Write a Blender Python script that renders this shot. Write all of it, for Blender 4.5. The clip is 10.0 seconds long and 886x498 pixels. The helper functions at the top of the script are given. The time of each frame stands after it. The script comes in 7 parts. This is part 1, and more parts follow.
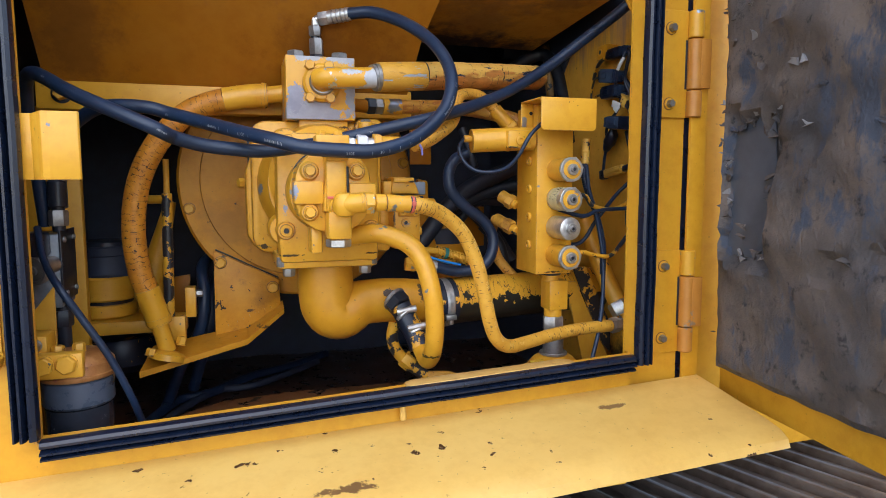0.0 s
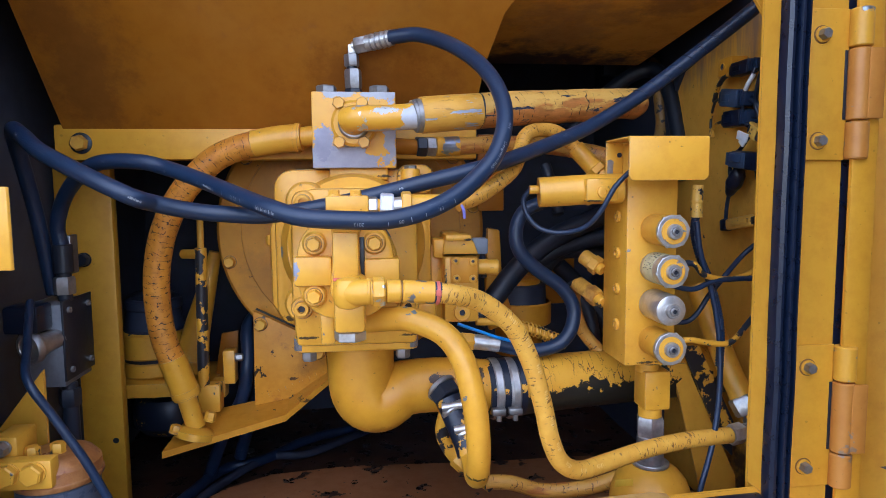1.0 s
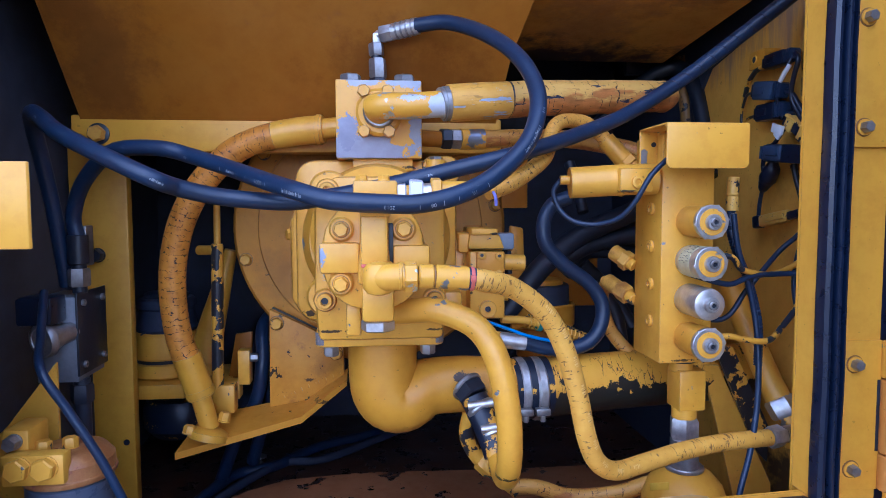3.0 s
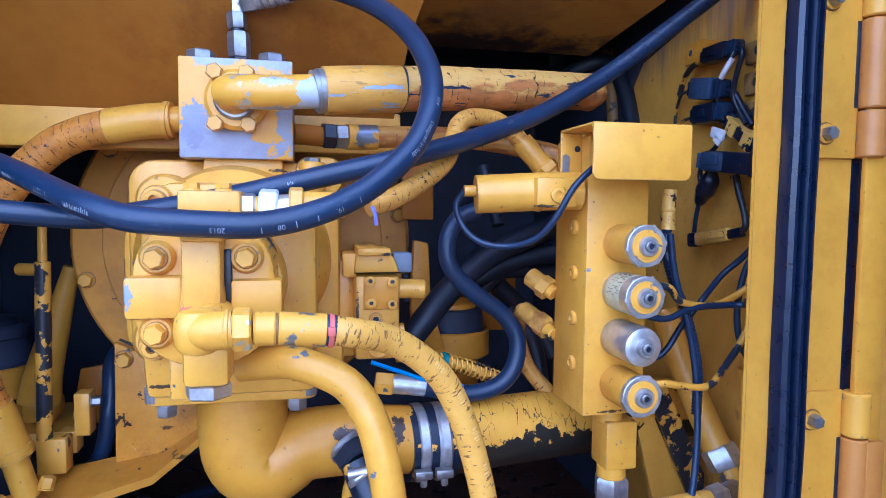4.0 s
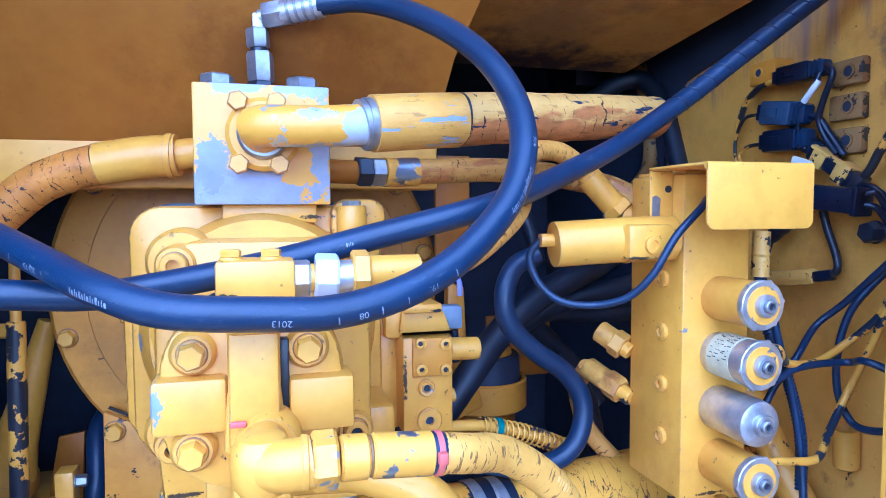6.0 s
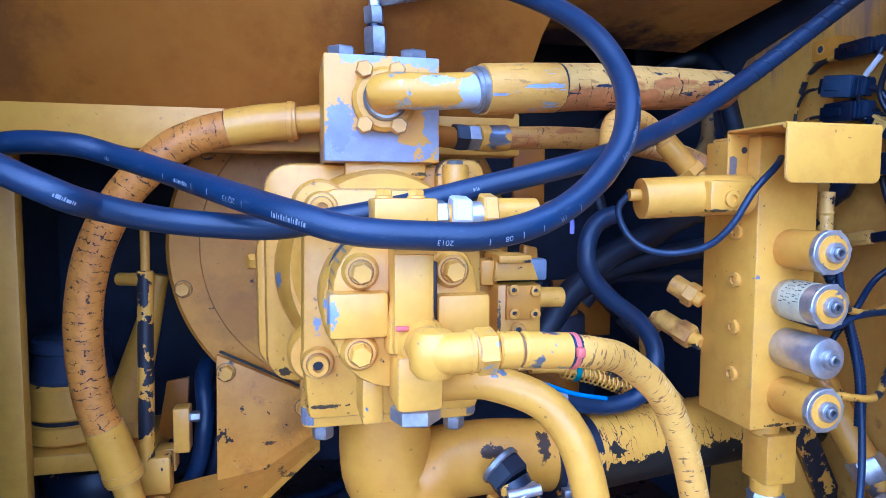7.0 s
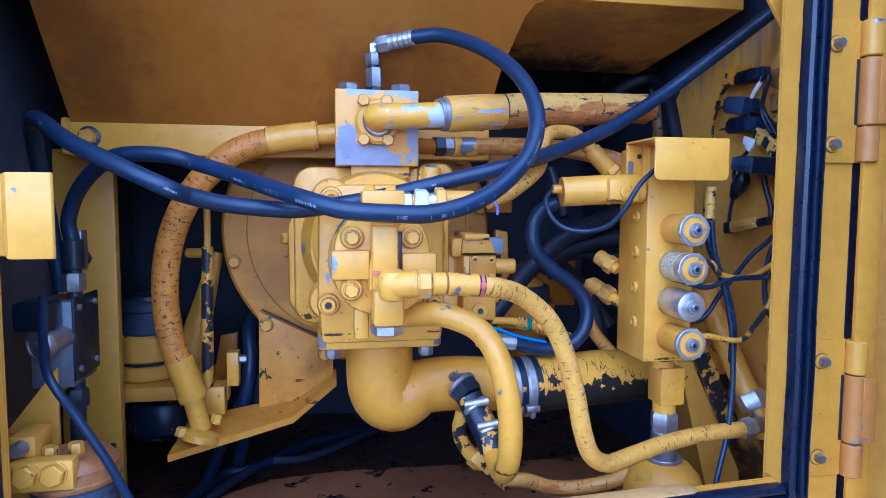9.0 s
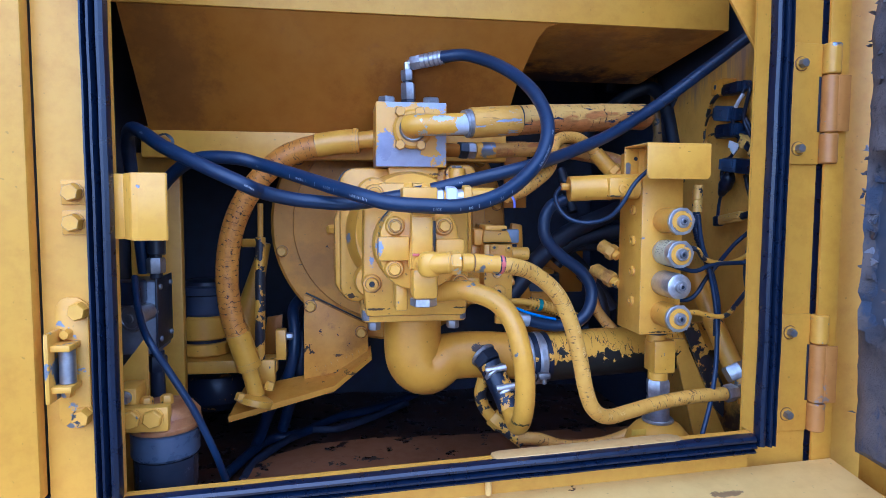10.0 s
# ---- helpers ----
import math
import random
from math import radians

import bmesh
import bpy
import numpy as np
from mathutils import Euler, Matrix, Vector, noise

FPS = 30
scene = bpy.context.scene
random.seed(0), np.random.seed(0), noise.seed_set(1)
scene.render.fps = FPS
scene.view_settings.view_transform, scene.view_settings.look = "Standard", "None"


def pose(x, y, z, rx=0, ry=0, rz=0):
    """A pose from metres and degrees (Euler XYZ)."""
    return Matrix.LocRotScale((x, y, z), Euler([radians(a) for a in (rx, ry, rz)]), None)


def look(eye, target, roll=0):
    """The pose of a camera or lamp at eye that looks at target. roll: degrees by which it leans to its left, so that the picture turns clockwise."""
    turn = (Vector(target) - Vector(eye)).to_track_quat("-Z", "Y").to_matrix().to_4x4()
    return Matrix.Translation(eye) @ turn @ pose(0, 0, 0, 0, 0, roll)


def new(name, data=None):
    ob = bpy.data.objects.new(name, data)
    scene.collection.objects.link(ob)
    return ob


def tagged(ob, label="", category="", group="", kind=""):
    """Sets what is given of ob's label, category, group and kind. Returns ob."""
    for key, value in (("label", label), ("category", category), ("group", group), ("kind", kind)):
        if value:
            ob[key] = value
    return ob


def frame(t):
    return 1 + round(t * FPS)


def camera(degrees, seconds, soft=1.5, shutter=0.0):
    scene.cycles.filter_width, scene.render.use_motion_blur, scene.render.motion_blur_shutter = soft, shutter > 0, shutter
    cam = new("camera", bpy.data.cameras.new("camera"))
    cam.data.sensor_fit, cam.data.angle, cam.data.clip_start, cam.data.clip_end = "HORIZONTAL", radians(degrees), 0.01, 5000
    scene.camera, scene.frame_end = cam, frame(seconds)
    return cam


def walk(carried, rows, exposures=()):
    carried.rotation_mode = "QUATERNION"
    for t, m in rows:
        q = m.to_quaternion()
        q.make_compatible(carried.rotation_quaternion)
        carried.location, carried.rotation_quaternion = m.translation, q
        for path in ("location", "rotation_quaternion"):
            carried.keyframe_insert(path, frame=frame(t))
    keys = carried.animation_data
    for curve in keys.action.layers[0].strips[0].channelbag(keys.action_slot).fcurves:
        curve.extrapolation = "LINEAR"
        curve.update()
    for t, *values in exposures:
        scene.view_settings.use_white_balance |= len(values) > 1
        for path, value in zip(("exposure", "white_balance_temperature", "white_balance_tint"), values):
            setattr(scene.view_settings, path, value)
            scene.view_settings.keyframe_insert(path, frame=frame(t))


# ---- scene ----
cam = camera(69.7, 10.0, soft=0.7)
PATH = [
    (0, (-0.171, -0.958, 1.547), (0.437, 0.936, 1.341), -0.1),
    (0.5, (-0.017, -0.872, 1.597), (0.267, 1.097, 1.398), 0.1),
    (1, (0.004, -0.738, 1.629), (0.223, 1.241, 1.444), -0.5),
    (1.5, (-0.034, -0.726, 1.64), (0.172, 1.255, 1.46), -0.1),
    (2, (-0.031, -0.725, 1.636), (0.169, 1.257, 1.463), -0.4),
    (3.3, (-0.018, -0.686, 1.586), (0.196, 1.299, 1.459), 0.1),
    (3.5, (0.003, -0.65, 1.587), (0.276, 1.327, 1.448), 0.3),
    (4, (0.056, -0.532, 1.612), (0.477, 1.419, 1.474), 0.5),
    (4.5, (0.092, -0.428, 1.662), (0.57, 1.51, 1.533), 0.5),
    (5, (0.088, -0.39, 1.689), (0.592, 1.542, 1.576), 0.3),
    (5.5, (0.045, -0.388, 1.695), (0.582, 1.535, 1.582), -0.3),
    (6, (-0.018, -0.394, 1.656), (0.512, 1.531, 1.537), -0.3),
    (6.2, (-0.05, -0.405, 1.638), (0.466, 1.524, 1.525), -0.3),
    (7.3, (-0.127, -0.473, 1.616), (0.323, 1.47, 1.464), 0.2),
    (7.5, (-0.132, -0.489, 1.613), (0.32, 1.454, 1.462), 0.1),
    (8, (-0.126, -0.549, 1.612), (0.329, 1.393, 1.46), 0.3),
    (8.5, (-0.091, -0.653, 1.602), (0.331, 1.296, 1.453), 0.4),
    (9, (-0.091, -0.733, 1.609), (0.256, 1.231, 1.461), 0.2),
    (9.5, (-0.1, -0.801, 1.613), (0.213, 1.169, 1.465), 0.0),
    (10, (-0.14, -0.892, 1.601), (0.168, 1.078, 1.454), 0.2),
]
EXPOSURES = [
    (0.0, 0.88, 6100, 10), (0.5, 1.08, 5750, 12), (1.5, 0.86, 4950, 18), (2.5, 0.90, 4650, 21), (3.5, 1.05, 4500, 22), (4.0, 1.36, 4300, 21),
    (4.5, 1.43, 4150, 20), (5.0, 1.48, 4040, 20), (5.5, 1.50, 3950, 20), (6.0, 1.76, 3860, 19), (7.5, 1.44, 3960, 21), (8.0, 1.50, 3950, 20), (9.0, 1.20, 4050, 20), (10.0, 0.94, 4180, 19),
]
walk(cam, [(t, look(eye, target, roll)) for t, eye, target, roll in PATH], EXPOSURES)

# ---- light: an overcast sky with a weak, wide sun behind the camera ----
SUN_EL, SUN_AZ = radians(44), radians(196)
world = bpy.data.worlds.new("world")
scene.world = world
world.use_nodes = True
wn, wl = world.node_tree.nodes, world.node_tree.links
wn.clear()
sky = wn.new("ShaderNodeTexSky")
sky.sky_type = "NISHITA"
sky.sun_disc = False
sky.sun_elevation, sky.sun_rotation = SUN_EL, SUN_AZ
sky.dust_density = 1.0
bg = wn.new("ShaderNodeBackground")
bg.inputs["Strength"].default_value = 0.15
wout = wn.new("ShaderNodeOutputWorld")
wl.new(sky.outputs[0], bg.inputs["Color"])
wl.new(bg.outputs[0], wout.inputs["Surface"])
sun = new("sun", bpy.data.lights.new("sun", "SUN"))
sun.data.energy, sun.data.angle, sun.data.color = 2.0, radians(150), (1.0, 0.98, 0.95)
sun_dir = Vector((math.sin(SUN_AZ) * math.cos(SUN_EL), math.cos(SUN_AZ) * math.cos(SUN_EL), math.sin(SUN_EL)))
sun.matrix_world = look(sun_dir * 20, (0, 0, 0))

# ---- materials ----
def nodes_of(name):
    m = bpy.data.materials.new(name)
    m.use_nodes = True
    nt = m.node_tree
    return m, nt, nt.nodes["Principled BSDF"]


def ramp(nt, src, a, b):
    """A mask from 0 below a to 1 above b."""
    n = nt.nodes.new("ShaderNodeMapRange")
    n.inputs["From Min"].default_value, n.inputs["From Max"].default_value = a, b
    n.clamp = True
    nt.links.new(src, n.inputs["Value"])
    return n.outputs["Result"]


def noise_tex(nt, vec, scale, detail=4.0, rough=0.6):
    n = nt.nodes.new("ShaderNodeTexNoise")
    n.inputs["Scale"].default_value, n.inputs["Detail"].default_value = scale, detail
    n.inputs["Roughness"].default_value = rough
    nt.links.new(vec, n.inputs["Vector"])
    return n.outputs["Fac"]


def mix(nt, fac, a, b):
    n = nt.nodes.new("ShaderNodeMix")
    n.data_type = "RGBA"
    for sock, v in ((n.inputs["Factor"], fac), (n.inputs["A"], a), (n.inputs["B"], b)):
        if isinstance(v, bpy.types.NodeSocket):
            nt.links.new(v, sock)
        elif isinstance(v, (int, float)):
            sock.default_value = v
        else:
            sock.default_value = (*v, 1.0)
    return n.outputs["Result"]


def math_node(nt, op, a, b):
    n = nt.nodes.new("ShaderNodeMath")
    n.operation = op
    for sock, v in ((n.inputs[0], a), (n.inputs[1], b)):
        if isinstance(v, bpy.types.NodeSocket):
            nt.links.new(v, sock)
        else:
            sock.default_value = v
    return n.outputs[0]


def vector(nt, kind="Object", scale=(1, 1, 1)):
    co = nt.nodes.new("ShaderNodeTexCoord")
    mp = nt.nodes.new("ShaderNodeMapping")
    mp.inputs["Scale"].default_value = scale
    nt.links.new(co.outputs[kind], mp.inputs["Vector"])
    return mp.outputs["Vector"]


def bump(nt, bsdf, height, strength=0.3, dist=0.001):
    n = nt.nodes.new("ShaderNodeBump")
    n.inputs["Strength"].default_value, n.inputs["Distance"].default_value = strength, dist
    nt.links.new(height, n.inputs["Height"])
    nt.links.new(n.outputs["Normal"], bsdf.inputs["Normal"])


YELLOW = (0.69, 0.345, 0.020)


def painted(name, base=YELLOW, chips=0.0, chip_scale=26.0, under=(0.30, 0.32, 0.36), under_metal=0.9, rust=0.0, dirt=0.25, rough=0.42, speck=0.35, low=None, wear=0.0, stains=(), cracks=None, relief=0.35, gloss=0.5, soot=None):
    """Weathered enamel: two scales of fading, dirt, dark specks, chips down to the metal, rust."""
    m, nt, b = nodes_of(name)
    v = vector(nt)
    big = noise_tex(nt, v, 5.0, 5)
    mid = noise_tex(nt, v, 38.0, 6, 0.65)
    fine = noise_tex(nt, v, 420.0, 3)
    dark = tuple(c * k for c, k in zip(base, (0.72, 0.58, 0.42)))
    pale = tuple(min(1, c * k + a) for c, k, a in zip(base, (1.03, 1.07, 1.2), (0.012, 0.014, 0.008)))
    col = mix(nt, ramp(nt, big, 0.3, 0.7), base, pale)
    col = mix(nt, math_node(nt, "MULTIPLY", ramp(nt, mid, 0.45, 0.85), dirt), col, dark)
    grime = noise_tex(nt, v, 11.0, 7, 0.7)
    col = mix(nt, math_node(nt, "MULTIPLY", ramp(nt, grime, 0.50, 0.74), dirt * 0.9), col, tuple(c * k for c, k in zip(base, (0.66, 0.50, 0.35))))
    if speck:
        col = mix(nt, math_node(nt, "MULTIPLY", ramp(nt, noise_tex(nt, v, 150.0, 2, 0.4), 0.72, 0.76), speck), col, (0.10, 0.055, 0.02))
    if rust:
        rm = ramp(nt, math_node(nt, "ADD", math_node(nt, "MULTIPLY", mid, 0.5), math_node(nt, "MULTIPLY", big, 0.5)), 0.62 - 0.25 * rust, 0.72 - 0.2 * rust)
        col = mix(nt, math_node(nt, "MULTIPLY", rm, 0.85), col, mix(nt, fine, (0.20, 0.07, 0.02), (0.36, 0.15, 0.04)))
    for centre, size, tint, strength, *edge_ in stains:      # ragged patches: soot, oil, bare metal, painted-in dark
        mp = nt.nodes.new("ShaderNodeMapping")
        mp.vector_type = "TEXTURE"
        mp.inputs["Location"].default_value, mp.inputs["Scale"].default_value = centre, size
        nt.links.new(v, mp.inputs["Vector"])
        ln = nt.nodes.new("ShaderNodeVectorMath")
        ln.operation = "LENGTH"
        nt.links.new(mp.outputs["Vector"], ln.inputs[0])
        d_ = math_node(nt, "ADD", ln.outputs["Value"], math_node(nt, "MULTIPLY", math_node(nt, "SUBTRACT", noise_tex(nt, v, min(160.0, max(16.0, 0.7 / min(size[0], size[2]))), 6, 0.72), 0.5), 3.0))
        lo_, hi_ = edge_[0] if edge_ else (0.45, 1.15)
        sm = math_node(nt, "SUBTRACT", 1.0, ramp(nt, d_, lo_, hi_))
        col = mix(nt, math_node(nt, "MULTIPLY", sm, strength), col, mix(nt, mid, tuple(c * 1.15 for c in tint), tuple(c * 0.55 for c in tint)))
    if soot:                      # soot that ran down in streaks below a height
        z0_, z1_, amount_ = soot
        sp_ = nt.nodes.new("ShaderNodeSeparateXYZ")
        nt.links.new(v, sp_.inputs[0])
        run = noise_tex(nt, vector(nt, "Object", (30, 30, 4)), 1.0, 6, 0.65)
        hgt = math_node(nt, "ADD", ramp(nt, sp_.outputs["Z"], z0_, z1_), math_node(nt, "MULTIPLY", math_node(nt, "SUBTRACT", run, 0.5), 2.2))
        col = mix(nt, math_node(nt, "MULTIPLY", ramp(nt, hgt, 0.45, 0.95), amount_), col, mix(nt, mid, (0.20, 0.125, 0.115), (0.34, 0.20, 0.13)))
    if cracks:                    # open cracks round a pipe
        sc_, wd_ = cracks
        vo = nt.nodes.new("ShaderNodeTexVoronoi")
        vo.feature = "DISTANCE_TO_EDGE"
        vo.inputs["Scale"].default_value = 1.0
        wob_, sum_ = nt.nodes.new("ShaderNodeTexNoise"), nt.nodes.new("ShaderNodeVectorMath")
        wob_.inputs["Scale"].default_value, wob_.inputs["Detail"].default_value = 1.7, 5.0
        crack_v = vector(nt, "Object", sc_)
        nt.links.new(crack_v, wob_.inputs["Vector"])
        nt.links.new(crack_v, sum_.inputs[0])
        nt.links.new(wob_.outputs["Color"], sum_.inputs[1])
        nt.links.new(sum_.outputs["Vector"], vo.inputs["Vector"])
        col = mix(nt, math_node(nt, "LESS_THAN", vo.outputs["Distance"], math_node(nt, "MULTIPLY", ramp(nt, noise_tex(nt, v, 24.0, 3), 0.42, 0.68), wd_)), col, (0.03, 0.022, 0.02))
    rg = math_node(nt, "ADD", math_node(nt, "MULTIPLY", mid, 0.25), rough - 0.12)
    if chips:
        edge = math_node(nt, "ADD", math_node(nt, "MULTIPLY", noise_tex(nt, v, chip_scale, 6, 0.62), 0.75), math_node(nt, "MULTIPLY", big, 0.25))
        if low is not None:      # the spray reached only the upper side: bare below this height
            sep = nt.nodes.new("ShaderNodeSeparateXYZ")
            nt.links.new(v, sep.inputs[0])
            edge = math_node(nt, "ADD", math_node(nt, "MULTIPLY", edge, 1.0), math_node(nt, "MULTIPLY", math_node(nt, "SUBTRACT", low, sep.outputs["Z"]), 6.0))
        cm = ramp(nt, edge, 0.66 - 0.22 * chips, 0.668 - 0.22 * chips)
        col = mix(nt, cm, col, mix(nt, mid, under, tuple(c * 0.6 for c in under)))
        nt.links.new(math_node(nt, "MULTIPLY", cm, under_metal), b.inputs["Metallic"])
        rg = math_node(nt, "ADD", rg, math_node(nt, "MULTIPLY", cm, -0.06))
        h = math_node(nt, "SUBTRACT", math_node(nt, "MULTIPLY", mid, 0.25), cm)
    else:
        h = math_node(nt, "ADD", math_node(nt, "MULTIPLY", mid, 0.5), math_node(nt, "MULTIPLY", fine, 0.12))
    if wear:                 # paint rubbed off along edges
        bev, geo, dot = nt.nodes.new("ShaderNodeBevel"), nt.nodes.new("ShaderNodeNewGeometry"), nt.nodes.new("ShaderNodeVectorMath")
        bev.samples = 3
        bev.inputs["Radius"].default_value = 0.0022
        dot.operation = "DOT_PRODUCT"
        nt.links.new(bev.outputs["Normal"], dot.inputs[0])
        nt.links.new(geo.outputs["True Normal"], dot.inputs[1])
        em = ramp(nt, math_node(nt, "ADD", math_node(nt, "MULTIPLY", math_node(nt, "SUBTRACT", 1.0, dot.outputs["Value"]), 1.2), math_node(nt, "MULTIPLY", math_node(nt, "SUBTRACT", noise_tex(nt, v, 60.0, 4, 0.7), 0.5), 1.1)), 0.40 - 0.2 * wear, 0.46 - 0.2 * wear)
        col = mix(nt, em, col, mix(nt, fine, (0.22, 0.22, 0.25), (0.10, 0.08, 0.07)))
    nt.links.new(col, b.inputs["Base Color"])
    nt.links.new(rg, b.inputs["Roughness"])
    b.inputs["Specular IOR Level"].default_value = gloss
    bump(nt, b, h, relief, 0.0012)
    return m


def stripes(nt, src, scale):
    """Distance to the nearest of many irregular lines across a running length."""
    vo = nt.nodes.new("ShaderNodeTexVoronoi")
    vo.voronoi_dimensions, vo.feature = "1D", "DISTANCE_TO_EDGE"
    vo.inputs["Scale"].default_value = scale
    nt.links.new(src, vo.inputs["W"])
    return vo.outputs["Distance"]


def cracked(name, base=YELLOW, crack=(0.05, 0.022, 0.010), rings=90.0, runs=70.0, amount=0.11, rust=0.4, tint=(0.30, 0.095, 0.012)):
    """Paint cracked on a bent hose: broken rings round it, fewer splits along it, torn dark spots; uv in metres."""
    m, nt, b = nodes_of(name)
    uv = vector(nt, "UV")
    sep = nt.nodes.new("ShaderNodeSeparateXYZ")
    nt.links.new(uv, sep.inputs[0])
    sway = math_node(nt, "MULTIPLY", math_node(nt, "SUBTRACT", noise_tex(nt, uv, 75.0, 4, 0.65), 0.5), 0.020)
    ov = vector(nt)
    big, mid = noise_tex(nt, ov, 14.0, 4), noise_tex(nt, ov, 55.0, 5)
    patch, patch2 = noise_tex(nt, uv, 95.0, 3), noise_tex(nt, uv, 62.0, 3)
    wide = math_node(nt, "MULTIPLY", ramp(nt, patch, 0.40, 0.68), amount)
    ring = math_node(nt, "LESS_THAN", stripes(nt, math_node(nt, "ADD", sep.outputs["Y"], sway), rings), wide)
    run = math_node(nt, "LESS_THAN", stripes(nt, math_node(nt, "ADD", sep.outputs["X"], sway), runs), math_node(nt, "MULTIPLY", ramp(nt, patch2, 0.54, 0.72), amount * 0.8))
    mp = nt.nodes.new("ShaderNodeMapping")
    mp.inputs["Scale"].default_value = (70, 130, 1)
    nt.links.new(uv, mp.inputs["Vector"])
    torn = ramp(nt, math_node(nt, "ADD", noise_tex(nt, mp.outputs["Vector"], 1.0, 5, 0.6), math_node(nt, "MULTIPLY", math_node(nt, "SUBTRACT", big, 0.5), 0.35)), 0.70, 0.715)
    cm = math_node(nt, "MAXIMUM", math_node(nt, "MAXIMUM", ring, run), torn)
    col = mix(nt, ramp(nt, mid, 0.35, 0.8), base, tuple(c * k for c, k in zip(base, (0.82, 0.70, 0.5))))
    col = mix(nt, math_node(nt, "MULTIPLY", ramp(nt, big, 0.42, 0.72), rust), col, tint)
    near = math_node(nt, "MULTIPLY", ramp(nt, patch, 0.50, 0.72), 0.45)
    col = mix(nt, near, col, tuple(c * 0.7 for c in tint))
    col = mix(nt, cm, col, crack)
    nt.links.new(col, b.inputs["Base Color"])
    nt.links.new(math_node(nt, "ADD", 0.36, math_node(nt, "MULTIPLY", mid, 0.2)), b.inputs["Roughness"])
    bump(nt, b, math_node(nt, "SUBTRACT", math_node(nt, "MULTIPLY", mid, 0.5), cm), 0.6, 0.0015)
    return m


def slit(name, base, gash=(0.22, 0.095, 0.02), size=(75, 330), amount=0.5):
    """Paint split into short gashes across a bent hose; u runs round it, v along it, in metres."""
    m, nt, b = nodes_of(name)
    mp = nt.nodes.new("ShaderNodeMapping")
    mp.inputs["Scale"].default_value = (size[0], size[1], 1)
    nt.links.new(vector(nt, "UV"), mp.inputs["Vector"])
    across = noise_tex(nt, mp.outputs["Vector"], 1.0, 3, 0.55)
    ov = vector(nt)
    big, mid, fine = noise_tex(nt, ov, 16.0, 4), noise_tex(nt, ov, 60.0, 5), noise_tex(nt, ov, 380.0, 3)
    edge = math_node(nt, "ADD", across, math_node(nt, "MULTIPLY", math_node(nt, "SUBTRACT", big, 0.5), 0.35))
    cut = ramp(nt, edge, 0.70 - 0.18 * amount, 0.73 - 0.18 * amount)
    col = mix(nt, ramp(nt, mid, 0.35, 0.8), base, tuple(c * k for c, k in zip(base, (0.84, 0.74, 0.55))))
    col = mix(nt, math_node(nt, "MULTIPLY", ramp(nt, noise_tex(nt, ov, 150.0, 2), 0.66, 0.70), 0.7), col, (0.08, 0.05, 0.03))
    col = mix(nt, math_node(nt, "MULTIPLY", cut, 0.85), col, mix(nt, fine, gash, tuple(c * 0.4 for c in gash)))
    nt.links.new(col, b.inputs["Base Color"])
    nt.links.new(math_node(nt, "ADD", 0.36, math_node(nt, "MULTIPLY", mid, 0.2)), b.inputs["Roughness"])
    bump(nt, b, math_node(nt, "SUBTRACT", math_node(nt, "MULTIPLY", across, 0.5), cut), 0.55, 0.0012)
    return m


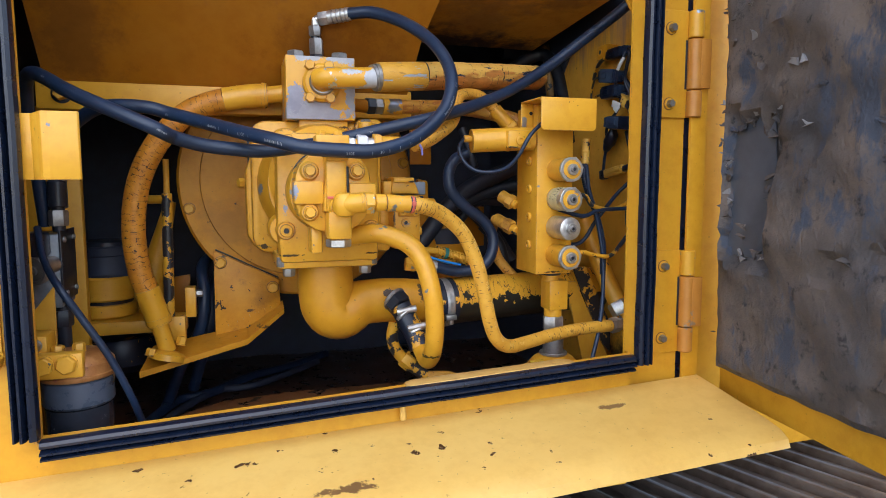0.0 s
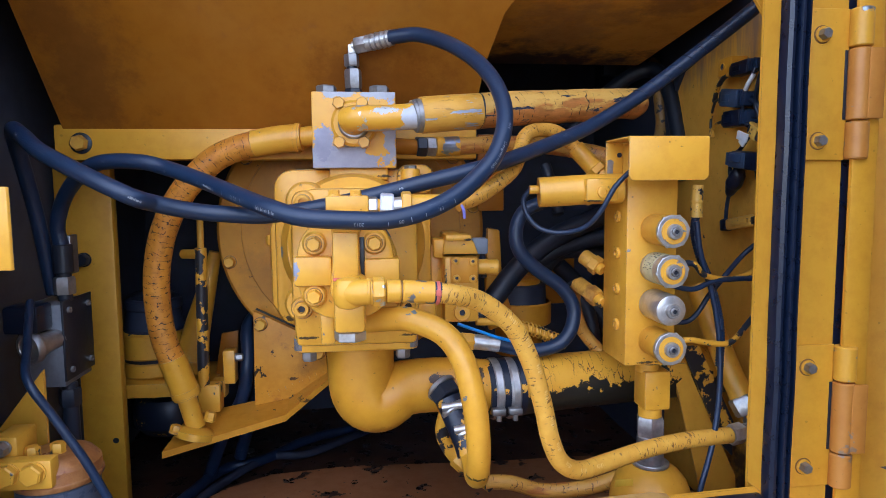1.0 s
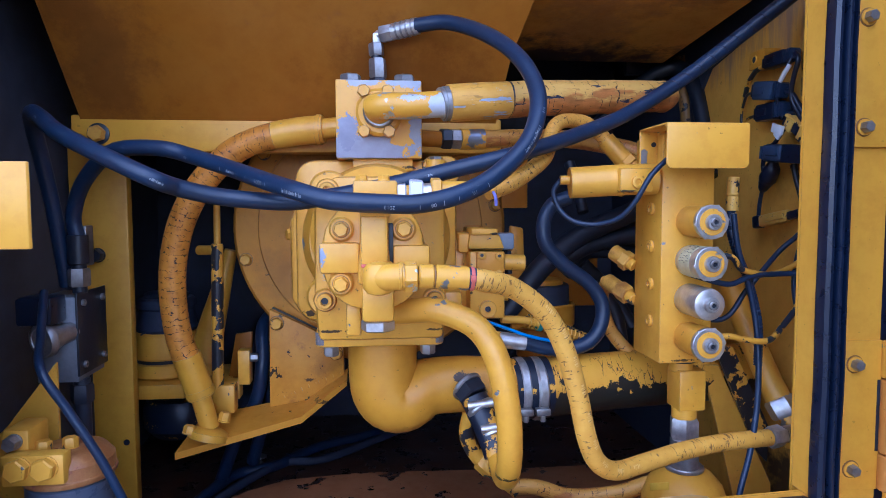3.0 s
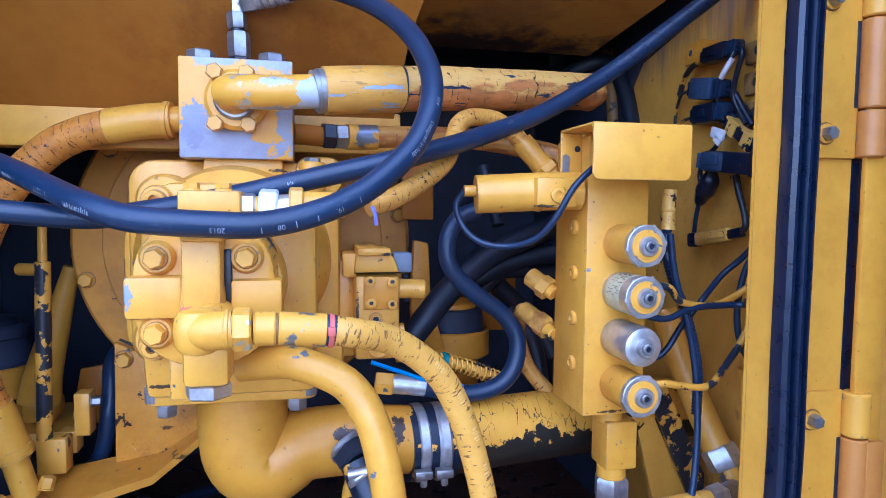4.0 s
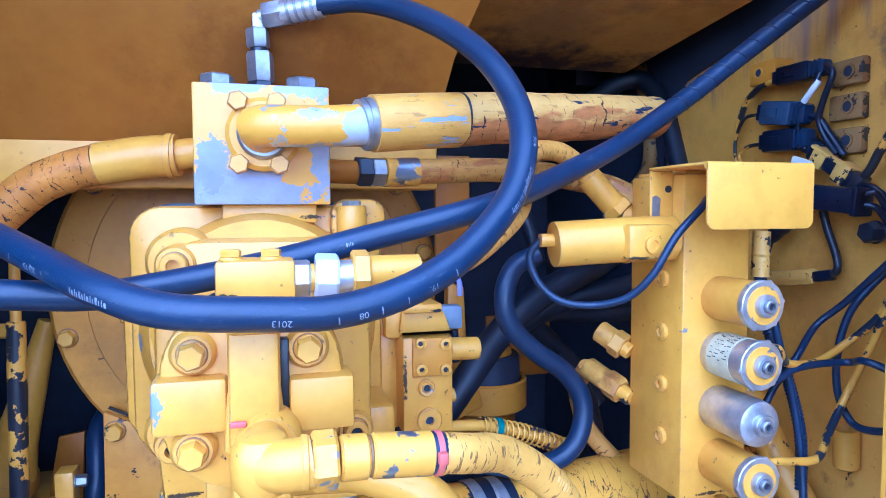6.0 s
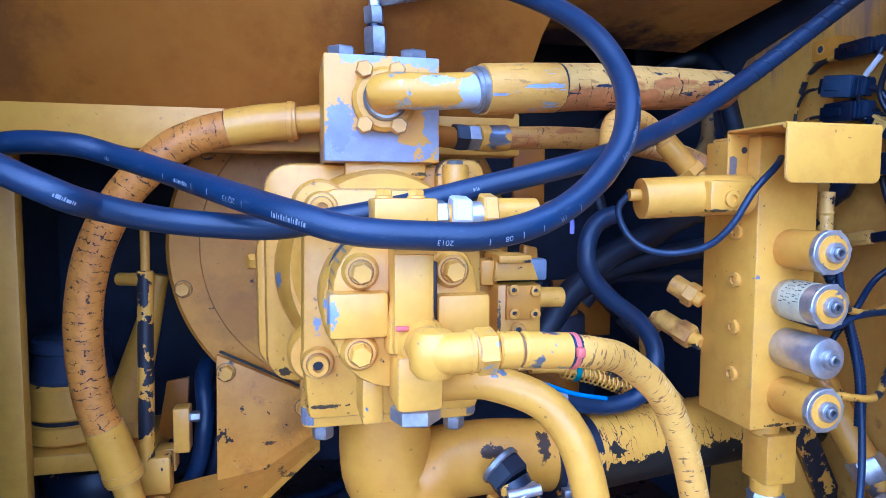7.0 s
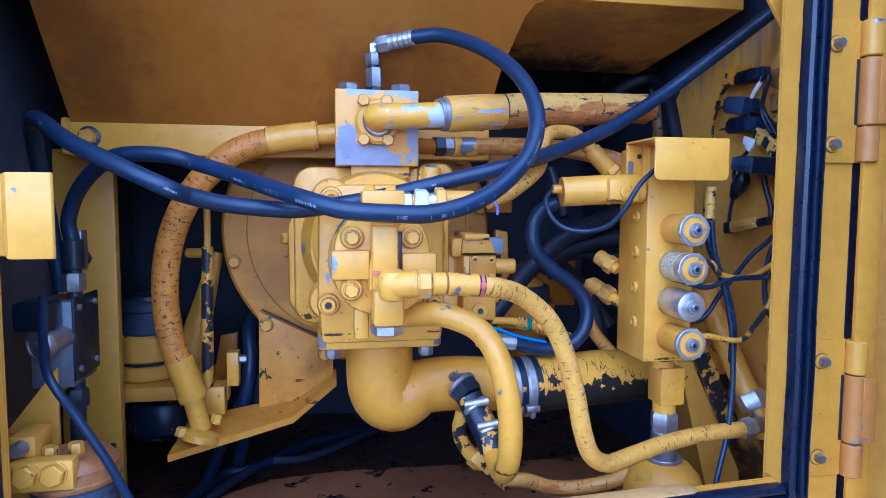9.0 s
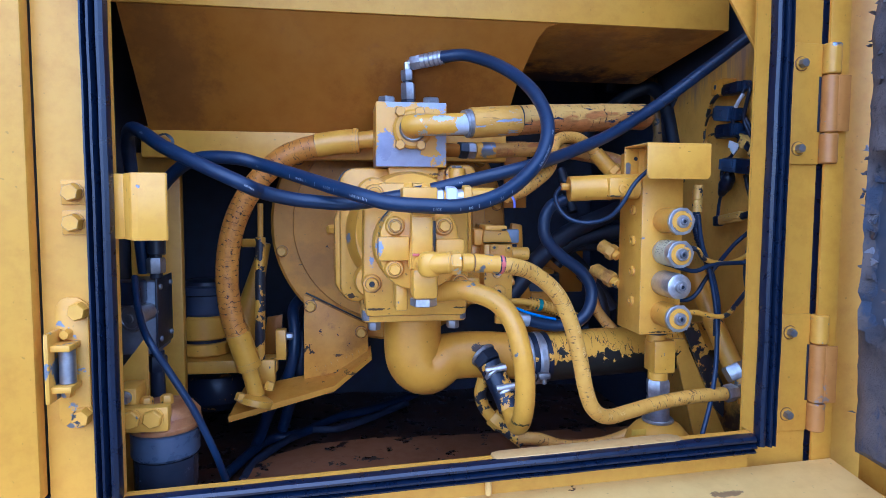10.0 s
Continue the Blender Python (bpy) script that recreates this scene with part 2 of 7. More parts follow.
def flaking(name, base, rust=(0.26, 0.09, 0.018), bare=(0.014, 0.02, 0.04), rust_amount=0.5, bare_amount=0.3, old_side=None, bare_metal=0.0, rings=60.0):
    """Old paint on a pipe wrap: long flakes gone along it, rust-brown old paint that the spray missed, wrinkles, torn rings; u round, v along.
    old_side: the u, in metres, of the middle of the side that the spray missed."""
    m, nt, b = nodes_of(name)
    uv = vector(nt, "UV")
    sep = nt.nodes.new("ShaderNodeSeparateXYZ")
    nt.links.new(uv, sep.inputs[0])
    def stretched(su, sv, detail=5, rough=0.6):
        mp = nt.nodes.new("ShaderNodeMapping")
        mp.inputs["Scale"].default_value = (su, sv, 1)
        nt.links.new(uv, mp.inputs["Vector"])
        return noise_tex(nt, mp.outputs["Vector"], 1.0, detail, rough)
    blot, flake, wr, grain = stretched(30, 9), stretched(62, 11, 6, 0.62), stretched(90, 26, 6, 0.7), stretched(160, 40, 4)
    if old_side is not None:
        off = math_node(nt, "ABSOLUTE", math_node(nt, "SUBTRACT", sep.outputs["X"], old_side), 0.0)
        blot = math_node(nt, "ADD", math_node(nt, "MULTIPLY", blot, 0.8), math_node(nt, "SUBTRACT", 0.36, math_node(nt, "MULTIPLY", off, 10.0)))
    col = mix(nt, ramp(nt, stretched(60, 30), 0.3, 0.75), base, tuple(c * k for c, k in zip(base, (0.86, 0.78, 0.62))))
    old = ramp(nt, math_node(nt, "ADD", blot, math_node(nt, "MULTIPLY", math_node(nt, "SUBTRACT", wr, 0.5), 0.35)), 0.62 - 0.25 * rust_amount, 0.70 - 0.25 * rust_amount)
    col = mix(nt, math_node(nt, "MULTIPLY", old, 0.9), col, mix(nt, ramp(nt, wr, 0.35, 0.65), rust, tuple(c * 2.0 for c in rust)))
    col = mix(nt, math_node(nt, "MULTIPLY", ramp(nt, grain, 0.60, 0.66), 0.5), col, tuple(c * 0.6 for c in rust))
    fm = ramp(nt, flake, 0.74 - 0.2 * bare_amount, 0.745 - 0.2 * bare_amount)
    sway = math_node(nt, "MULTIPLY", math_node(nt, "SUBTRACT", stretched(70, 70, 4), 0.5), 0.02)
    torn = math_node(nt, "LESS_THAN", stripes(nt, math_node(nt, "ADD", sep.outputs["Y"], sway), rings), math_node(nt, "MULTIPLY", ramp(nt, stretched(60, 30, 3), 0.47, 0.70), 0.08))
    col = mix(nt, torn, col, (0.05, 0.025, 0.012))
    col = mix(nt, fm, col, mix(nt, grain, bare, tuple(c * 1.6 for c in bare)))
    nt.links.new(col, b.inputs["Base Color"])
    nt.links.new(math_node(nt, "MULTIPLY", fm, bare_metal), b.inputs["Metallic"])
    b.inputs["Roughness"].default_value = 0.46
    h = math_node(nt, "ADD", math_node(nt, "MULTIPLY", wr, 0.9), math_node(nt, "MULTIPLY", grain, 0.25))
    bump(nt, b, math_node(nt, "SUBTRACT", h, math_node(nt, "MAXIMUM", fm, torn)), 0.7, 0.002)
    return m


def rubber(name, base, dust=0.4, rough=0.45):
    """Hose rubber: dusty scuffs along it, fine cloth-like relief, dull sheen; uv in metres."""
    m, nt, b = nodes_of(name)
    uv, ov = vector(nt, "UV"), vector(nt)
    mp = nt.nodes.new("ShaderNodeMapping")
    mp.inputs["Scale"].default_value = (150, 45, 1)
    nt.links.new(uv, mp.inputs["Vector"])
    scuff, big, fine = noise_tex(nt, mp.outputs["Vector"], 1.0, 6, 0.7), noise_tex(nt, ov, 11.0, 4), noise_tex(nt, ov, 420.0, 3)
    col = mix(nt, ramp(nt, big, 0.3, 0.7), tuple(c * 0.75 for c in base), tuple(c * 1.25 for c in base))
    hit = ramp(nt, math_node(nt, "ADD", scuff, math_node(nt, "MULTIPLY", math_node(nt, "SUBTRACT", big, 0.5), 0.4)), 0.60, 0.74)
    col = mix(nt, math_node(nt, "MULTIPLY", hit, dust), col, (0.13, 0.145, 0.17))
    nt.links.new(col, b.inputs["Base Color"])
    nt.links.new(math_node(nt, "ADD", math_node(nt, "MULTIPLY", scuff, 0.3), rough - 0.15), b.inputs["Roughness"])
    b.inputs["Specular IOR Level"].default_value = 0.45
    weave = nt.nodes.new("ShaderNodeTexWave")
    weave.inputs["Scale"].default_value, weave.inputs["Distortion"].default_value = 190.0, 1.5
    weave.bands_direction = "DIAGONAL"
    nt.links.new(uv, weave.inputs["Vector"])
    bump(nt, b, math_node(nt, "ADD", math_node(nt, "MULTIPLY", weave.outputs["Fac"], 0.12), math_node(nt, "MULTIPLY", fine, 0.6)), 0.35, 0.0008)
    return m


def plain(name, base, rough=0.5, metal=0.0, vary=0.3, scale=60.0, relief=0.25, second=None, gloss=0.5):
    """One substance with grain and stains at two scales."""
    m, nt, b = nodes_of(name)
    v = vector(nt)
    n1, n2 = noise_tex(nt, v, scale, 5), noise_tex(nt, v, scale * 0.12, 4)
    lo = second or tuple(c * (1 - vary) for c in base)
    f = math_node(nt, "ADD", math_node(nt, "MULTIPLY", n1, 0.5), math_node(nt, "MULTIPLY", n2, 0.5))
    nt.links.new(mix(nt, ramp(nt, f, 0.35, 0.65), lo, base), b.inputs["Base Color"])
    nt.links.new(math_node(nt, "ADD", math_node(nt, "MULTIPLY", n1, 0.3), rough - 0.15), b.inputs["Roughness"])
    b.inputs["Metallic"].default_value = metal
    b.inputs["Specular IOR Level"].default_value = gloss
    bump(nt, b, n1, relief, 0.001)
    return m


PAINT = painted("yellow_paint", dirt=0.35, wear=0.3)
PAINT_CLEAN = painted("yellow_paint_fresh", dirt=0.46, speck=0.65, rough=0.35, wear=0.28, relief=0.6, chips=0.07, under=(0.26, 0.30, 0.38), under_metal=0.5, stains=(
    ((-0.132, 0.24, 1.537), (0.0045, 0.08, 0.011), (0.30, 0.33, 0.42), 1.0, (0.78, 0.82)),
    ((-0.095, 0.19, 1.502), (0.006, 0.05, 0.014), (0.30, 0.33, 0.42), 1.0, (0.78, 0.82)),
    ((-0.088, 0.05, 1.535), (0.006, 0.05, 0.014), (0.30, 0.33, 0.42), 1.0, (0.78, 0.82)),
    # near-black ragged marks along joints and lower edges
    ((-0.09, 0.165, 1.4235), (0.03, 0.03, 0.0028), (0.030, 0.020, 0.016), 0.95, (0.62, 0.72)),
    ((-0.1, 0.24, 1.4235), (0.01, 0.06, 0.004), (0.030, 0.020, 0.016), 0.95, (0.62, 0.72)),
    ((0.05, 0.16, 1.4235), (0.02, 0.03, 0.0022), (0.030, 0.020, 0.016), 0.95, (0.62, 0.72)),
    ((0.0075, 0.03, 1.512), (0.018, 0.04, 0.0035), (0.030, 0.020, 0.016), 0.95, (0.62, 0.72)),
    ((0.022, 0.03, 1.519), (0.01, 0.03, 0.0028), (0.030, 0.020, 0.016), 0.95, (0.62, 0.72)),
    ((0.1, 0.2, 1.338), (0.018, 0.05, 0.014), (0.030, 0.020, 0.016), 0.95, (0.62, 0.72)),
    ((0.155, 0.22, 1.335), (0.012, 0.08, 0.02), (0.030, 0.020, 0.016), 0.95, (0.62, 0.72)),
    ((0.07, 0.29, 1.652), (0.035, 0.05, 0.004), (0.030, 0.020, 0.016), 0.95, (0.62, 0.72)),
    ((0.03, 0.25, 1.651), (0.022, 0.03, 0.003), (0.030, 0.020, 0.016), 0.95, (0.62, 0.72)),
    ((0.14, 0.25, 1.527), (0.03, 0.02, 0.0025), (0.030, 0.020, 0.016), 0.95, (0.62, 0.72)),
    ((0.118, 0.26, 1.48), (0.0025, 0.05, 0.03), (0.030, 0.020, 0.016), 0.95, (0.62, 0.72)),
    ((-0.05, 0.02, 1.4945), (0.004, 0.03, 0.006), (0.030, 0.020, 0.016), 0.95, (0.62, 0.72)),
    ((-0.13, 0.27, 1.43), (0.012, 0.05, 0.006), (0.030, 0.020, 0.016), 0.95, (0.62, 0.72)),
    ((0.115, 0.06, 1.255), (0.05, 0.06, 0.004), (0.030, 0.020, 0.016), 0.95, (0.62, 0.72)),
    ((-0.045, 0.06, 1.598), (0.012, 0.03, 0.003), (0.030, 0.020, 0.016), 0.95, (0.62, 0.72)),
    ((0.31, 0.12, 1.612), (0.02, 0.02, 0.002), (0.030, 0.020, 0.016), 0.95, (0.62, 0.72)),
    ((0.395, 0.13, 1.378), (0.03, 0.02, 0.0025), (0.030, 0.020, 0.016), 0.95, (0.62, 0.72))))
PAINT_PANEL = painted("yellow_sheet", base=(0.66, 0.325, 0.014), dirt=0.45, speck=0.3, rough=0.45)
# Last patch paints the rear near-black so it fades into the dark bay.
PAINT_UNDER = painted("stained_underside_dark_rear", base=(0.66, 0.33, 0.035), dirt=0.6, rust=0.10, rough=0.5, gloss=0.3, stains=(((0.35, 0.4, 1.9), (0.10, 0.2, 0.3), (0.20, 0.11, 0.09), 0.4), ((0.5, 0.26, 1.9), (0.06, 0.05, 0.3), (0.20, 0.09, 0.05), 0.5), ((0.25, 0.56, 1.88), (0.45, 0.11, 0.3), (0.032, 0.026, 0.030), 0.94)))
# Brown base holds stain plus the shade and bounce light above the pump.
PAINT_BROWN = painted("brown_shaded_sheet", base=(0.345, 0.122, 0.003), dirt=0.35, speck=0.12, rough=0.46, rust=0.10, gloss=0.25, stains=(((0.03, 0.3, 1.80), (0.14, 0.3, 0.07), (0.22, 0.062, 0.004), 0.6), ((-0.44, 0.3, 1.83), (0.08, 0.3, 0.16), (0.16, 0.055, 0.012), 0.55)))
PAINT_CHIP = painted("chipped_paint", chips=0.45, under=(0.34, 0.38, 0.46), dirt=0.3)
PAINT_SCUFF = painted("scuffed_paint", chips=0.22, under=(0.06, 0.06, 0.065), under_metal=0.3, dirt=0.3)
PAINT_BARE = painted("half_bare_block", chips=0.42, chip_scale=15.0, under=(0.42, 0.42, 0.50), under_metal=0.4, dirt=0.25, rough=0.38, stains=(
    ((-0.035, 0.236, 1.672), (0.062, 0.3, 0.030), (0.36, 0.36, 0.43), 1.0, (0.80, 0.83)), ((-0.066, 0.236, 1.702), (0.016, 0.3, 0.026), (0.30, 0.30, 0.38), 1.0, (0.80, 0.83)),
    ((0.036, 0.236, 1.722), (0.017, 0.3, 0.060), (0.40, 0.40, 0.45), 1.0, (0.80, 0.83)), ((0.018, 0.236, 1.774), (0.030, 0.3, 0.012), (0.44, 0.45, 0.48), 1.0, (0.80, 0.83)), ((-0.045, 0.236, 1.774), (0.030, 0.3, 0.008), (0.44, 0.45, 0.48), 1.0, (0.80, 0.83))))
PAINT_PEEL = painted("peeling_paint", chips=0.85, under=(0.03, 0.03, 0.035), under_metal=0.1, dirt=0.4)
# The last patch blackens the wall low down behind the diagonal brace.
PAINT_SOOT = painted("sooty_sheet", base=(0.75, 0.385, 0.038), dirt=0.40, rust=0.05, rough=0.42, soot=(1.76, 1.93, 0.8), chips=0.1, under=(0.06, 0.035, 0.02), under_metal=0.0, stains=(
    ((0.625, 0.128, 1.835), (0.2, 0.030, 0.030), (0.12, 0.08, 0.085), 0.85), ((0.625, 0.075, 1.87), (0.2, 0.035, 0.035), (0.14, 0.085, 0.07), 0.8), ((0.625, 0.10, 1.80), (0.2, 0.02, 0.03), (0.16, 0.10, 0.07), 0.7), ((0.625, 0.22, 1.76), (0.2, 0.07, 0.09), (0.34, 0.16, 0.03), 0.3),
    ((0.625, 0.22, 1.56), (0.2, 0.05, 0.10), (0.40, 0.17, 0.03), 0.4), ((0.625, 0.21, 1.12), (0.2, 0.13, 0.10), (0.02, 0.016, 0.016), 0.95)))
PAD_PAINT = painted("oily_pad", base=(0.30, 0.165, 0.040), dirt=0.9, rough=0.40, rust=0.25, chips=0.55, chip_scale=60.0, under=(0.05, 0.04, 0.035), under_metal=0.1)
PAINT_LOWBARE = painted("half_sprayed_pipe", chips=0.62, chip_scale=40.0, under=(0.026, 0.024, 0.018), under_metal=0.1, dirt=0.4, low=1.316, cracks=((85, 12, 30), 0.04))
PAINT_FLECK = painted("last_flecks_of_paint", chips=1.25, chip_scale=40.0, under=(0.012, 0.018, 0.035), under_metal=0.0, dirt=0.4)
PAINT_CRACKLE = slit("split_hose_paint", (0.69, 0.375, 0.045), amount=0.48)
PAINT_OILY = painted("oil_misted_paint", base=(0.60, 0.265, 0.012), dirt=0.5, speck=0.5, rough=0.40, gloss=0.3, rust=0.08, stains=(((-0.153, 0.49, 1.268), (0.012, 0.1, 0.004), (0.06, 0.035, 0.02), 0.9, (0.6, 0.8)), ((-0.12, 0.47, 1.24), (0.03, 0.1, 0.006), (0.05, 0.03, 0.02), 0.9, (0.5, 0.7)), ((-0.12, 0.49, 1.30), (0.03, 0.1, 0.03), (0.30, 0.13, 0.02), 0.5), ((-0.2, 0.53, 1.45), (0.08, 0.2, 0.05), (0.34, 0.15, 0.02), 0.5), ((-0.05, 0.53, 1.70), (0.12, 0.2, 0.04), (0.20, 0.10, 0.04), 0.6)), chips=0.1, chip_scale=48.0, under=(0.05, 0.03, 0.02), under_metal=0.0)
# Browner along the elbow's underside; near-black marks on the branch.
PAINT_PIPE = painted("brown_belly_pipe_paint", base=(0.62, 0.285, 0.012), dirt=0.45, speck=0.5, rough=0.36, chips=0.06, under=(0.05, 0.03, 0.02), under_metal=0.0, relief=0.5, stains=(((0.0, 0.2, 1.252), (0.07, 0.1, 0.016), (0.36, 0.145, 0.015), 0.6), ((0.10, 0.20, 1.338), (0.018, 0.05, 0.012), (0.030, 0.020, 0.016), 0.95, (0.62, 0.72)), ((0.165, 0.22, 1.335), (0.012, 0.08, 0.022), (0.030, 0.020, 0.016), 0.95, (0.62, 0.72))))
PAINT_RUST = painted("rusty_paint", base=(0.60, 0.31, 0.03), rust=0.5, dirt=0.6)
PAINT_ELBOW = painted("rubbed_elbow_paint", chips=0.58, chip_scale=34.0, under=(0.58, 0.59, 0.62), under_metal=0.6, dirt=0.2, rough=0.36, stains=(
    ((0.066, 0.19, 1.722), (0.022, 0.2, 0.03), (0.52, 0.53, 0.56), 1.0, (0.80, 0.84)), ((0.022, 0.18, 1.741), (0.022, 0.2, 0.006), (0.55, 0.56, 0.58), 1.0, (0.80, 0.84)), ((0.03, 0.19, 1.712), (0.05, 0.2, 0.005), (0.40, 0.40, 0.44), 1.0, (0.80, 0.84))))
# Dark brown for joint lines and the painted shadow rings round bolts.
PAINT_DARKLINE = painted("dark_joint", base=(0.20, 0.09, 0.02), dirt=0.6)
LEDGE_PAINT = painted("worn_ledge_paint", base=(0.75, 0.46, 0.11), chips=0.15, chip_scale=26.0, under=(0.13, 0.065, 0.03), under_metal=0.2, dirt=0.3, rough=0.32, stains=(((-0.05, -0.15, 1.1), (0.05, 0.02, 0.2), (0.16, 0.075, 0.035), 0.9, (0.55, 0.65)), ((0.42, -0.06, 1.1), (0.03, 0.012, 0.2), (0.20, 0.10, 0.05), 0.8, (0.5, 0.6)), ((-0.35, -0.14, 1.1), (0.04, 0.012, 0.2), (0.16, 0.075, 0.035), 0.9, (0.55, 0.65))))
PAINT_HALF = painted("half_bare_nut_paint", chips=0.62, chip_scale=70.0, under=(0.62, 0.62, 0.63), under_metal=0.75, dirt=0.3, rough=0.34)
PAINT_WORN = painted("rubbed_strip_paint", base=(0.60, 0.36, 0.10), dirt=0.6, rust=0.2, rough=0.4, chips=0.15, under=(0.30, 0.20, 0.13), under_metal=0.3)
HINGE = painted("rust_orange_hinge", base=(0.50, 0.205, 0.028), dirt=0.5, rust=0.15, rough=0.45, chips=0.25, chip_scale=40.0, under=(0.42, 0.30, 0.22), under_metal=0.5)
CRACKED = cracked("cracked_orange_hose", base=(0.70, 0.295, 0.026), rings=84.0, runs=38.0, amount=0.10, rust=0.5, crack=(0.055, 0.024, 0.010))
CRACKED_TOP = flaking("flaking_pipe_wrap", (0.70, 0.42, 0.09), rust_amount=0.66, bare_amount=0.70, old_side=0.108)
FLAKED_SLEEVE = flaking("flaking_sleeve", (0.69, 0.37, 0.045), rust_amount=0.05, bare=(0.32, 0.35, 0.42), bare_amount=0.78, bare_metal=0.5, rings=8.0)
CRACKED_THIN = flaking("flaking_thin_hose", (0.62, 0.33, 0.05), rust_amount=0.45, bare_amount=0.35, rings=85.0)
CRACKED_FINE = cracked("finely_cracked_hose", base=(0.67, 0.35, 0.04), rings=120.0, runs=30.0, amount=0.07, rust=0.25, tint=(0.36, 0.15, 0.03))
RUBBER = rubber("black_hose_rubber", (0.011, 0.024, 0.056), 0.34, 0.38)
SEAL = plain("black_seal_rubber", (0.006, 0.012, 0.032), 0.30, vary=0.4, scale=60.0, relief=0.2, gloss=0.5)
def torn_foam(name):
    """Worn sound foam: brown felt, dark crusts, blue-grey rubbed patches, coarse relief."""
    m, nt, b = nodes_of(name)
    v = vector(nt)
    n1, n2, n3, n4 = noise_tex(nt, v, 7.0, 8, 0.68), noise_tex(nt, v, 34.0, 6, 0.7), noise_tex(nt, v, 160.0, 3), noise_tex(nt, vector(nt, "Object", (1, 1, 0.45)), 15.0, 7, 0.7)
    n0 = noise_tex(nt, v, 2.6, 4, 0.6)
    col = mix(nt, ramp(nt, n1, 0.36, 0.62), (0.05, 0.042, 0.038), (0.20, 0.145, 0.105))
    col = mix(nt, ramp(nt, n0, 0.42, 0.62), mix(nt, 0.55, col, (0.05, 0.052, 0.065)), col)
    col = mix(nt, ramp(nt, n4, 0.53, 0.60), col, (0.045, 0.055, 0.082))
    col = mix(nt, ramp(nt, n2, 0.58, 0.66), col, (0.022, 0.020, 0.024))
    col = mix(nt, math_node(nt, "MULTIPLY", ramp(nt, noise_tex(nt, v, 19.0, 8, 0.75), 0.67, 0.69), 0.8), col, (0.24, 0.22, 0.22))
    nt.links.new(col, b.inputs["Base Color"])
    b.inputs["Roughness"].default_value = 0.72
    h = math_node(nt, "ADD", math_node(nt, "MULTIPLY", n2, 0.7), math_node(nt, "ADD", math_node(nt, "MULTIPLY", n3, 0.25), n4))
    bump(nt, b, h, 1.0, 0.006)
    return m


FOAM = torn_foam("torn_foam")
FOAM_BARE = plain("pale_torn_foam", (0.30, 0.29, 0.30), 0.8, vary=0.5, scale=60.0, relief=0.8)
FOAM_WALL = plain("navy_foam_lining", (0.085, 0.095, 0.125), 0.6, vary=0.6, scale=22.0, relief=0.8)
DARK = plain("grimy_black", (0.036, 0.046, 0.078), 0.6, vary=0.5, scale=30.0, relief=0.5)
OILY = plain("oily_dark_steel", (0.020, 0.026, 0.040), 0.36, vary=0.5, scale=40.0, relief=0.4)
# Black for old oil and for the shade in narrow gaps.
GAP_BLACK = plain("black_gap_and_oil", (0.012, 0.010, 0.010), 0.40, vary=0.5, scale=60.0, relief=0.6)
STEEL = plain("zinc_steel", (0.68, 0.67, 0.65), 0.36, 0.8, vary=0.45, scale=110.0, relief=0.3)
STEEL_WORN = painted("stained_zinc", base=(0.60, 0.60, 0.62), chips=0.35, chip_scale=60.0, under=(0.20, 0.15, 0.14), under_metal=0.4, dirt=0.5, rough=0.34, gloss=0.9)
STEEL_DULL = plain("dull_steel", (0.44, 0.43, 0.42), 0.42, 0.8, vary=0.5, scale=90.0, relief=0.3)
ALU = plain("cast_aluminium", (0.30, 0.32, 0.35), 0.5, 0.5, vary=0.3, scale=90.0, relief=0.4)
FLOOR = plain("rusty_oily_floor", (0.075, 0.032, 0.014), 0.30, vary=0.6, scale=26.0, relief=0.8, second=(0.009, 0.008, 0.009))
RUST_SHEET = painted("rusty_floor_sheet", base=(0.30, 0.125, 0.045), rust=0.35, dirt=0.6, rough=0.34, chips=0.45, chip_scale=18.0, under=(0.03, 0.02, 0.018), under_metal=0.0, relief=0.6)
MUD = plain("dry_mud", (0.26, 0.205, 0.15), 0.9, vary=0.5, scale=9.0, relief=0.8)
TRACK = plain("worn_track_steel", (0.16, 0.13, 0.11), 0.5, 0.5, vary=0.6, scale=30.0, relief=0.6, second=(0.07, 0.05, 0.04))
PLASTIC = plain("black_plastic", (0.007, 0.012, 0.028), 0.33, vary=0.2, scale=120.0, relief=0.1)
WHITE = plain("white_plastic", (0.75, 0.75, 0.74), 0.5, vary=0.1)
RED_TIE = plain("red_tie", (0.62, 0.13, 0.09), 0.5, vary=0.2)
BLUE_TIE = plain("blue_tie", (0.02, 0.22, 0.62), 0.4, vary=0.2)
LABEL = plain("grubby_label", (0.66, 0.60, 0.34), 0.6, vary=0.35, scale=90.0)
INK = plain("dark_ink", (0.05, 0.05, 0.05), 0.6)
PRINT = plain("white_hose_print", (0.34, 0.37, 0.42), 0.6, vary=0.6, scale=400.0)
CANISTER = plain("black_canister", (0.03, 0.036, 0.05), 0.22, vary=0.4, scale=50.0, relief=0.15)
AGED_RED = painted("red_brown_grime", base=(0.42, 0.19, 0.06), rust=0.7, dirt=0.8, rough=0.35, chips=0.3, under=(0.30, 0.10, 0.06), under_metal=0.0, relief=0.7)
SPLASHED = painted("splashed_cable", chips=0.62, chip_scale=34.0, under=(0.02, 0.03, 0.05), under_metal=0.0, dirt=0.4)
TAPE = painted("splashed_yellow_tape", base=(0.68, 0.39, 0.055), chips=0.42, chip_scale=70.0, under=(0.015, 0.02, 0.035), under_metal=0.0, dirt=0.4)

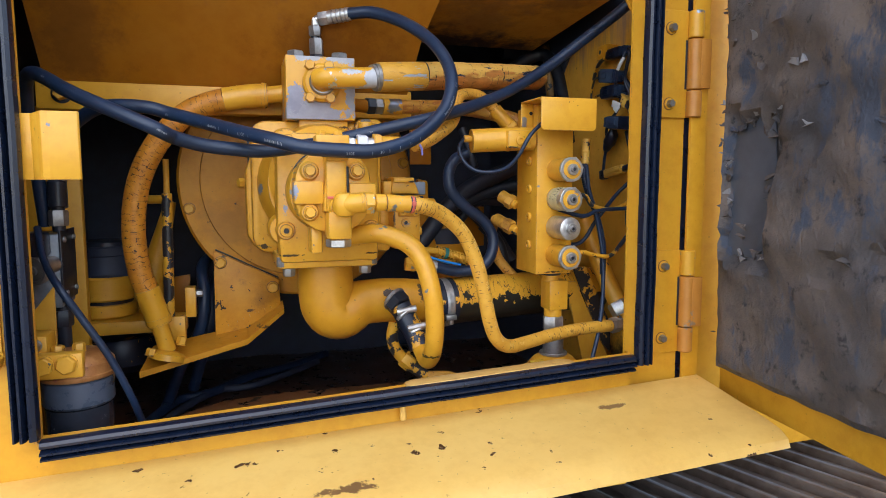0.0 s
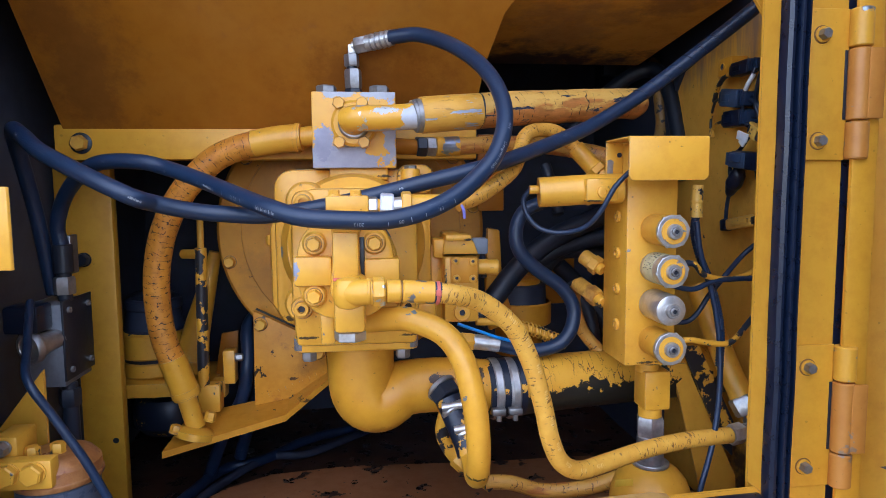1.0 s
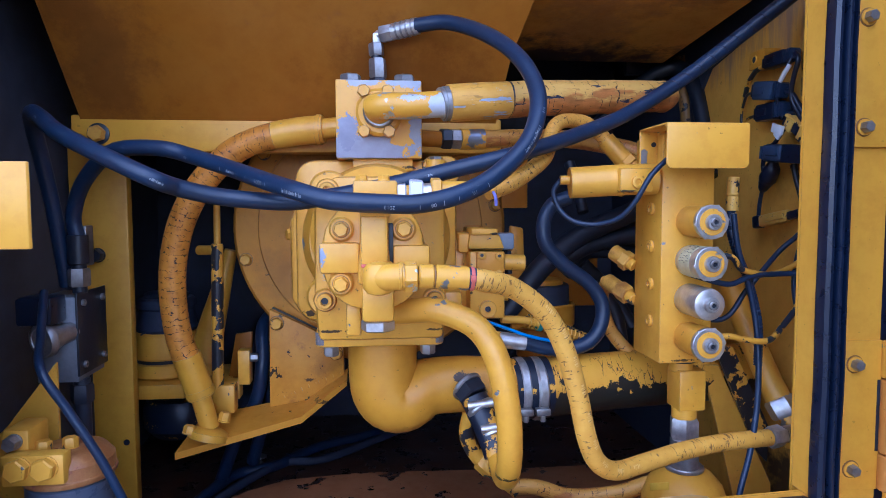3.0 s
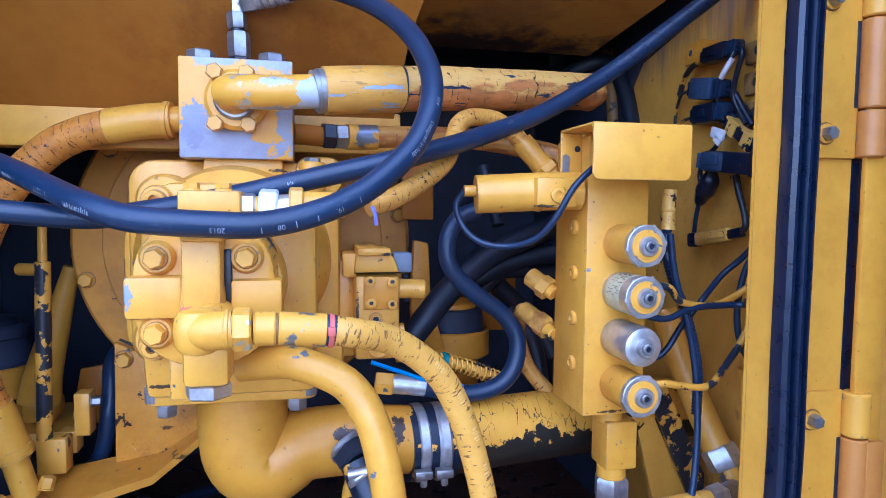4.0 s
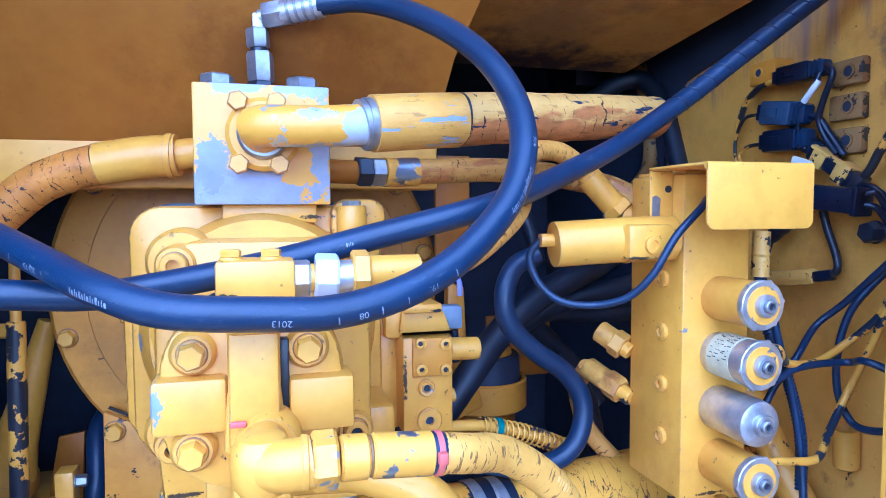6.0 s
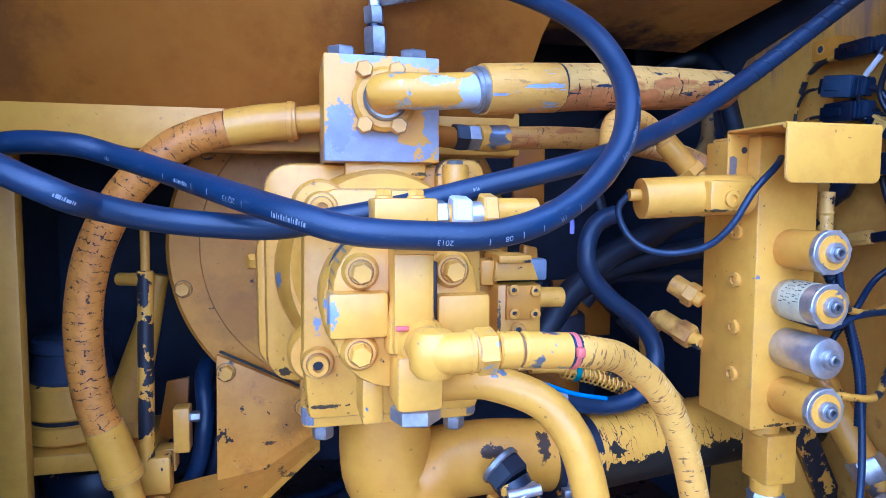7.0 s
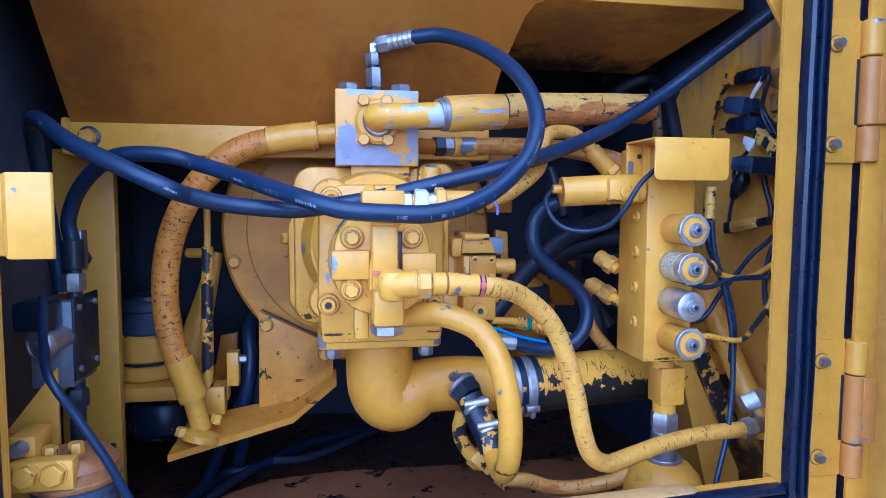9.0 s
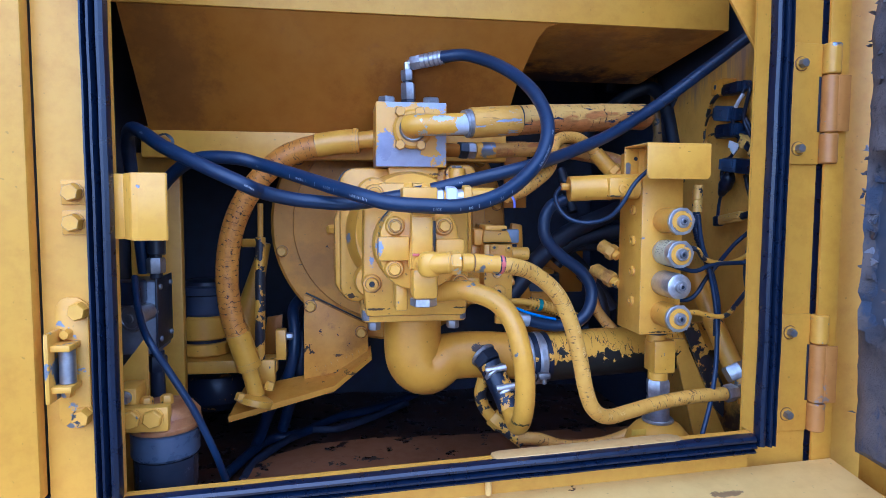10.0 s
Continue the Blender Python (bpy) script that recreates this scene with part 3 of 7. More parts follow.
# ---- building helpers ----
def root(name, base, label, category, group="", kind=""):
    """A thing: an Empty at its base, to which parts are parented."""
    ob = new(name)
    ob.empty_display_size = 0.02
    ob.location = base
    return tagged(ob, label, category, group, kind)


def part(name, bm, material, parent=None, label="", smooth=True):
    """One mesh in world coordinates, as a part of a thing, or alone."""
    me = bpy.data.meshes.new(name)
    bm.normal_update()
    if smooth:
        for f in bm.faces:
            f.smooth = True
        for e in bm.edges:
            if len(e.link_faces) == 2 and e.calc_face_angle(0) > 0.6:
                e.smooth = False
    bm.to_mesh(me)
    bm.free()
    me.materials.append(material)
    ob = new(name, me)
    if parent is not None:
        ob.parent = parent
        off = Vector(parent.location) if parent.type == "EMPTY" else Vector()
        ob.matrix_parent_inverse = Matrix.Translation(-off)
    return tagged(ob, label)


def structure(name, bm, material, label, category, smooth=False):
    return tagged(part(name, bm, material, None, "", smooth), label, category, "", "structure")


def box(lo, hi, bevel=0.0, bm=None, seg=2):
    bm2 = bmesh.new()
    c = [(a + b) / 2 for a, b in zip(lo, hi)]
    s = [abs(b - a) for a, b in zip(lo, hi)]
    bmesh.ops.create_cube(bm2, size=1.0, matrix=Matrix.Translation(c) @ Matrix.Diagonal((*s, 1)))
    if bevel:
        bmesh.ops.bevel(bm2, geom=list(bm2.edges), offset=bevel, segments=seg, affect="EDGES", profile=0.5)
    return join(bm, bm2)


def join(bm, bm2):
    if bm is None:
        return bm2
    me = bpy.data.meshes.new("tmp")
    bm2.to_mesh(me)
    bm.from_mesh(me)
    bpy.data.meshes.remove(me)
    bm2.free()
    return bm


def frame_of(direction):
    d = Vector(direction).normalized()
    a = Vector((0, 0, 1)) if abs(d.z) < 0.95 else Vector((0, 1, 0))
    u = a.cross(d).normalized()
    return d, u, d.cross(u)


def lathe(p, direction, profile, seg=28, bm=None):
    """A turned body: profile of (distance along, radius) from p in a direction. Closed at both ends."""
    bm = bm or bmesh.new()
    d, u, w = frame_of(direction)
    p = Vector(p)
    rings = []
    for h, r in profile:
        rings.append([bm.verts.new(p + d * h + (u * math.cos(a) + w * math.sin(a)) * max(r, 1e-5)) for a in (2 * math.pi * k / seg for k in range(seg))])
    for a, b in zip(rings, rings[1:]):
        for k in range(seg):
            bm.faces.new((a[k], a[(k + 1) % seg], b[(k + 1) % seg], b[k]))
    bm.faces.new(list(reversed(rings[0])))
    bm.faces.new(rings[-1])
    return bm


def rod(a, b, r, bm=None, seg=24, bevel=0.0):
    a, b = Vector(a), Vector(b)
    h = (b - a).length
    c = bevel or min(r * 0.12, h * 0.2)
    return lathe(a, b - a, [(0, r - c), (c, r), (h - c, r), (h, r - c)], seg, bm)


def spline(pts, step=0.006):
    """Points along a Catmull-Rom curve through pts."""
    pts = [Vector(p) for p in pts]
    ext = [2 * pts[0] - pts[1]] + pts + [2 * pts[-1] - pts[-2]]
    out = []
    for p0, p1, p2, p3 in zip(ext, ext[1:], ext[2:], ext[3:]):
        n = max(2, int((p2 - p1).length / step))
        for k in range(n):
            t = k / n
            out.append(0.5 * (2 * p1 + (p2 - p0) * t + (2 * p0 - 5 * p1 + 4 * p2 - p3) * t * t + (3 * p1 - p0 - 3 * p2 + p3) * t ** 3))
    out.append(pts[-1])
    return out


def tube(pts, r, seg=18, step=0.006, bm=None, radius=None):
    """A hose along a smooth curve; uv in metres. radius(s, length) may change the radius on the way."""
    bm = bm or bmesh.new()
    uv = bm.loops.layers.uv.verify()
    path = spline(pts, step)
    total = sum((b - a).length for a, b in zip(path, path[1:]))
    rings, s, prev = [], 0.0, None
    for i, p in enumerate(path):
        d = (path[min(i + 1, len(path) - 1)] - path[max(i - 1, 0)]).normalized()
        if prev is None:
            d, u, w = frame_of(d)
        else:
            s += (p - path[i - 1]).length
            u = (prev - d * prev.dot(d)).normalized()
            w = d.cross(u)
        prev = u
        rr = radius(s, total) if radius else r
        rings.append((s, rr, [bm.verts.new(p + (u * math.cos(a) + w * math.sin(a)) * rr) for a in (2 * math.pi * k / seg for k in range(seg))]))
    for (s0, r0, a), (s1, r1, b) in zip(rings, rings[1:]):
        for k in range(seg):
            f = bm.faces.new((a[k], a[(k + 1) % seg], b[(k + 1) % seg], b[k]))
            for lo, (kk, ss) in zip(f.loops, ((k, s0), (k + 1, s0), (k + 1, s1), (k, s1))):
                lo[uv].uv = (kk / seg * 2 * math.pi * r, ss)
    bm.faces.new(list(reversed(rings[0][2])))
    bm.faces.new(rings[-1][2])
    return bm


def along(pts, s0, s1, step=0.006):
    """The stretch of the curve through pts between two fractions of its length."""
    path = spline(pts, step)
    n = len(path) - 1
    i, j = int(s0 * n), max(int(s1 * n), int(s0 * n) + 2)
    pick = path[i:j + 1]
    k = max(1, len(pick) // 6)
    return pick[::k] + ([pick[-1]] if (len(pick) - 1) % k else [])


def prism(outline, origin, u, w, depth, bevel=0.0, bm=None, seg=2):
    """A plate: a 2D outline in the axes u, w at origin, thick by depth along u x w."""
    bm2 = bmesh.new()
    o, u, w = Vector(origin), Vector(u).normalized(), Vector(w).normalized()
    n = u.cross(w) * depth
    a = [bm2.verts.new(o + u * x + w * y) for x, y in outline]
    b = [bm2.verts.new(v.co + n) for v in a]
    k = len(a)
    bm2.faces.new(list(reversed(a)))
    bm2.faces.new(b)
    for i in range(k):
        bm2.faces.new((a[i], a[(i + 1) % k], b[(i + 1) % k], b[i]))
    bmesh.ops.recalc_face_normals(bm2, faces=list(bm2.faces))
    if bevel:
        bmesh.ops.bevel(bm2, geom=list(bm2.edges), offset=bevel, segments=seg, affect="EDGES", profile=0.5)
    return join(bm, bm2)


def rounded(w, h, r, n=5):
    """The outline of a rounded rectangle about the origin."""
    out = []
    for cx, cy, a0 in ((w / 2 - r, h / 2 - r, 0), (-w / 2 + r, h / 2 - r, 90), (-w / 2 + r, -h / 2 + r, 180), (w / 2 - r, -h / 2 + r, 270)):
        for k in range(n + 1):
            a = radians(a0 + 90 * k / n)
            out.append((cx + r * math.cos(a), cy + r * math.sin(a)))
    return out


def hexbolt(p, direction, size=0.018, height=0.011, washer=True, bm=None, turn=0.3):
    """A hexagon head on a washer. size: across the flats."""
    bm = bm or bmesh.new()
    d, u, w = frame_of(direction)
    p = Vector(p)
    if washer:
        lathe(p, d, [(0, size * 0.605), (0.0016, size * 0.605), (0.0020, size * 0.585)], 20, bm)
        p = p + d * 0.0022
    R = size / math.sqrt(3)
    rings = []
    for h, k in ((0, 1.0), (height * 0.8, 1.0), (height, 0.86)):
        rings.append([bm.verts.new(p + d * h + (u * math.cos(a) + w * math.sin(a)) * R * k) for a in (turn + math.pi / 3 * i for i in range(6))])
    for a, b in zip(rings, rings[1:]):
        for i in range(6):
            bm.faces.new((a[i], a[(i + 1) % 6], b[(i + 1) % 6], b[i]))
    bm.faces.new(rings[-1])
    bm.faces.new(list(reversed(rings[0])))
    return bm


def socket_screw(p, direction, r=0.012, height=0.012, bm=None):
    """A cylinder-head screw with a hexagon socket."""
    bm = bm or bmesh.new()
    d, u, w = frame_of(direction)
    p = Vector(p)
    lathe(p, d, [(0, r), (height * 0.9, r), (height, r * 0.9), (height, r * 0.52), (height * 0.35, r * 0.5), (height * 0.35, r * 0.01)], 20, bm)
    return bm


def nut(a, b, size, bm=None, turn=0.2):
    """A hexagon body from a to b; size across the flats."""
    a, b = Vector(a), Vector(b)
    bm = bm or bmesh.new()
    d, u, w = frame_of(b - a)
    h = (b - a).length
    R = size / math.sqrt(3)
    rings = []
    for x, k in ((0, 0.9), (h * 0.12, 1), (h * 0.88, 1), (h, 0.9)):
        rings.append([bm.verts.new(a + d * x + (u * math.cos(t) + w * math.sin(t)) * R * k) for t in (turn + math.pi / 3 * i for i in range(6))])
    for p, q in zip(rings, rings[1:]):
        for i in range(6):
            bm.faces.new((p[i], p[(i + 1) % 6], q[(i + 1) % 6], q[i]))
    bm.faces.new(list(reversed(rings[0])))
    bm.faces.new(rings[-1])
    return bm


X, Y, Z = Vector((1, 0, 0)), Vector((0, 1, 0)), Vector((0, 0, 1))
FRONT = -Y


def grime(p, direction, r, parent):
    """A dark ring, washer shadow and old grease in one colour, where a bolt head or boss meets the casting."""
    return part("shadow_grease_ring", lathe(p, direction, [(0, r * 0.84), (0.0004, r * 0.83), (0.0006, r * 0.8)], 18), PAINT_DARKLINE, parent)
# ---- the setting: ground, machine body, compartment ----
OX0, OX1, OZ0, OZ1 = -0.434, 0.487, 1.206, 2.18      # the service opening
PY = 0.018                                           # the hinge post stands this far back
OZR = 1.244                                          # its sill rises to this on the hinge side
RW, LW, BACK, FLOOR_Z = 0.625, -0.585, 1.0, 1.03     # inner walls, rear wall, floor

g = bmesh.new()
bmesh.ops.create_grid(g, x_segments=90, y_segments=90, size=60)
for v_ in g.verts:
    v_.co.z = 0.05 * noise.noise(v_.co * 0.7) + 0.02 * noise.noise(v_.co * 3)
structure("ground", g, MUD, "dry brown muddy yard ground", "ground", True)

# front wall of sheet steel round the opening
structure("wall_front_left", box((-0.5285, 0, 1.0), (OX0, 0.004, 2.6)), PAINT_PANEL, "yellow painted sheet-steel door surround", "wall")
structure("wall_front_right", box((OX1, PY, 1.0), (0.599, PY + 0.004, 2.6)), PAINT_PANEL, "yellow painted sheet-steel hinge post", "wall")
structure("wall_front_bottom", prism([(OX0, 1.0), (OX1, 1.0), (OX1, OZR), (OX0, OZ0)], (0, 0.004, 0), X, Z, 0.004), PAINT_PANEL, "yellow sheet steel below the opening", "wall")
structure("wall_front_top", box((OX0, 0, OZ1), (OX1, 0.004, 2.6)), PAINT_PANEL, "yellow sheet steel above the opening", "wall")
# turned-out flange of the opening
fl = box((OX0 - 0.004, -0.024, OZ0), (OX0, -0.0005, OZ1))
flange_ob = structure("opening_flange", fl, PAINT, "yellow turned-out steel edge of the opening", "trim")
part("hinge_side_edge", box((OX1, -0.020, OZR), (OX1 + 0.004, PY - 0.0005, OZ1)), PAINT, flange_ob)
part("bottom_edge", prism([(OX0, OZ0 - 0.004), (OX1, OZR - 0.004), (OX1, OZR), (OX0, OZ0)], (0, -0.0005, 0), X, Z, 0.0235), PAINT, flange_ob)

# neighbouring body panel with a shadow gap
pn = box((-1.6, -0.024, 1.21), (-0.5300, 0.0, 2.6), 0.004)
structure("wall_side_panel", pn, PAINT_PANEL, "yellow neighbouring body panel with worn edge", "wall", True)
structure("wall_side_lower", box((-1.6, 0.002, 0.98), (-0.532, 0.012, 1.205)), DARK, "dark body side under the panel", "wall")
structure("wall_body_right", box((0.64, 0.045, 1.0), (2.4, 0.060, 2.6), 0.006), PAINT_PANEL, "yellow machine body side behind the open door", "wall", True)

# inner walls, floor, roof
structure("wall_inner_right", box((RW, 0.028, 1.0), (RW + 0.012, BACK, 2.3)), PAINT_SOOT, "soot-stained yellow inner side wall, black near the floor", "wall")
structure("wall_inner_left", box((LW - 0.03, 0.012, 1.0), (LW, BACK, 2.3), 0.004), FOAM_WALL, "black foam-lined inner side wall", "wall")
# Added near-black sheet over the wall's rear, with a slanting upper front edge.
dark_edge = [(q_[1], q_[2]) for q_ in ((0.622, 0.540, 1.654), (0.622, 0.527, 1.809), (0.622, 0.484, 1.857), (0.622, 0.343, 1.890), (0.622, 0.211, 1.921))]
structure("wall_rear_dark", prism([(dark_edge[0][0], 1.02)] + dark_edge + [(dark_edge[-1][0] + 0.02, 2.19), (BACK - 0.01, 2.19), (BACK - 0.01, 1.02)], (RW - 0.0005, 0, 0), Y, Z, -0.006), DARK, "near-black sheet over the rear part of the side wall", "wall")
structure("wall_rear", box((LW - 0.03, BACK - 0.005, 1.0), (RW + 0.02, BACK + 0.02, 2.3)), DARK, "dark grimy engine-bay rear wall", "wall")
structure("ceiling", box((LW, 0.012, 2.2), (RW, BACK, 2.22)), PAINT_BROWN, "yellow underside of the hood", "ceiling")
fg = bmesh.new()
bmesh.ops.create_grid(fg, x_segments=60, y_segments=50, size=0.5, matrix=Matrix.Translation(((LW + RW) / 2, 0.506, FLOOR_Z)) @ Matrix.Diagonal((RW - LW, 0.985, 1, 1)))
for v_ in fg.verts:
    v_.co.z += 0.006 * noise.noise(v_.co * 9) + 0.003 * noise.noise(v_.co * 40)
structure("floor", fg, FLOOR, "rusty oil-soaked compartment floor", "floor", True)

# rusty sheet on the front part of the floor
sheet_edge = [(q_[0], q_[1]) for q_ in ((-0.347, 0.439, 1.044), (-0.295, 0.512, 1.044), (-0.213, 0.566, 1.044), (-0.055, 0.587, 1.044), (0.119, 0.576, 1.044), (0.269, 0.571, 1.044))]
structure("floor_sheet", prism([(sheet_edge[0][0], 0.02)] + sheet_edge + [(RW - 0.01, sheet_edge[-1][1]), (RW - 0.01, 0.02)], (0, 0, FLOOR_Z + 0.008), X, Y, 0.006), RUST_SHEET, "rust-brown steel sheet on the compartment floor", "floor")

# ledge under the opening, with a rounded lip
prof = [(0.0, 0.0), (-0.03, -0.004), (-0.16, -0.024), (-0.195, -0.032), (-0.210, -0.042), (-0.215, -0.055), (-0.208, -0.056), (-0.2, -0.046), (-0.19, -0.040), (-0.0, -0.01)]
structure("ledge", prism(prof, (-1.6, -0.0005, 1.106), Y, (-0.038, 0, 1), 2.235), LEDGE_PAINT, "pale worn yellow steel ledge with chipped paint", "ledge", True)

# slanted hood tray above: front flange, slanted sheet, right underside
structure("tray_flange", box((LW, 0.228, 1.922), (0.575, 0.235, 2.19), 0.002), PAINT_PANEL, "pale yellow folded front edge of the tray", "trim", True)
sl = Vector((0, 0.385 - 0.232, 1.738 - 1.925))
LEFT_TOP, LEFT_LOW = 0.044, 0.046
edge = [(LEFT_TOP, 0), (0.79, 0), (0.77, 0.008), (0.757, 0.03), (0.735, 0.12), (0.725, sl.length), (LEFT_LOW, sl.length)]
structure("tray_sheet", prism(edge, (-0.545, 0.235, 1.924), X, sl, -0.004), PAINT_BROWN, "sloping yellow sheet above the pump, stain and shade in its brown", "panel")
structure("tray_underside", prism([(0.2, 0), (1.10, 0), (1.08, 0.32), (0.2, 0.32)], (-0.525, 0.236, 1.923), X, (0, 1, -0.13), 0.004), PAINT_UNDER, "stained yellow underside of the tray, rear painted dark", "panel")

# cross beam and post
structure("beam", box((-0.515, 0.385, 1.683), (0.19, 0.43, 1.742), 0.004), PAINT_PANEL, "yellow folded steel cross beam", "beam", True)
structure("post", box((-0.575, 0.50, 1.0), (-0.474, 0.525, 1.70), 0.004), PAINT_PANEL, "yellow square steel post", "post", True)

# corner gusset of the opening
structure("corner_gusset", prism([(0.0, 0.0), (0.09, 0.0), (0.09, -0.125), (0.08, -0.125)], (0.428, 0.05, 1.965), X, Z, 0.006, 0.001), PAINT_PANEL, "triangular yellow corner stiffener", "bracket")

# rubber seal pushed on the flange
seal = root("door_seal", (0, -0.03, OZ0), "black ribbed rubber seal pushed on the opening edge", "seal")
def seal_strip(p0, p1, out, wide=1.0):
    """A strip with two ribs; out points away from the opening."""
    p0, p1, out = Vector(p0), Vector(p1), Vector(out)
    d = (p1 - p0).normalized()
    fr = -Y
    prof = [(0.0045, 0.0), (0.0045, 0.018), (-0.005, 0.018), (-0.0065, 0.024), (-0.003, 0.032), (0.003, 0.0345), (0.008, 0.034), (0.0105, 0.030), (0.0112, 0.0225), (0.0132, 0.0225), (0.014, 0.031), (0.0175, 0.0365), (0.0215, 0.0365), (0.0245, 0.031), (0.0252, 0.0235), (0.027, 0.0235), (0.0278, 0.030), (0.0305, 0.0345), (0.034, 0.0335), (0.0362, 0.028), (0.0362, 0.012), (0.032, 0.002)]
    prof = [(a * wide, b) for a, b in prof]
    bm = bmesh.new()
    n = 40
    L = (p1 - p0).length
    rings = []
    for i in range(n + 1):
        s = i / n
        w = 0.0012 * noise.noise(Vector((s * L * 9, p0.x * 7, 3)))
        rings.append([bm.verts.new(p0 + d * (L * s) + out * (a + w) + fr * (b + 0.001 + w)) for a, b in prof])
    for a, b in zip(rings, rings[1:]):
        for k in range(len(prof)):
            bm.faces.new((a[k], a[(k + 1) % len(prof)], b[(k + 1) % len(prof)], b[k]))
    bm.faces.new(rings[0])
    bm.faces.new(rings[-1])
    bmesh.ops.recalc_face_normals(bm, faces=list(bm.faces))
    return bm
part("right_strip", seal_strip((OX1, 0, OZR - 0.014), (OX1, 0, OZ1), X, 0.72), SEAL, seal)
part("left_strip", seal_strip((OX0, 0, OZ0 + 0.006), (OX0, 0, OZ1), -X, 0.74), SEAL, seal)
part("bottom_strip", seal_strip((OX0 + 0.004, 0.001, OZ0), (OX1 - 0.009, 0.001, OZR), -Z, 0.68), SEAL, seal)
part("top_strip", seal_strip((OX0, 0, OZ1), (OX1, 0, OZ1), Z), SEAL, seal)


# ---- the open door ----
DD = Vector((-0.11, -0.994, 0)).normalized()            # along the door, away from its hinges
DN = Vector((-DD.y, DD.x, 0)) * -1                      # out of its inner face
DO = Vector((0.638, -0.004, 0))
door = root("compartment_door", (0.65, -0.03, 1.15), "open yellow steel door lined with torn black foam", "door")
DB, DT, DL = 1.156, 2.21, 1.02
part("outer_skin", prism([(0, DB), (DL, DB), (DL, DT), (0, DT)], DO - DN * 0.045, DD, Z, 0.004, 0.001), PAINT_PANEL, door)
part("bottom_frame", prism([(0, DB), (DL, DB - 0.0), (DL, DB + 0.075), (0, DB + 0.062)], DO - DN * 0.04, DD, Z, -0.04, 0.004), PAINT_PANEL, door)
part("hinge_side_frame", prism([(0.0, DB + 0.06), (0.048, DB + 0.06), (0.048, DT), (0.0, DT)], DO - DN * 0.04, DD, Z, -0.040, 0.003), PAINT_PANEL, door)
part("edge_return", box((0.6015, 0.002, DB + 0.01), (0.636, 0.009, DT), 0.002), PAINT_PANEL, door)
# Strip added so the shaded gap beside the hinge post reads black.
part("hinge_gap_dark", box((0.5995, 0.020, DB + 0.01), (0.616, 0.026, DT), 0.001), SEAL, door, "black strip added to darken the hinge gap")
def foam_sheet():
    """A thick lining with a ragged edge, lumps, dents and torn flaps."""
    bm = bmesh.new()
    nu, nv = 80, 70
    grid = []
    for i in range(nu + 1):
        row = []
        for j in range(nv + 1):
            u, v = i / nu, j / nv
            z = DB + 0.066 + v * (DT - DB - 0.09)
            x = 0.045 + u * (DL - 0.089)
            if i == 0:
                x += 0.010 * noise.noise(Vector((0, z * 14, 5))) + 0.006 * noise.noise(Vector((0, z * 45, 2)))
            if j == 0:
                z += 0.006 * noise.noise(Vector((x * 14, 0, 1)))
            p = Vector((x * 5, z * 5, 0))
            h = 0.019 + 0.011 * noise.noise(p) + 0.009 * noise.noise(p * 3.1) + 0.005 * noise.noise(p * 8)
            tear = noise.noise(p * 1.7 + Vector((7, 3, 1)))
            h *= min(1.0, 0.35 + (x - 0.045) * 24)
            bare = max(abs(x - 0.122) / 0.062, abs(z - 1.535) / 0.130) + 0.25 * noise.noise(p * 6)
            if bare < 1.0:
                sunk = min(1, (1 - bare) * 5)
                h = h * (1 - sunk) - 0.004 * sunk
            if tear > 0.32:
                h -= 0.010 * min(1, (tear - 0.32) * 12)
            if i in (0, nu) or j in (0, nv):
                h = 0.0
            row.append(bm.verts.new(DO + DD * x + Z * z + DN * h))
        grid.append(row)
    for i in range(nu):
        for j in range(nv):
            bm.faces.new((grid[i][j], grid[i + 1][j], grid[i + 1][j + 1], grid[i][j + 1]))
    return bm
part("foam_lining", foam_sheet(), FOAM, door, "torn grimy black foam lining")
rng = random.Random(4)
ring_ = []
for k in range(36):
    a_ = 2 * math.pi * k / 36
    c_, s_ = math.cos(a_), math.sin(a_)
    q_ = 1 / max(abs(c_), abs(s_)) * rng.uniform(0.82, 1.02)
    ring_.append((0.122 + 0.058 * c_ * q_, 1.535 + 0.122 * s_ * q_))
part("bare_patch", prism(ring_, DO + DN * 0.0004, DD, Z, -0.0016), plain("bare_blue_grey_backing", (0.085, 0.10, 0.13), 0.34, vary=0.5, scale=22.0, relief=0.4), door, "bare blue-grey backing where the foam tore off")
for k in range(84):
    x, z = rng.uniform(0.08, 0.5), rng.uniform(1.3, 1.9)
    if k < 30:                                       # torn rim of the bare patch
        x, z = ring_[rng.randrange(36)]
    elif k < 48:                                     # ragged edge along the hinge side
        x, z = rng.uniform(0.044, 0.056), rng.uniform(1.24, 1.95)
    o = DO + DD * x + Z * z + DN * (0.004 if k < 48 else 0.014)
    bm = bmesh.new()
    size_ = 0.55 if 30 <= k < 48 else 1.0
    pts = [Vector((rng.uniform(-1, 1) * 0.014 * size_, 0, rng.uniform(-1, 1) * 0.009 * size_)) for _ in range(5)]
    pts.sort(key=lambda q: math.atan2(q.z, q.x))
    lift = [rng.uniform(-0.003, 0.005) for _ in pts]
    top = [bm.verts.new(o + DD * q.x + Z * q.z + DN * (h + 0.0035)) for q, h in zip(pts, lift)]
    bot = [bm.verts.new(o + DD * q.x + Z * q.z + DN * h) for q, h in zip(pts, lift)]
    bm.faces.new(top)
    bm.faces.new(list(reversed(bot)))
    for i in range(5):
        bm.faces.new((top[i], bot[i], bot[(i + 1) % 5], top[(i + 1) % 5]))
    part("torn_flap", bm, FOAM_BARE if k % 3 == 0 else FOAM, door)

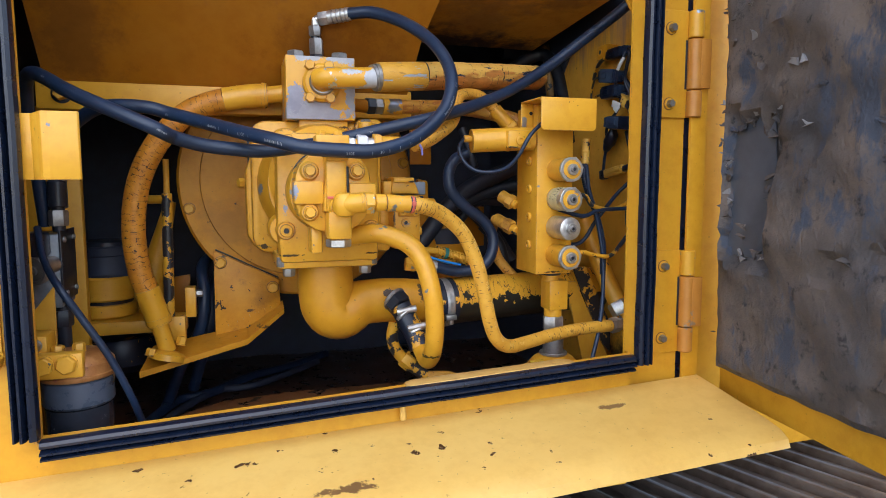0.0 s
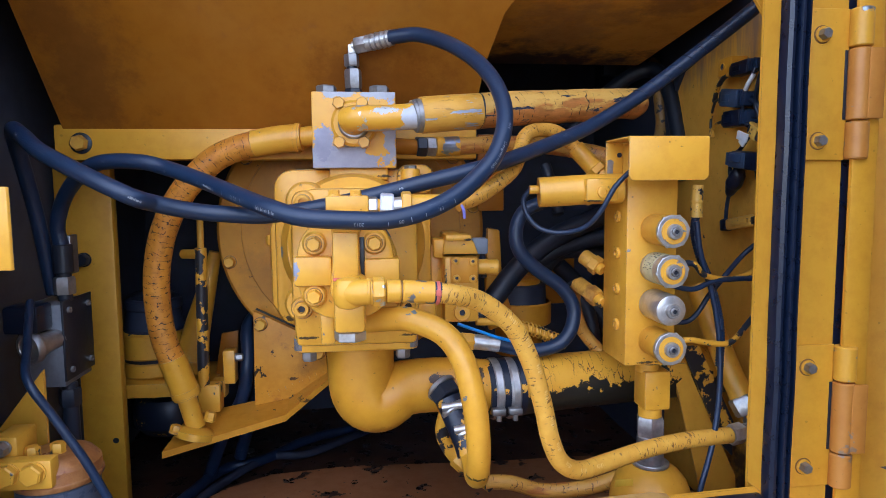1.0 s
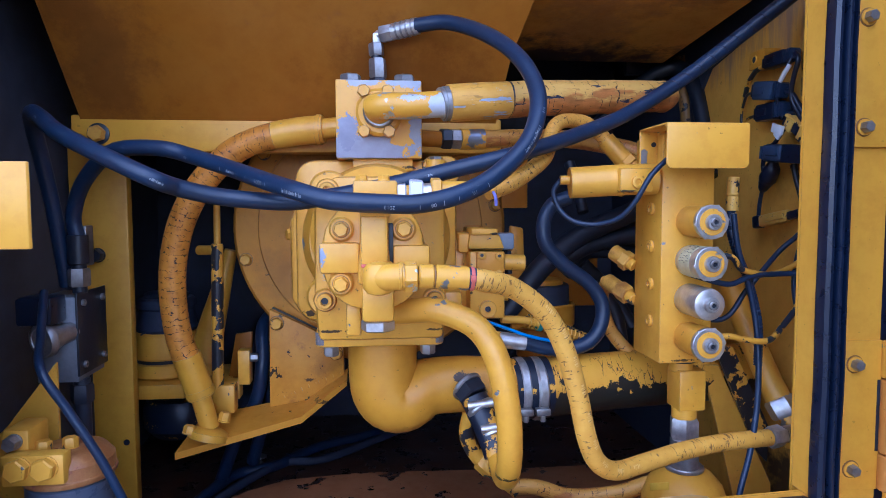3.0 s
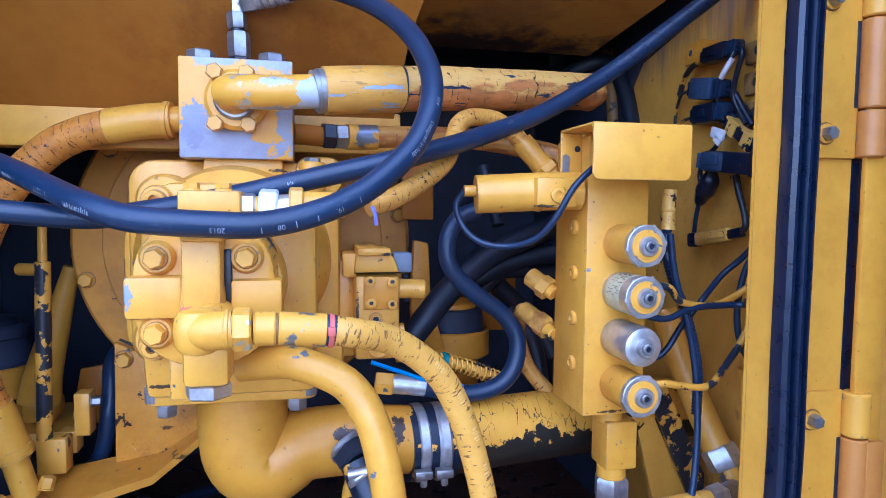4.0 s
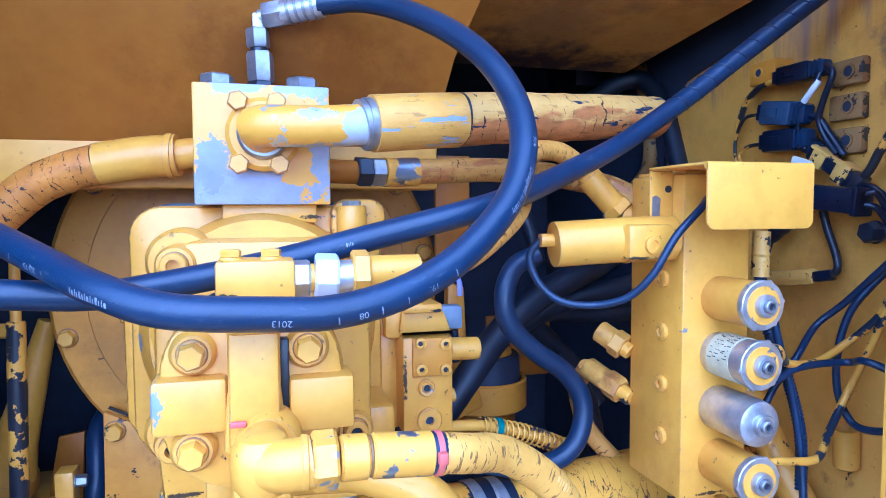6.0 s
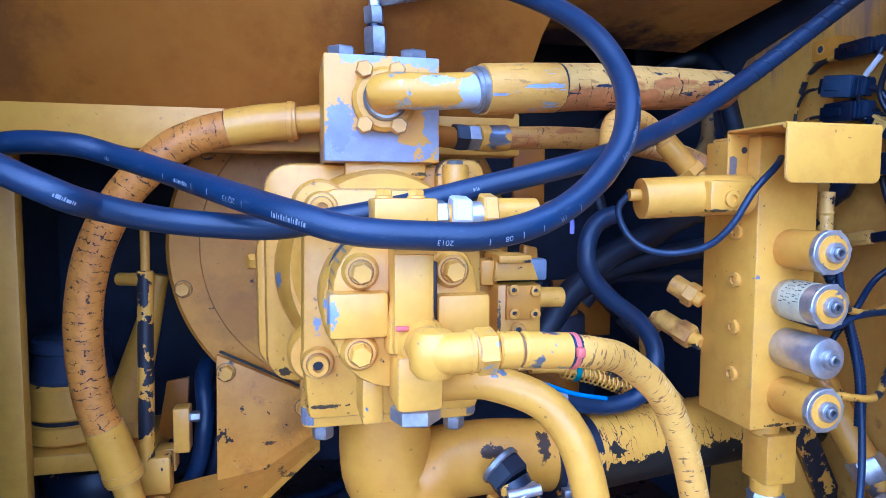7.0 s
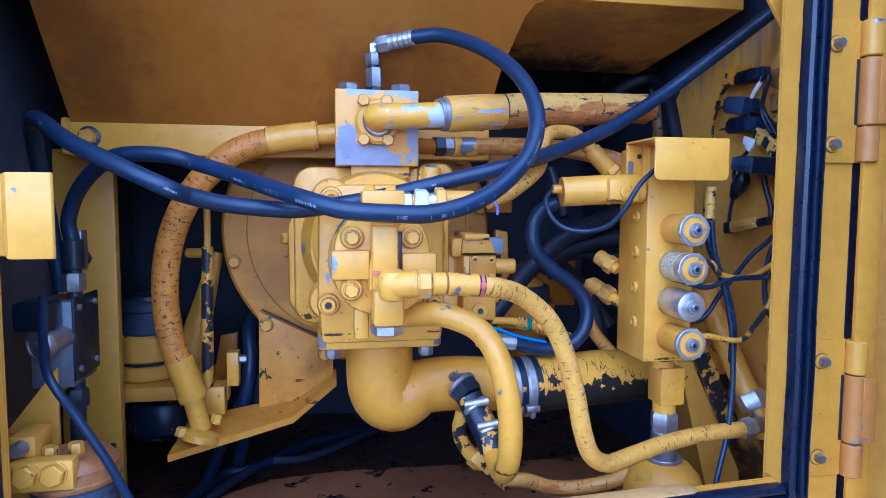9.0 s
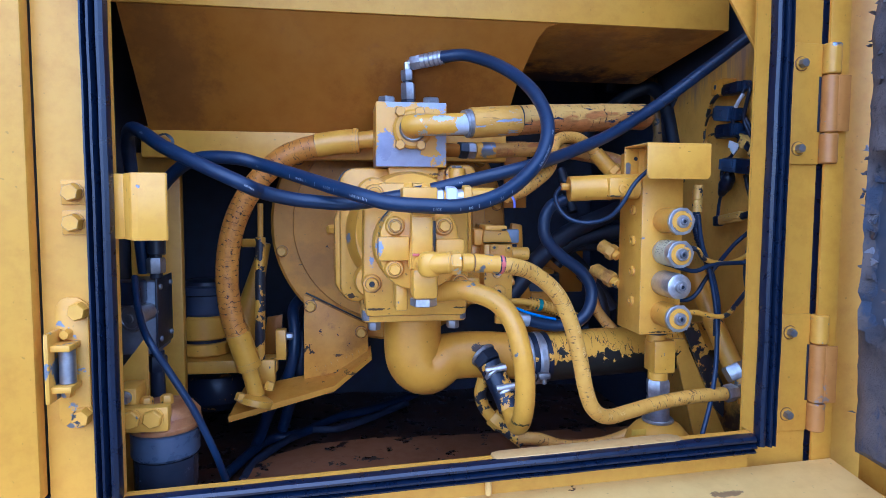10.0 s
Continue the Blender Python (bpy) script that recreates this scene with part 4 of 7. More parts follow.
def hinge(z0, z1, zb, cuts, moving):
    """A butt hinge: leaf with two bolts on the post, knuckles, leaf on the door."""
    h = part("hinge", box((0.535, PY - 0.006, z0), (0.5985, PY - 0.0006, z1), 0.0015), PAINT_PANEL, door, "steel hinge leaf bolted to the post")
    cuts = [z0 + (z1 - z0) * c for c in cuts]
    for i, (a, b) in enumerate(zip(cuts, cuts[1:])):
        part("knuckle", rod((0.6085, PY - 0.012, a + 0.001), (0.6085, PY - 0.012, b - 0.001), 0.0135, seg=24), PAINT_CHIP if i == 2 else HINGE, h)
        if i == moving:
            part("slot", box((0.5925, PY - 0.0066, a + 0.002), (0.5995, PY - 0.0055, b - 0.002), 0.0004), OILY, h)
            part("door_leaf", box((0.611, PY - 0.026, a + 0.002), (0.632, PY - 0.022, b - 0.002), 0.001), HINGE, h)
        else:
            part("leaf_tongue", box((0.597, PY - 0.0075, a + 0.002), (0.608, PY - 0.001, b - 0.002), 0.001), PAINT_CHIP if i == 2 else HINGE, h)
    for z in zb:
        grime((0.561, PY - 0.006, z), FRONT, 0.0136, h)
        part("washer", lathe((0.561, PY - 0.006, z), FRONT, [(0, 0.0098), (0.002, 0.0098)], 20), PAINT_SCUFF, h)
        part("bolt", hexbolt((0.561, PY - 0.008, z), FRONT, 0.0125, 0.009, False), STEEL_DULL, h)
hinge(1.662, 1.848, (1.816, 1.686), (0.0, 0.26, 0.74, 1.0), 1)
hinge(1.235, 1.425, (1.396, 1.263), (0.0, 0.25, 0.75, 1.0), 1)

# ---- crawler track below ----
TD = Vector((0.32, -0.947, 0))                           # across the track
TA = Vector((0.947, 0.32, 0))                            # along it
track = root("crawler_track", (0.7, 0.0, 0.0), "worn brown steel crawler track with ribbed shoes", "track")
plate_me = bar_me = None
for k in range(-9, 12):
    o = Vector((0.72, 0.03, 0.90)) + TA * (k * 0.19)
    if plate_me is None:
        ob = part("shoe", prism([(-0.5, -0.09), (0.5, -0.09), (0.5, 0.09), (-0.5, 0.09)], (0, 0, 0), TD, TA, 0.016, 0.003), TRACK, track)
        bar = part("grouser", prism([(-0.013, 0.004), (0.013, 0.004), (0.006, 0.034), (-0.005, 0.034)], TD * -0.49, TA, Z, 0.98, 0.002), TRACK, ob)
        plate_me, bar_me = ob.data, bar.data
    else:
        ob = new("shoe", plate_me)
        ob.parent = track
        ob.matrix_parent_inverse = Matrix.Translation(-Vector(track.location))
        bar = new("grouser", bar_me)
        bar.parent = ob
    ob.location = o
    bar.location = TA * -0.067
    for w_ in (0.0, 0.067):
        more = new("grouser", bar_me)
        more.parent = ob
        more.location = TA * w_
part("side_frame", prism([(-2.2, 0.2), (2.2, 0.2), (2.2, 0.86), (-2.2, 0.86)], Vector((0.72, 0.03, 0)) - TD * 0.2, TA, Z, 0.4, 0.02), DARK, track)

# ---- the hydraulic pump ----
PCX, PCZ = -0.030, 1.545
bell = root("bell_housing", (PCX, 0.53, FLOOR_Z), "round yellow bell housing bolted behind the pump", "housing")
part("disc", lathe((PCX - 0.005, 0.62, 1.552), FRONT, [(0, 0.25), (0.0, 0.262), (0.082, 0.262), (0.09, 0.256), (0.09, 0.215), (0.094, 0.213), (0.094, 0.11)], 72), PAINT_OILY, bell)
for a in (194, 145, 120, 60, 35, 10):
    p = (PCX - 0.005 + 0.245 * math.cos(radians(a)), 0.53, 1.552 + 0.245 * math.sin(radians(a)))
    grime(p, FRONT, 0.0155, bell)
    part("bolt", hexbolt(p, FRONT, 0.019, 0.010), PAINT_SCUFF, bell)

pump = root("hydraulic_pump", (PCX, 0.27, 1.40), "large yellow painted axial piston pump", "pump")
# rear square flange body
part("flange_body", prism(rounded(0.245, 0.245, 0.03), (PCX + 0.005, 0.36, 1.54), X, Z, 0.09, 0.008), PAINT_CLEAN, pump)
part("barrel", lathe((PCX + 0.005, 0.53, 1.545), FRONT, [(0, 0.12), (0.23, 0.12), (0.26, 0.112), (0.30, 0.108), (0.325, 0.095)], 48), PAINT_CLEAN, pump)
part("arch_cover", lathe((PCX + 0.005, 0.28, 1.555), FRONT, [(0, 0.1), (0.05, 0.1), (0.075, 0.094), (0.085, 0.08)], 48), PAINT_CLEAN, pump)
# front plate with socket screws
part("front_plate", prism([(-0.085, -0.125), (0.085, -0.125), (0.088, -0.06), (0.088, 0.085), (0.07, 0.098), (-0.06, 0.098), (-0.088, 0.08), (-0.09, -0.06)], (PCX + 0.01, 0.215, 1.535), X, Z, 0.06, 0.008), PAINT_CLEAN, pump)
for x, z in ((-0.095, 1.467), (-0.09, 1.614), (0.052, 1.467), (0.05, 1.614)):
    if x < 0:
        part("screw_ear", lathe((x, 0.216, z), FRONT, [(0, 0.029), (0.028, 0.0285), (0.034, 0.025)], 32), PAINT_CLEAN, pump)
    part("boss", lathe((x, 0.19, z), FRONT, [(0, 0.0165), (0.035, 0.016), (0.042, 0.014)], 24), PAINT_CLEAN, pump)
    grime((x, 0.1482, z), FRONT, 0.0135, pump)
    part("socket_screw", socket_screw((x, 0.148, z), FRONT, 0.0102, 0.010), PAINT_SCUFF, pump)
    if z < 1.5:
        part("socket_bore", lathe((x, 0.1445, z), FRONT, [(0, 0.0050), (0.0008, 0.0050)], 6), OILY, pump)
# upright plug on the flange's upper corner
part("corner_pad", prism(rounded(0.056, 0.046, 0.016), (0.072, 0.276, 1.646), X, Z, 0.02, 0.005), PAINT_CLEAN, pump)
part("corner_boss", lathe((0.064, 0.252, 1.625), Z, [(0, 0.0135), (0.003, 0.0152), (0.034, 0.0152), (0.037, 0.0135)], 28), PAINT_CLEAN, pump)
part("corner_plug", nut((0.064, 0.252, 1.661), (0.064, 0.252, 1.667), 0.017), STEEL_DULL, pump)
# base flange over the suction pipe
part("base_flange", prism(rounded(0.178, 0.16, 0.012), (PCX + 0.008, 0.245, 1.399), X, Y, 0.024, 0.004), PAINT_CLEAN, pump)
for x, y in ((-0.09, 0.18), (0.045, 0.18)):
    part("base_bolt", hexbolt((x, y, 1.399), -Z, 0.019, 0.012), STEEL_DULL, pump)
# front gear pump
GX, GZ = -0.029, 1.533
gear = root("gear_pump", (GX, 0.13, 1.44), "small yellow gear pump bolted to the main pump front", "pump")
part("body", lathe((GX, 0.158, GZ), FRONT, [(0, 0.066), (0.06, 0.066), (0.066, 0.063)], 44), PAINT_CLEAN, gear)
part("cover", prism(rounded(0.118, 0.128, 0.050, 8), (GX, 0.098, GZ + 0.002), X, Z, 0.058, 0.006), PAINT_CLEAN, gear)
part("left_pad", box((GX - 0.062, 0.027, GZ - 0.018), (GX - 0.016, 0.06, GZ + 0.018), 0.004), PAINT_CLEAN, gear)
part("right_pad", box((GX + 0.0225, 0.027, GZ - 0.022), (GX + 0.065, 0.06, GZ + 0.014), 0.003), PAINT_SCUFF, gear)
part("centre_rib", box((GX - 0.015, 0.014, GZ - 0.03), (GX + 0.017, 0.07, GZ + 0.056), 0.005), PAINT_CLEAN, gear)
# Dark fill in the oily groove between rib and right pad.
part("oily_groove_fill", box((GX + 0.0165, 0.032, GZ - 0.026), (GX + 0.0228, 0.052, GZ + 0.040), 0.001), GAP_BLACK, gear)
part("elbow_boss", lathe((-0.020, 0.034, 1.510), FRONT, [(0, 0.0215), (0.022, 0.0205), (0.026, 0.0175)], 30), PAINT_CLEAN, gear)
part("neck_block", box((GX - 0.014, 0.006, 1.461), (GX + 0.023, 0.05, 1.505), 0.006), PAINT_CLEAN, gear)
part("side_box", box((GX - 0.034, 0.06, 1.436), (GX - 0.016, 0.11, 1.478), 0.003), PAINT_CLEAN, gear)
part("rib_step", prism([(-0.019, -0.03), (0.021, -0.03), (0.017, 0.012), (-0.0155, 0.012)], (GX, 0.05, GZ), X, Z, 0.031, 0.004), PAINT_CLEAN, gear)
part("rib_cap", box((GX - 0.015, 0.010, GZ + 0.047), (GX + 0.020, 0.06, GZ + 0.063), 0.004), PAINT_CLEAN, gear)
part("plug", nut((GX + 0.004, 0.026, 1.4615), (GX + 0.004, 0.026, 1.449), 0.034), STEEL, gear)
for x, z, m_ in ((-0.066, 1.566, PAINT_CLEAN), (0.006, 1.566, PAINT_SCUFF), (-0.067, 1.503, PAINT_CHIP)):
    part("ear", lathe((x, 0.06, z), FRONT, [(0, 0.0150), (0.024, 0.0145), (0.028, 0.012)], 24), PAINT_CLEAN, gear)
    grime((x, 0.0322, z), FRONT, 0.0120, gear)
    part("bolt", hexbolt((x, 0.032, z), FRONT, 0.0152, 0.010), m_, gear)

# port block on top
blk = root("port_block", (-0.02, 0.29, 1.663), "square steel port block with half-bare yellow paint", "valve block")
part("body", box((-0.083, 0.236, 1.663), (0.042, 0.35, 1.776), 0.002), PAINT_BARE, blk)
part("foot", box((-0.06, 0.25, 1.645), (0.03, 0.35, 1.664), 0.003), PAINT_CLEAN, blk)
for x in (-0.062, 0.018):
    part("top_bolt", hexbolt((x, 0.262, 1.776), Z, 0.0275, 0.010), STEEL_DULL, blk)
part("bare_ring", lathe((-0.02, 0.222, 1.728), FRONT, [(0, 0.0235), (0.006, 0.0235), (0.009, 0.021)], 28), STEEL_DULL, blk)
part("pipe_flange", lathe((-0.02, 0.236, 1.728), FRONT, [(0, 0.034), (0.012, 0.034), (0.016, 0.03)], 28), PAINT_CHIP, blk)
for x, z in ((-0.042, 1.757), (-0.008, 1.757), (-0.042, 1.700), (-0.006, 1.700)):
    part("flange_bolt", hexbolt((x, 0.224, z), FRONT, 0.0165, 0.010, False), PAINT_CLEAN, blk)

# suction elbow and pipe
suc = root("suction_pipe", (PCX + 0.01, 0.245, 1.245), "fat yellow suction pipe elbow under the pump", "pipe")
BEND = [(-0.018, 0.245, 1.403), (-0.018, 0.245, 1.365), (-0.0175, 0.245, 1.340), (-0.0145, 0.245, 1.318), (-0.004, 0.2455, 1.303), (0.011, 0.2465, 1.299), (0.027, 0.248, 1.306), (0.050, 0.251, 1.316), (0.09, 0.255, 1.318), (0.13, 0.2585, 1.316), (0.184, 0.262, 1.310)]
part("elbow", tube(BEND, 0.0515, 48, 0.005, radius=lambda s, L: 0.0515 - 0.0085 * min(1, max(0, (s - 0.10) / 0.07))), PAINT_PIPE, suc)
part("rubber_sleeve", tube([(0.178, 0.262, 1.305), (0.20, 0.265, 1.305), (0.240, 0.268, 1.306)], 0.0482, 36, 0.004), PAINT_FLECK, suc)
for x in (0.187, 0.213):
    part("clamp_band", rod((x, 0.263, 1.305), (x + 0.0165, 0.2645, 1.305), 0.0497, seg=40), STEEL, suc)
    part("clamp_housing", box((x - 0.004, 0.203, 1.279), (x + 0.018, 0.216, 1.290), 0.002), STEEL_DULL, suc)
    part("clamp_screw", hexbolt((x + 0.007, 0.208, 1.279), -Z, 0.008, 0.007), STEEL, suc)
part("straight_pipe", tube([(0.236, 0.268, 1.305), (0.36, 0.29, 1.306), (0.62, 0.33, 1.306)], 0.0465, 40), PAINT_LOWBARE, suc)


# dark gasket lines between the castings
part("gasket", prism(rounded(0.252, 0.252, 0.032), (PCX + 0.005, 0.366, 1.54), X, Z, 0.005), OILY, pump)
part("base_gasket", prism(rounded(0.15, 0.14, 0.012), (PCX + 0.008, 0.245, 1.4235), X, Y, 0.003), OILY, pump)
part("cover_gasket", prism(rounded(0.121, 0.131, 0.051, 8), (GX, 0.101, GZ + 0.002), X, Z, 0.003), OILY, gear)
part("side_bulge", prism([(-0.132, -0.09), (-0.118, -0.115), (-0.10, -0.115), (-0.10, 0.06), (-0.12, 0.06), (-0.133, 0.03)], (PCX + 0.005, 0.345, 1.54), X, Z, 0.06, 0.008), PAINT_CLEAN, pump)
part("side_bolt", hexbolt((-0.155, 0.345, 1.548), (-0.9, -0.4, 0), 0.017, 0.014), PAINT_SCUFF, pump)
part("top_screw", socket_screw((0.061, 0.30, 1.656), Z, 0.009, 0.005), PAINT_SCUFF, pump)
part("right_ear", box((0.062, 0.2, 1.42), (0.098, 0.29, 1.47), 0.008), PAINT_CLEAN, pump)
# ---- hoses and pipes ----
LOOP = [(0.036, 0.255, 1.860), (0.075, 0.235, 1.860), (0.113, 0.200, 1.842), (0.145, 0.155, 1.812), (0.165, 0.115, 1.778), (0.175, 0.085, 1.741), (0.171, 0.060, 1.706), (0.155, 0.040, 1.670), (0.127, 0.025, 1.640), (0.096, 0.012, 1.618), (0.060, 0.000, 1.603), (0.021, -0.005, 1.595), (-0.012, -0.005, 1.595), (-0.074, 0.000, 1.599), (-0.115, 0.022, 1.610), (-0.156, 0.070, 1.623), (-0.219, 0.140, 1.644), (-0.270, 0.180, 1.660), (-0.313, 0.190, 1.671), (-0.372, 0.205, 1.671), (-0.413, 0.235, 1.654), (-0.450, 0.265, 1.621), (-0.470, 0.283, 1.579), (-0.466, 0.285, 1.545)]
loop = root("loop_hose", LOOP[0], "long black rubber hydraulic hose looping over the pump", "hose")
part("hose", tube(LOOP, 0.0108, 20), RUBBER, loop)
CROSS = [(0.60, 0.10, 1.93), (0.587, 0.160, 1.908), (0.558, 0.190, 1.879), (0.496, 0.210, 1.829), (0.424, 0.215, 1.776), (0.335, 0.195, 1.724), (0.253, 0.155, 1.691), (0.195, 0.120, 1.671), (0.143, 0.100, 1.656), (0.057, 0.100, 1.635), (-0.022, 0.100, 1.616), (-0.092, 0.105, 1.603), (-0.133, 0.100, 1.598), (-0.172, 0.095, 1.600), (-0.217, 0.090, 1.605), (-0.258, 0.075, 1.615), (-0.288, 0.050, 1.629), (-0.391, 0.095, 1.676), (-0.437, 0.135, 1.703), (-0.463, 0.168, 1.713), (-0.481, 0.205, 1.70), (-0.490, 0.245, 1.65), (-0.492, 0.275, 1.58), (-0.490, 0.30, 1.475)]
cross = root("crossing_hose", CROSS[0], "black rubber hose running across the compartment", "hose")
part("hose", tube(CROSS, 0.0106, 20, 0.003), RUBBER, cross)
wrap_, turn_ = spline(CROSS, 0.0015), []
for i in range(20, 210):
    _, u_, w_ = frame_of(wrap_[i + 1] - wrap_[i])
    a_ = 2 * math.pi * i / 15
    turn_.append(wrap_[i] + (u_ * math.cos(a_) + w_ * math.sin(a_)) * 0.0107)
part("wrap_edge", tube(turn_, 0.0006, 6, 0.006), PLASTIC, cross, "dark overlapping edge of a spiral wrap")

FH = [(0.0705, -0.0426, 1.5158), (0.092, -0.041, 1.5125), (0.127, -0.022, 1.500), (0.165, -0.012, 1.469), (0.188, -0.008, 1.426), (0.204, -0.005, 1.374), (0.217, 0.000, 1.321), (0.235, 0.012, 1.286), (0.265, 0.030, 1.267), (0.310, 0.055, 1.264), (0.372, 0.080, 1.267), (0.444, 0.100, 1.269), (0.519, 0.115, 1.267)]
fh = root("front_hose", FH[0], "yellow hose with finely cracked paint bending down", "hose")
part("hose", tube(FH, 0.0118, 20), PAINT_CRACKLE, fh)
UB = [(-0.004, 0.085, 1.460), (0.025, 0.072, 1.464), (0.049, 0.060, 1.465), (0.090, 0.045, 1.449), (0.113, 0.030, 1.417), (0.126, 0.022, 1.362), (0.132, 0.030, 1.311), (0.135, 0.050, 1.269), (0.138, 0.080, 1.243), (0.140, 0.112, 1.234), (0.139, 0.147, 1.249)]
ub = root("bent_pipe", UB[0], "smooth yellow steel pipe bent downwards", "pipe")
part("pipe", tube(UB, 0.0155, 22), PAINT_CLEAN, ub)
LH = [(-0.190, 0.360, 1.708), (-0.222, 0.365, 1.699), (-0.260, 0.370, 1.680), (-0.308, 0.372, 1.632), (-0.341, 0.375, 1.574), (-0.359, 0.380, 1.510), (-0.364, 0.385, 1.444), (-0.358, 0.390, 1.377), (-0.345, 0.395, 1.330)]
lh = root("left_hose", LH[-1], "thick orange hose with ring-cracked paint", "hose")
part("hose", tube(LH, 0.0215, 26), CRACKED, lh)
part("upper_ferrule", tube([(-0.190, 0.360, 1.708), (-0.147, 0.355, 1.715), (-0.109, 0.350, 1.718)], 0.0225, 26), PAINT_CLEAN, lh)
part("upper_stem", tube([(-0.111, 0.350, 1.718), (-0.051, 0.340, 1.725)], 0.0165, 22), PAINT_CLEAN, lh)
part("upper_collar", tube([(-0.120, 0.352, 1.717), (-0.113, 0.351, 1.717)], 0.0245, 26), PAINT_CLEAN, lh)
part("lower_ferrule", tube([(-0.348, 0.394, 1.342), (-0.327, 0.402, 1.269)], 0.0235, 26), PAINT_CLEAN, lh)
part("lower_collar", tube([(-0.331, 0.401, 1.283), (-0.328, 0.402, 1.272)], 0.0248, 26, 0.002), PAINT_CLEAN, lh)
part("lower_stem", tube([(-0.330, 0.402, 1.273), (-0.315, 0.405, 1.212)], 0.0165, 22), PAINT_CLEAN, lh)
UP = [(-0.025, 0.200, 1.732), (-0.005, 0.192, 1.732), (0.023, 0.190, 1.732), (0.070, 0.188, 1.735)]
up = root("upper_pipe", (0.05, 0.2, 1.72), "yellow pressure pipe with flaking paint and bare collar", "pipe")
part("elbow", tube([(-0.02, 0.236, 1.728), (-0.02, 0.215, 1.728)] + UP[0:], 0.0185, 26), PAINT_ELBOW, up)
part("collar", tube([(0.065, 0.188, 1.735), (0.070, 0.189, 1.736)], 0.0225, 28), STEEL_DULL, up)
part("collar_lip", tube([(0.069, 0.188, 1.735), (0.079, 0.190, 1.736)], 0.0242, 28), STEEL_DULL, up)
part("sleeve", tube([(0.076, 0.189, 1.736), (0.121, 0.196, 1.7405), (0.163, 0.203, 1.744)], 0.0262, 32), FLAKED_SLEEVE, up)
part("hose", tube([(0.161, 0.203, 1.744), (0.213, 0.220, 1.750), (0.282, 0.245, 1.756), (0.358, 0.270, 1.763), (0.420, 0.292, 1.768), (0.447, 0.303, 1.769), (0.466, 0.315, 1.766)], 0.0260, 32, radius=lambda s, L: (0.0260 - 0.003 * max(0, s / L - 0.4)) * (1 + 0.03 * noise.noise(Vector((s * 60, 0, 2)))) * (1 + 0.07 * math.exp(-((s / L - 0.905) / 0.018) ** 2)) * (1 - 0.75 * max(0, (s / L - 0.90) / 0.10) ** 2)), CRACKED_TOP, up)
part("sleeve_edge", tube([(0.1615, 0.203, 1.744), (0.164, 0.2035, 1.744)], 0.0264, 32, 0.002), OILY, up)
# ---- solenoid manifold ----
man = root("solenoid_manifold", (0.4, 0.17, 1.373), "yellow solenoid valve manifold block with four coils", "valve block")
part("body", box((0.361, 0.125, 1.374), (0.436, 0.215, 1.69), 0.0025), PAINT_CLEAN, man)
COILS = ((1.571, PAINT_CLEAN, 0), (1.517, STEEL, 0), (1.464, STEEL, 1), (1.411, PAINT_CLEAN, 0))
for z, m_, plain_end in COILS:
    if plain_end:
        c = part("coil", lathe((0.402, 0.128, z), FRONT, [(0, 0.0195), (0.004, 0.0216), (0.052, 0.0216), (0.059, 0.0205), (0.061, 0.016)], 32), m_, man, "bare grey steel coil")
    else:
        c = part("coil", lathe((0.402, 0.128, z), FRONT, [(0, 0.0195), (0.004, 0.0212), (0.056, 0.0212)], 32), m_, man)
        part("back_plate", nut((0.402, 0.1285, z), (0.402, 0.1255, z), 0.043, turn=0.15), STEEL_DULL, c)
        part("end_plate", nut((0.403, 0.0735, z), (0.403, 0.0692, z), 0.0415, turn=0.15), STEEL, c)
        part("end_rim", lathe((0.403, 0.0755, z), FRONT, [(0, 0.0224), (0.0058, 0.0224), (0.0066, 0.0216), (0.0066, 0.018)], 32), STEEL, c)
        part("yellow_ring", lathe((0.403, 0.0695, z), FRONT, [(0, 0.0175), (0.0016, 0.0172)], 30), PAINT_CHIP, c)
    part("nut", lathe((0.403, 0.0690, z), FRONT, [(0, 0.0104), (0.0055, 0.0104), (0.0070, 0.0094), (0.0070, 0.0066), (0.0060, 0.0062)], 28), STEEL, c)
    part("stud", lathe((0.403, 0.0632, z), FRONT, [(0, 0.0060), (0.0042, 0.0058), (0.0048, 0.0052), (0.0048, 0.0034), (0.0012, 0.0032)], 18), STEEL_DULL, c)
    part("stud_socket", lathe((0.403, 0.0628, z), FRONT, [(0, 0.0032), (0.0020, 0.0032)], 6), OILY, c)
cov = root("manifold_cover", (0.39, 0.1, 1.64), "yellow bent sheet cover over the manifold top", "cover")
low_round = [q_ for q_ in rounded(0.109, 0.056, 0.008) if q_[1] < 0] + [(0.0545, 0.0275), (-0.0545, 0.0275)]
part("front_sheet", prism(low_round, (0.390, 0.062, 1.667), X, Z, 0.003, 0.0008), PAINT_CLEAN, cov)
part("bend", rod((0.3355, 0.0622, 1.6933), (0.4445, 0.0622, 1.6933), 0.0032, seg=16), PAINT_CLEAN, cov)
part("top_sheet", box((0.3355, 0.062, 1.6935), (0.4445, 0.145, 1.6964), 0.001), PAINT_CLEAN, cov)
cy = root("solenoid_cylinder", (0.3, 0.14, 1.62), "yellow cylindrical solenoid on the manifold side", "solenoid")
part("body", tube([(0.241, 0.155, 1.624), (0.316, 0.145, 1.628), (0.358, 0.140, 1.629)], 0.0215, 26), PAINT_CLEAN, cy)
part("tip", tube([(0.228, 0.157, 1.628), (0.248, 0.155, 1.628)], 0.0065, 14), PAINT_CLEAN, cy)

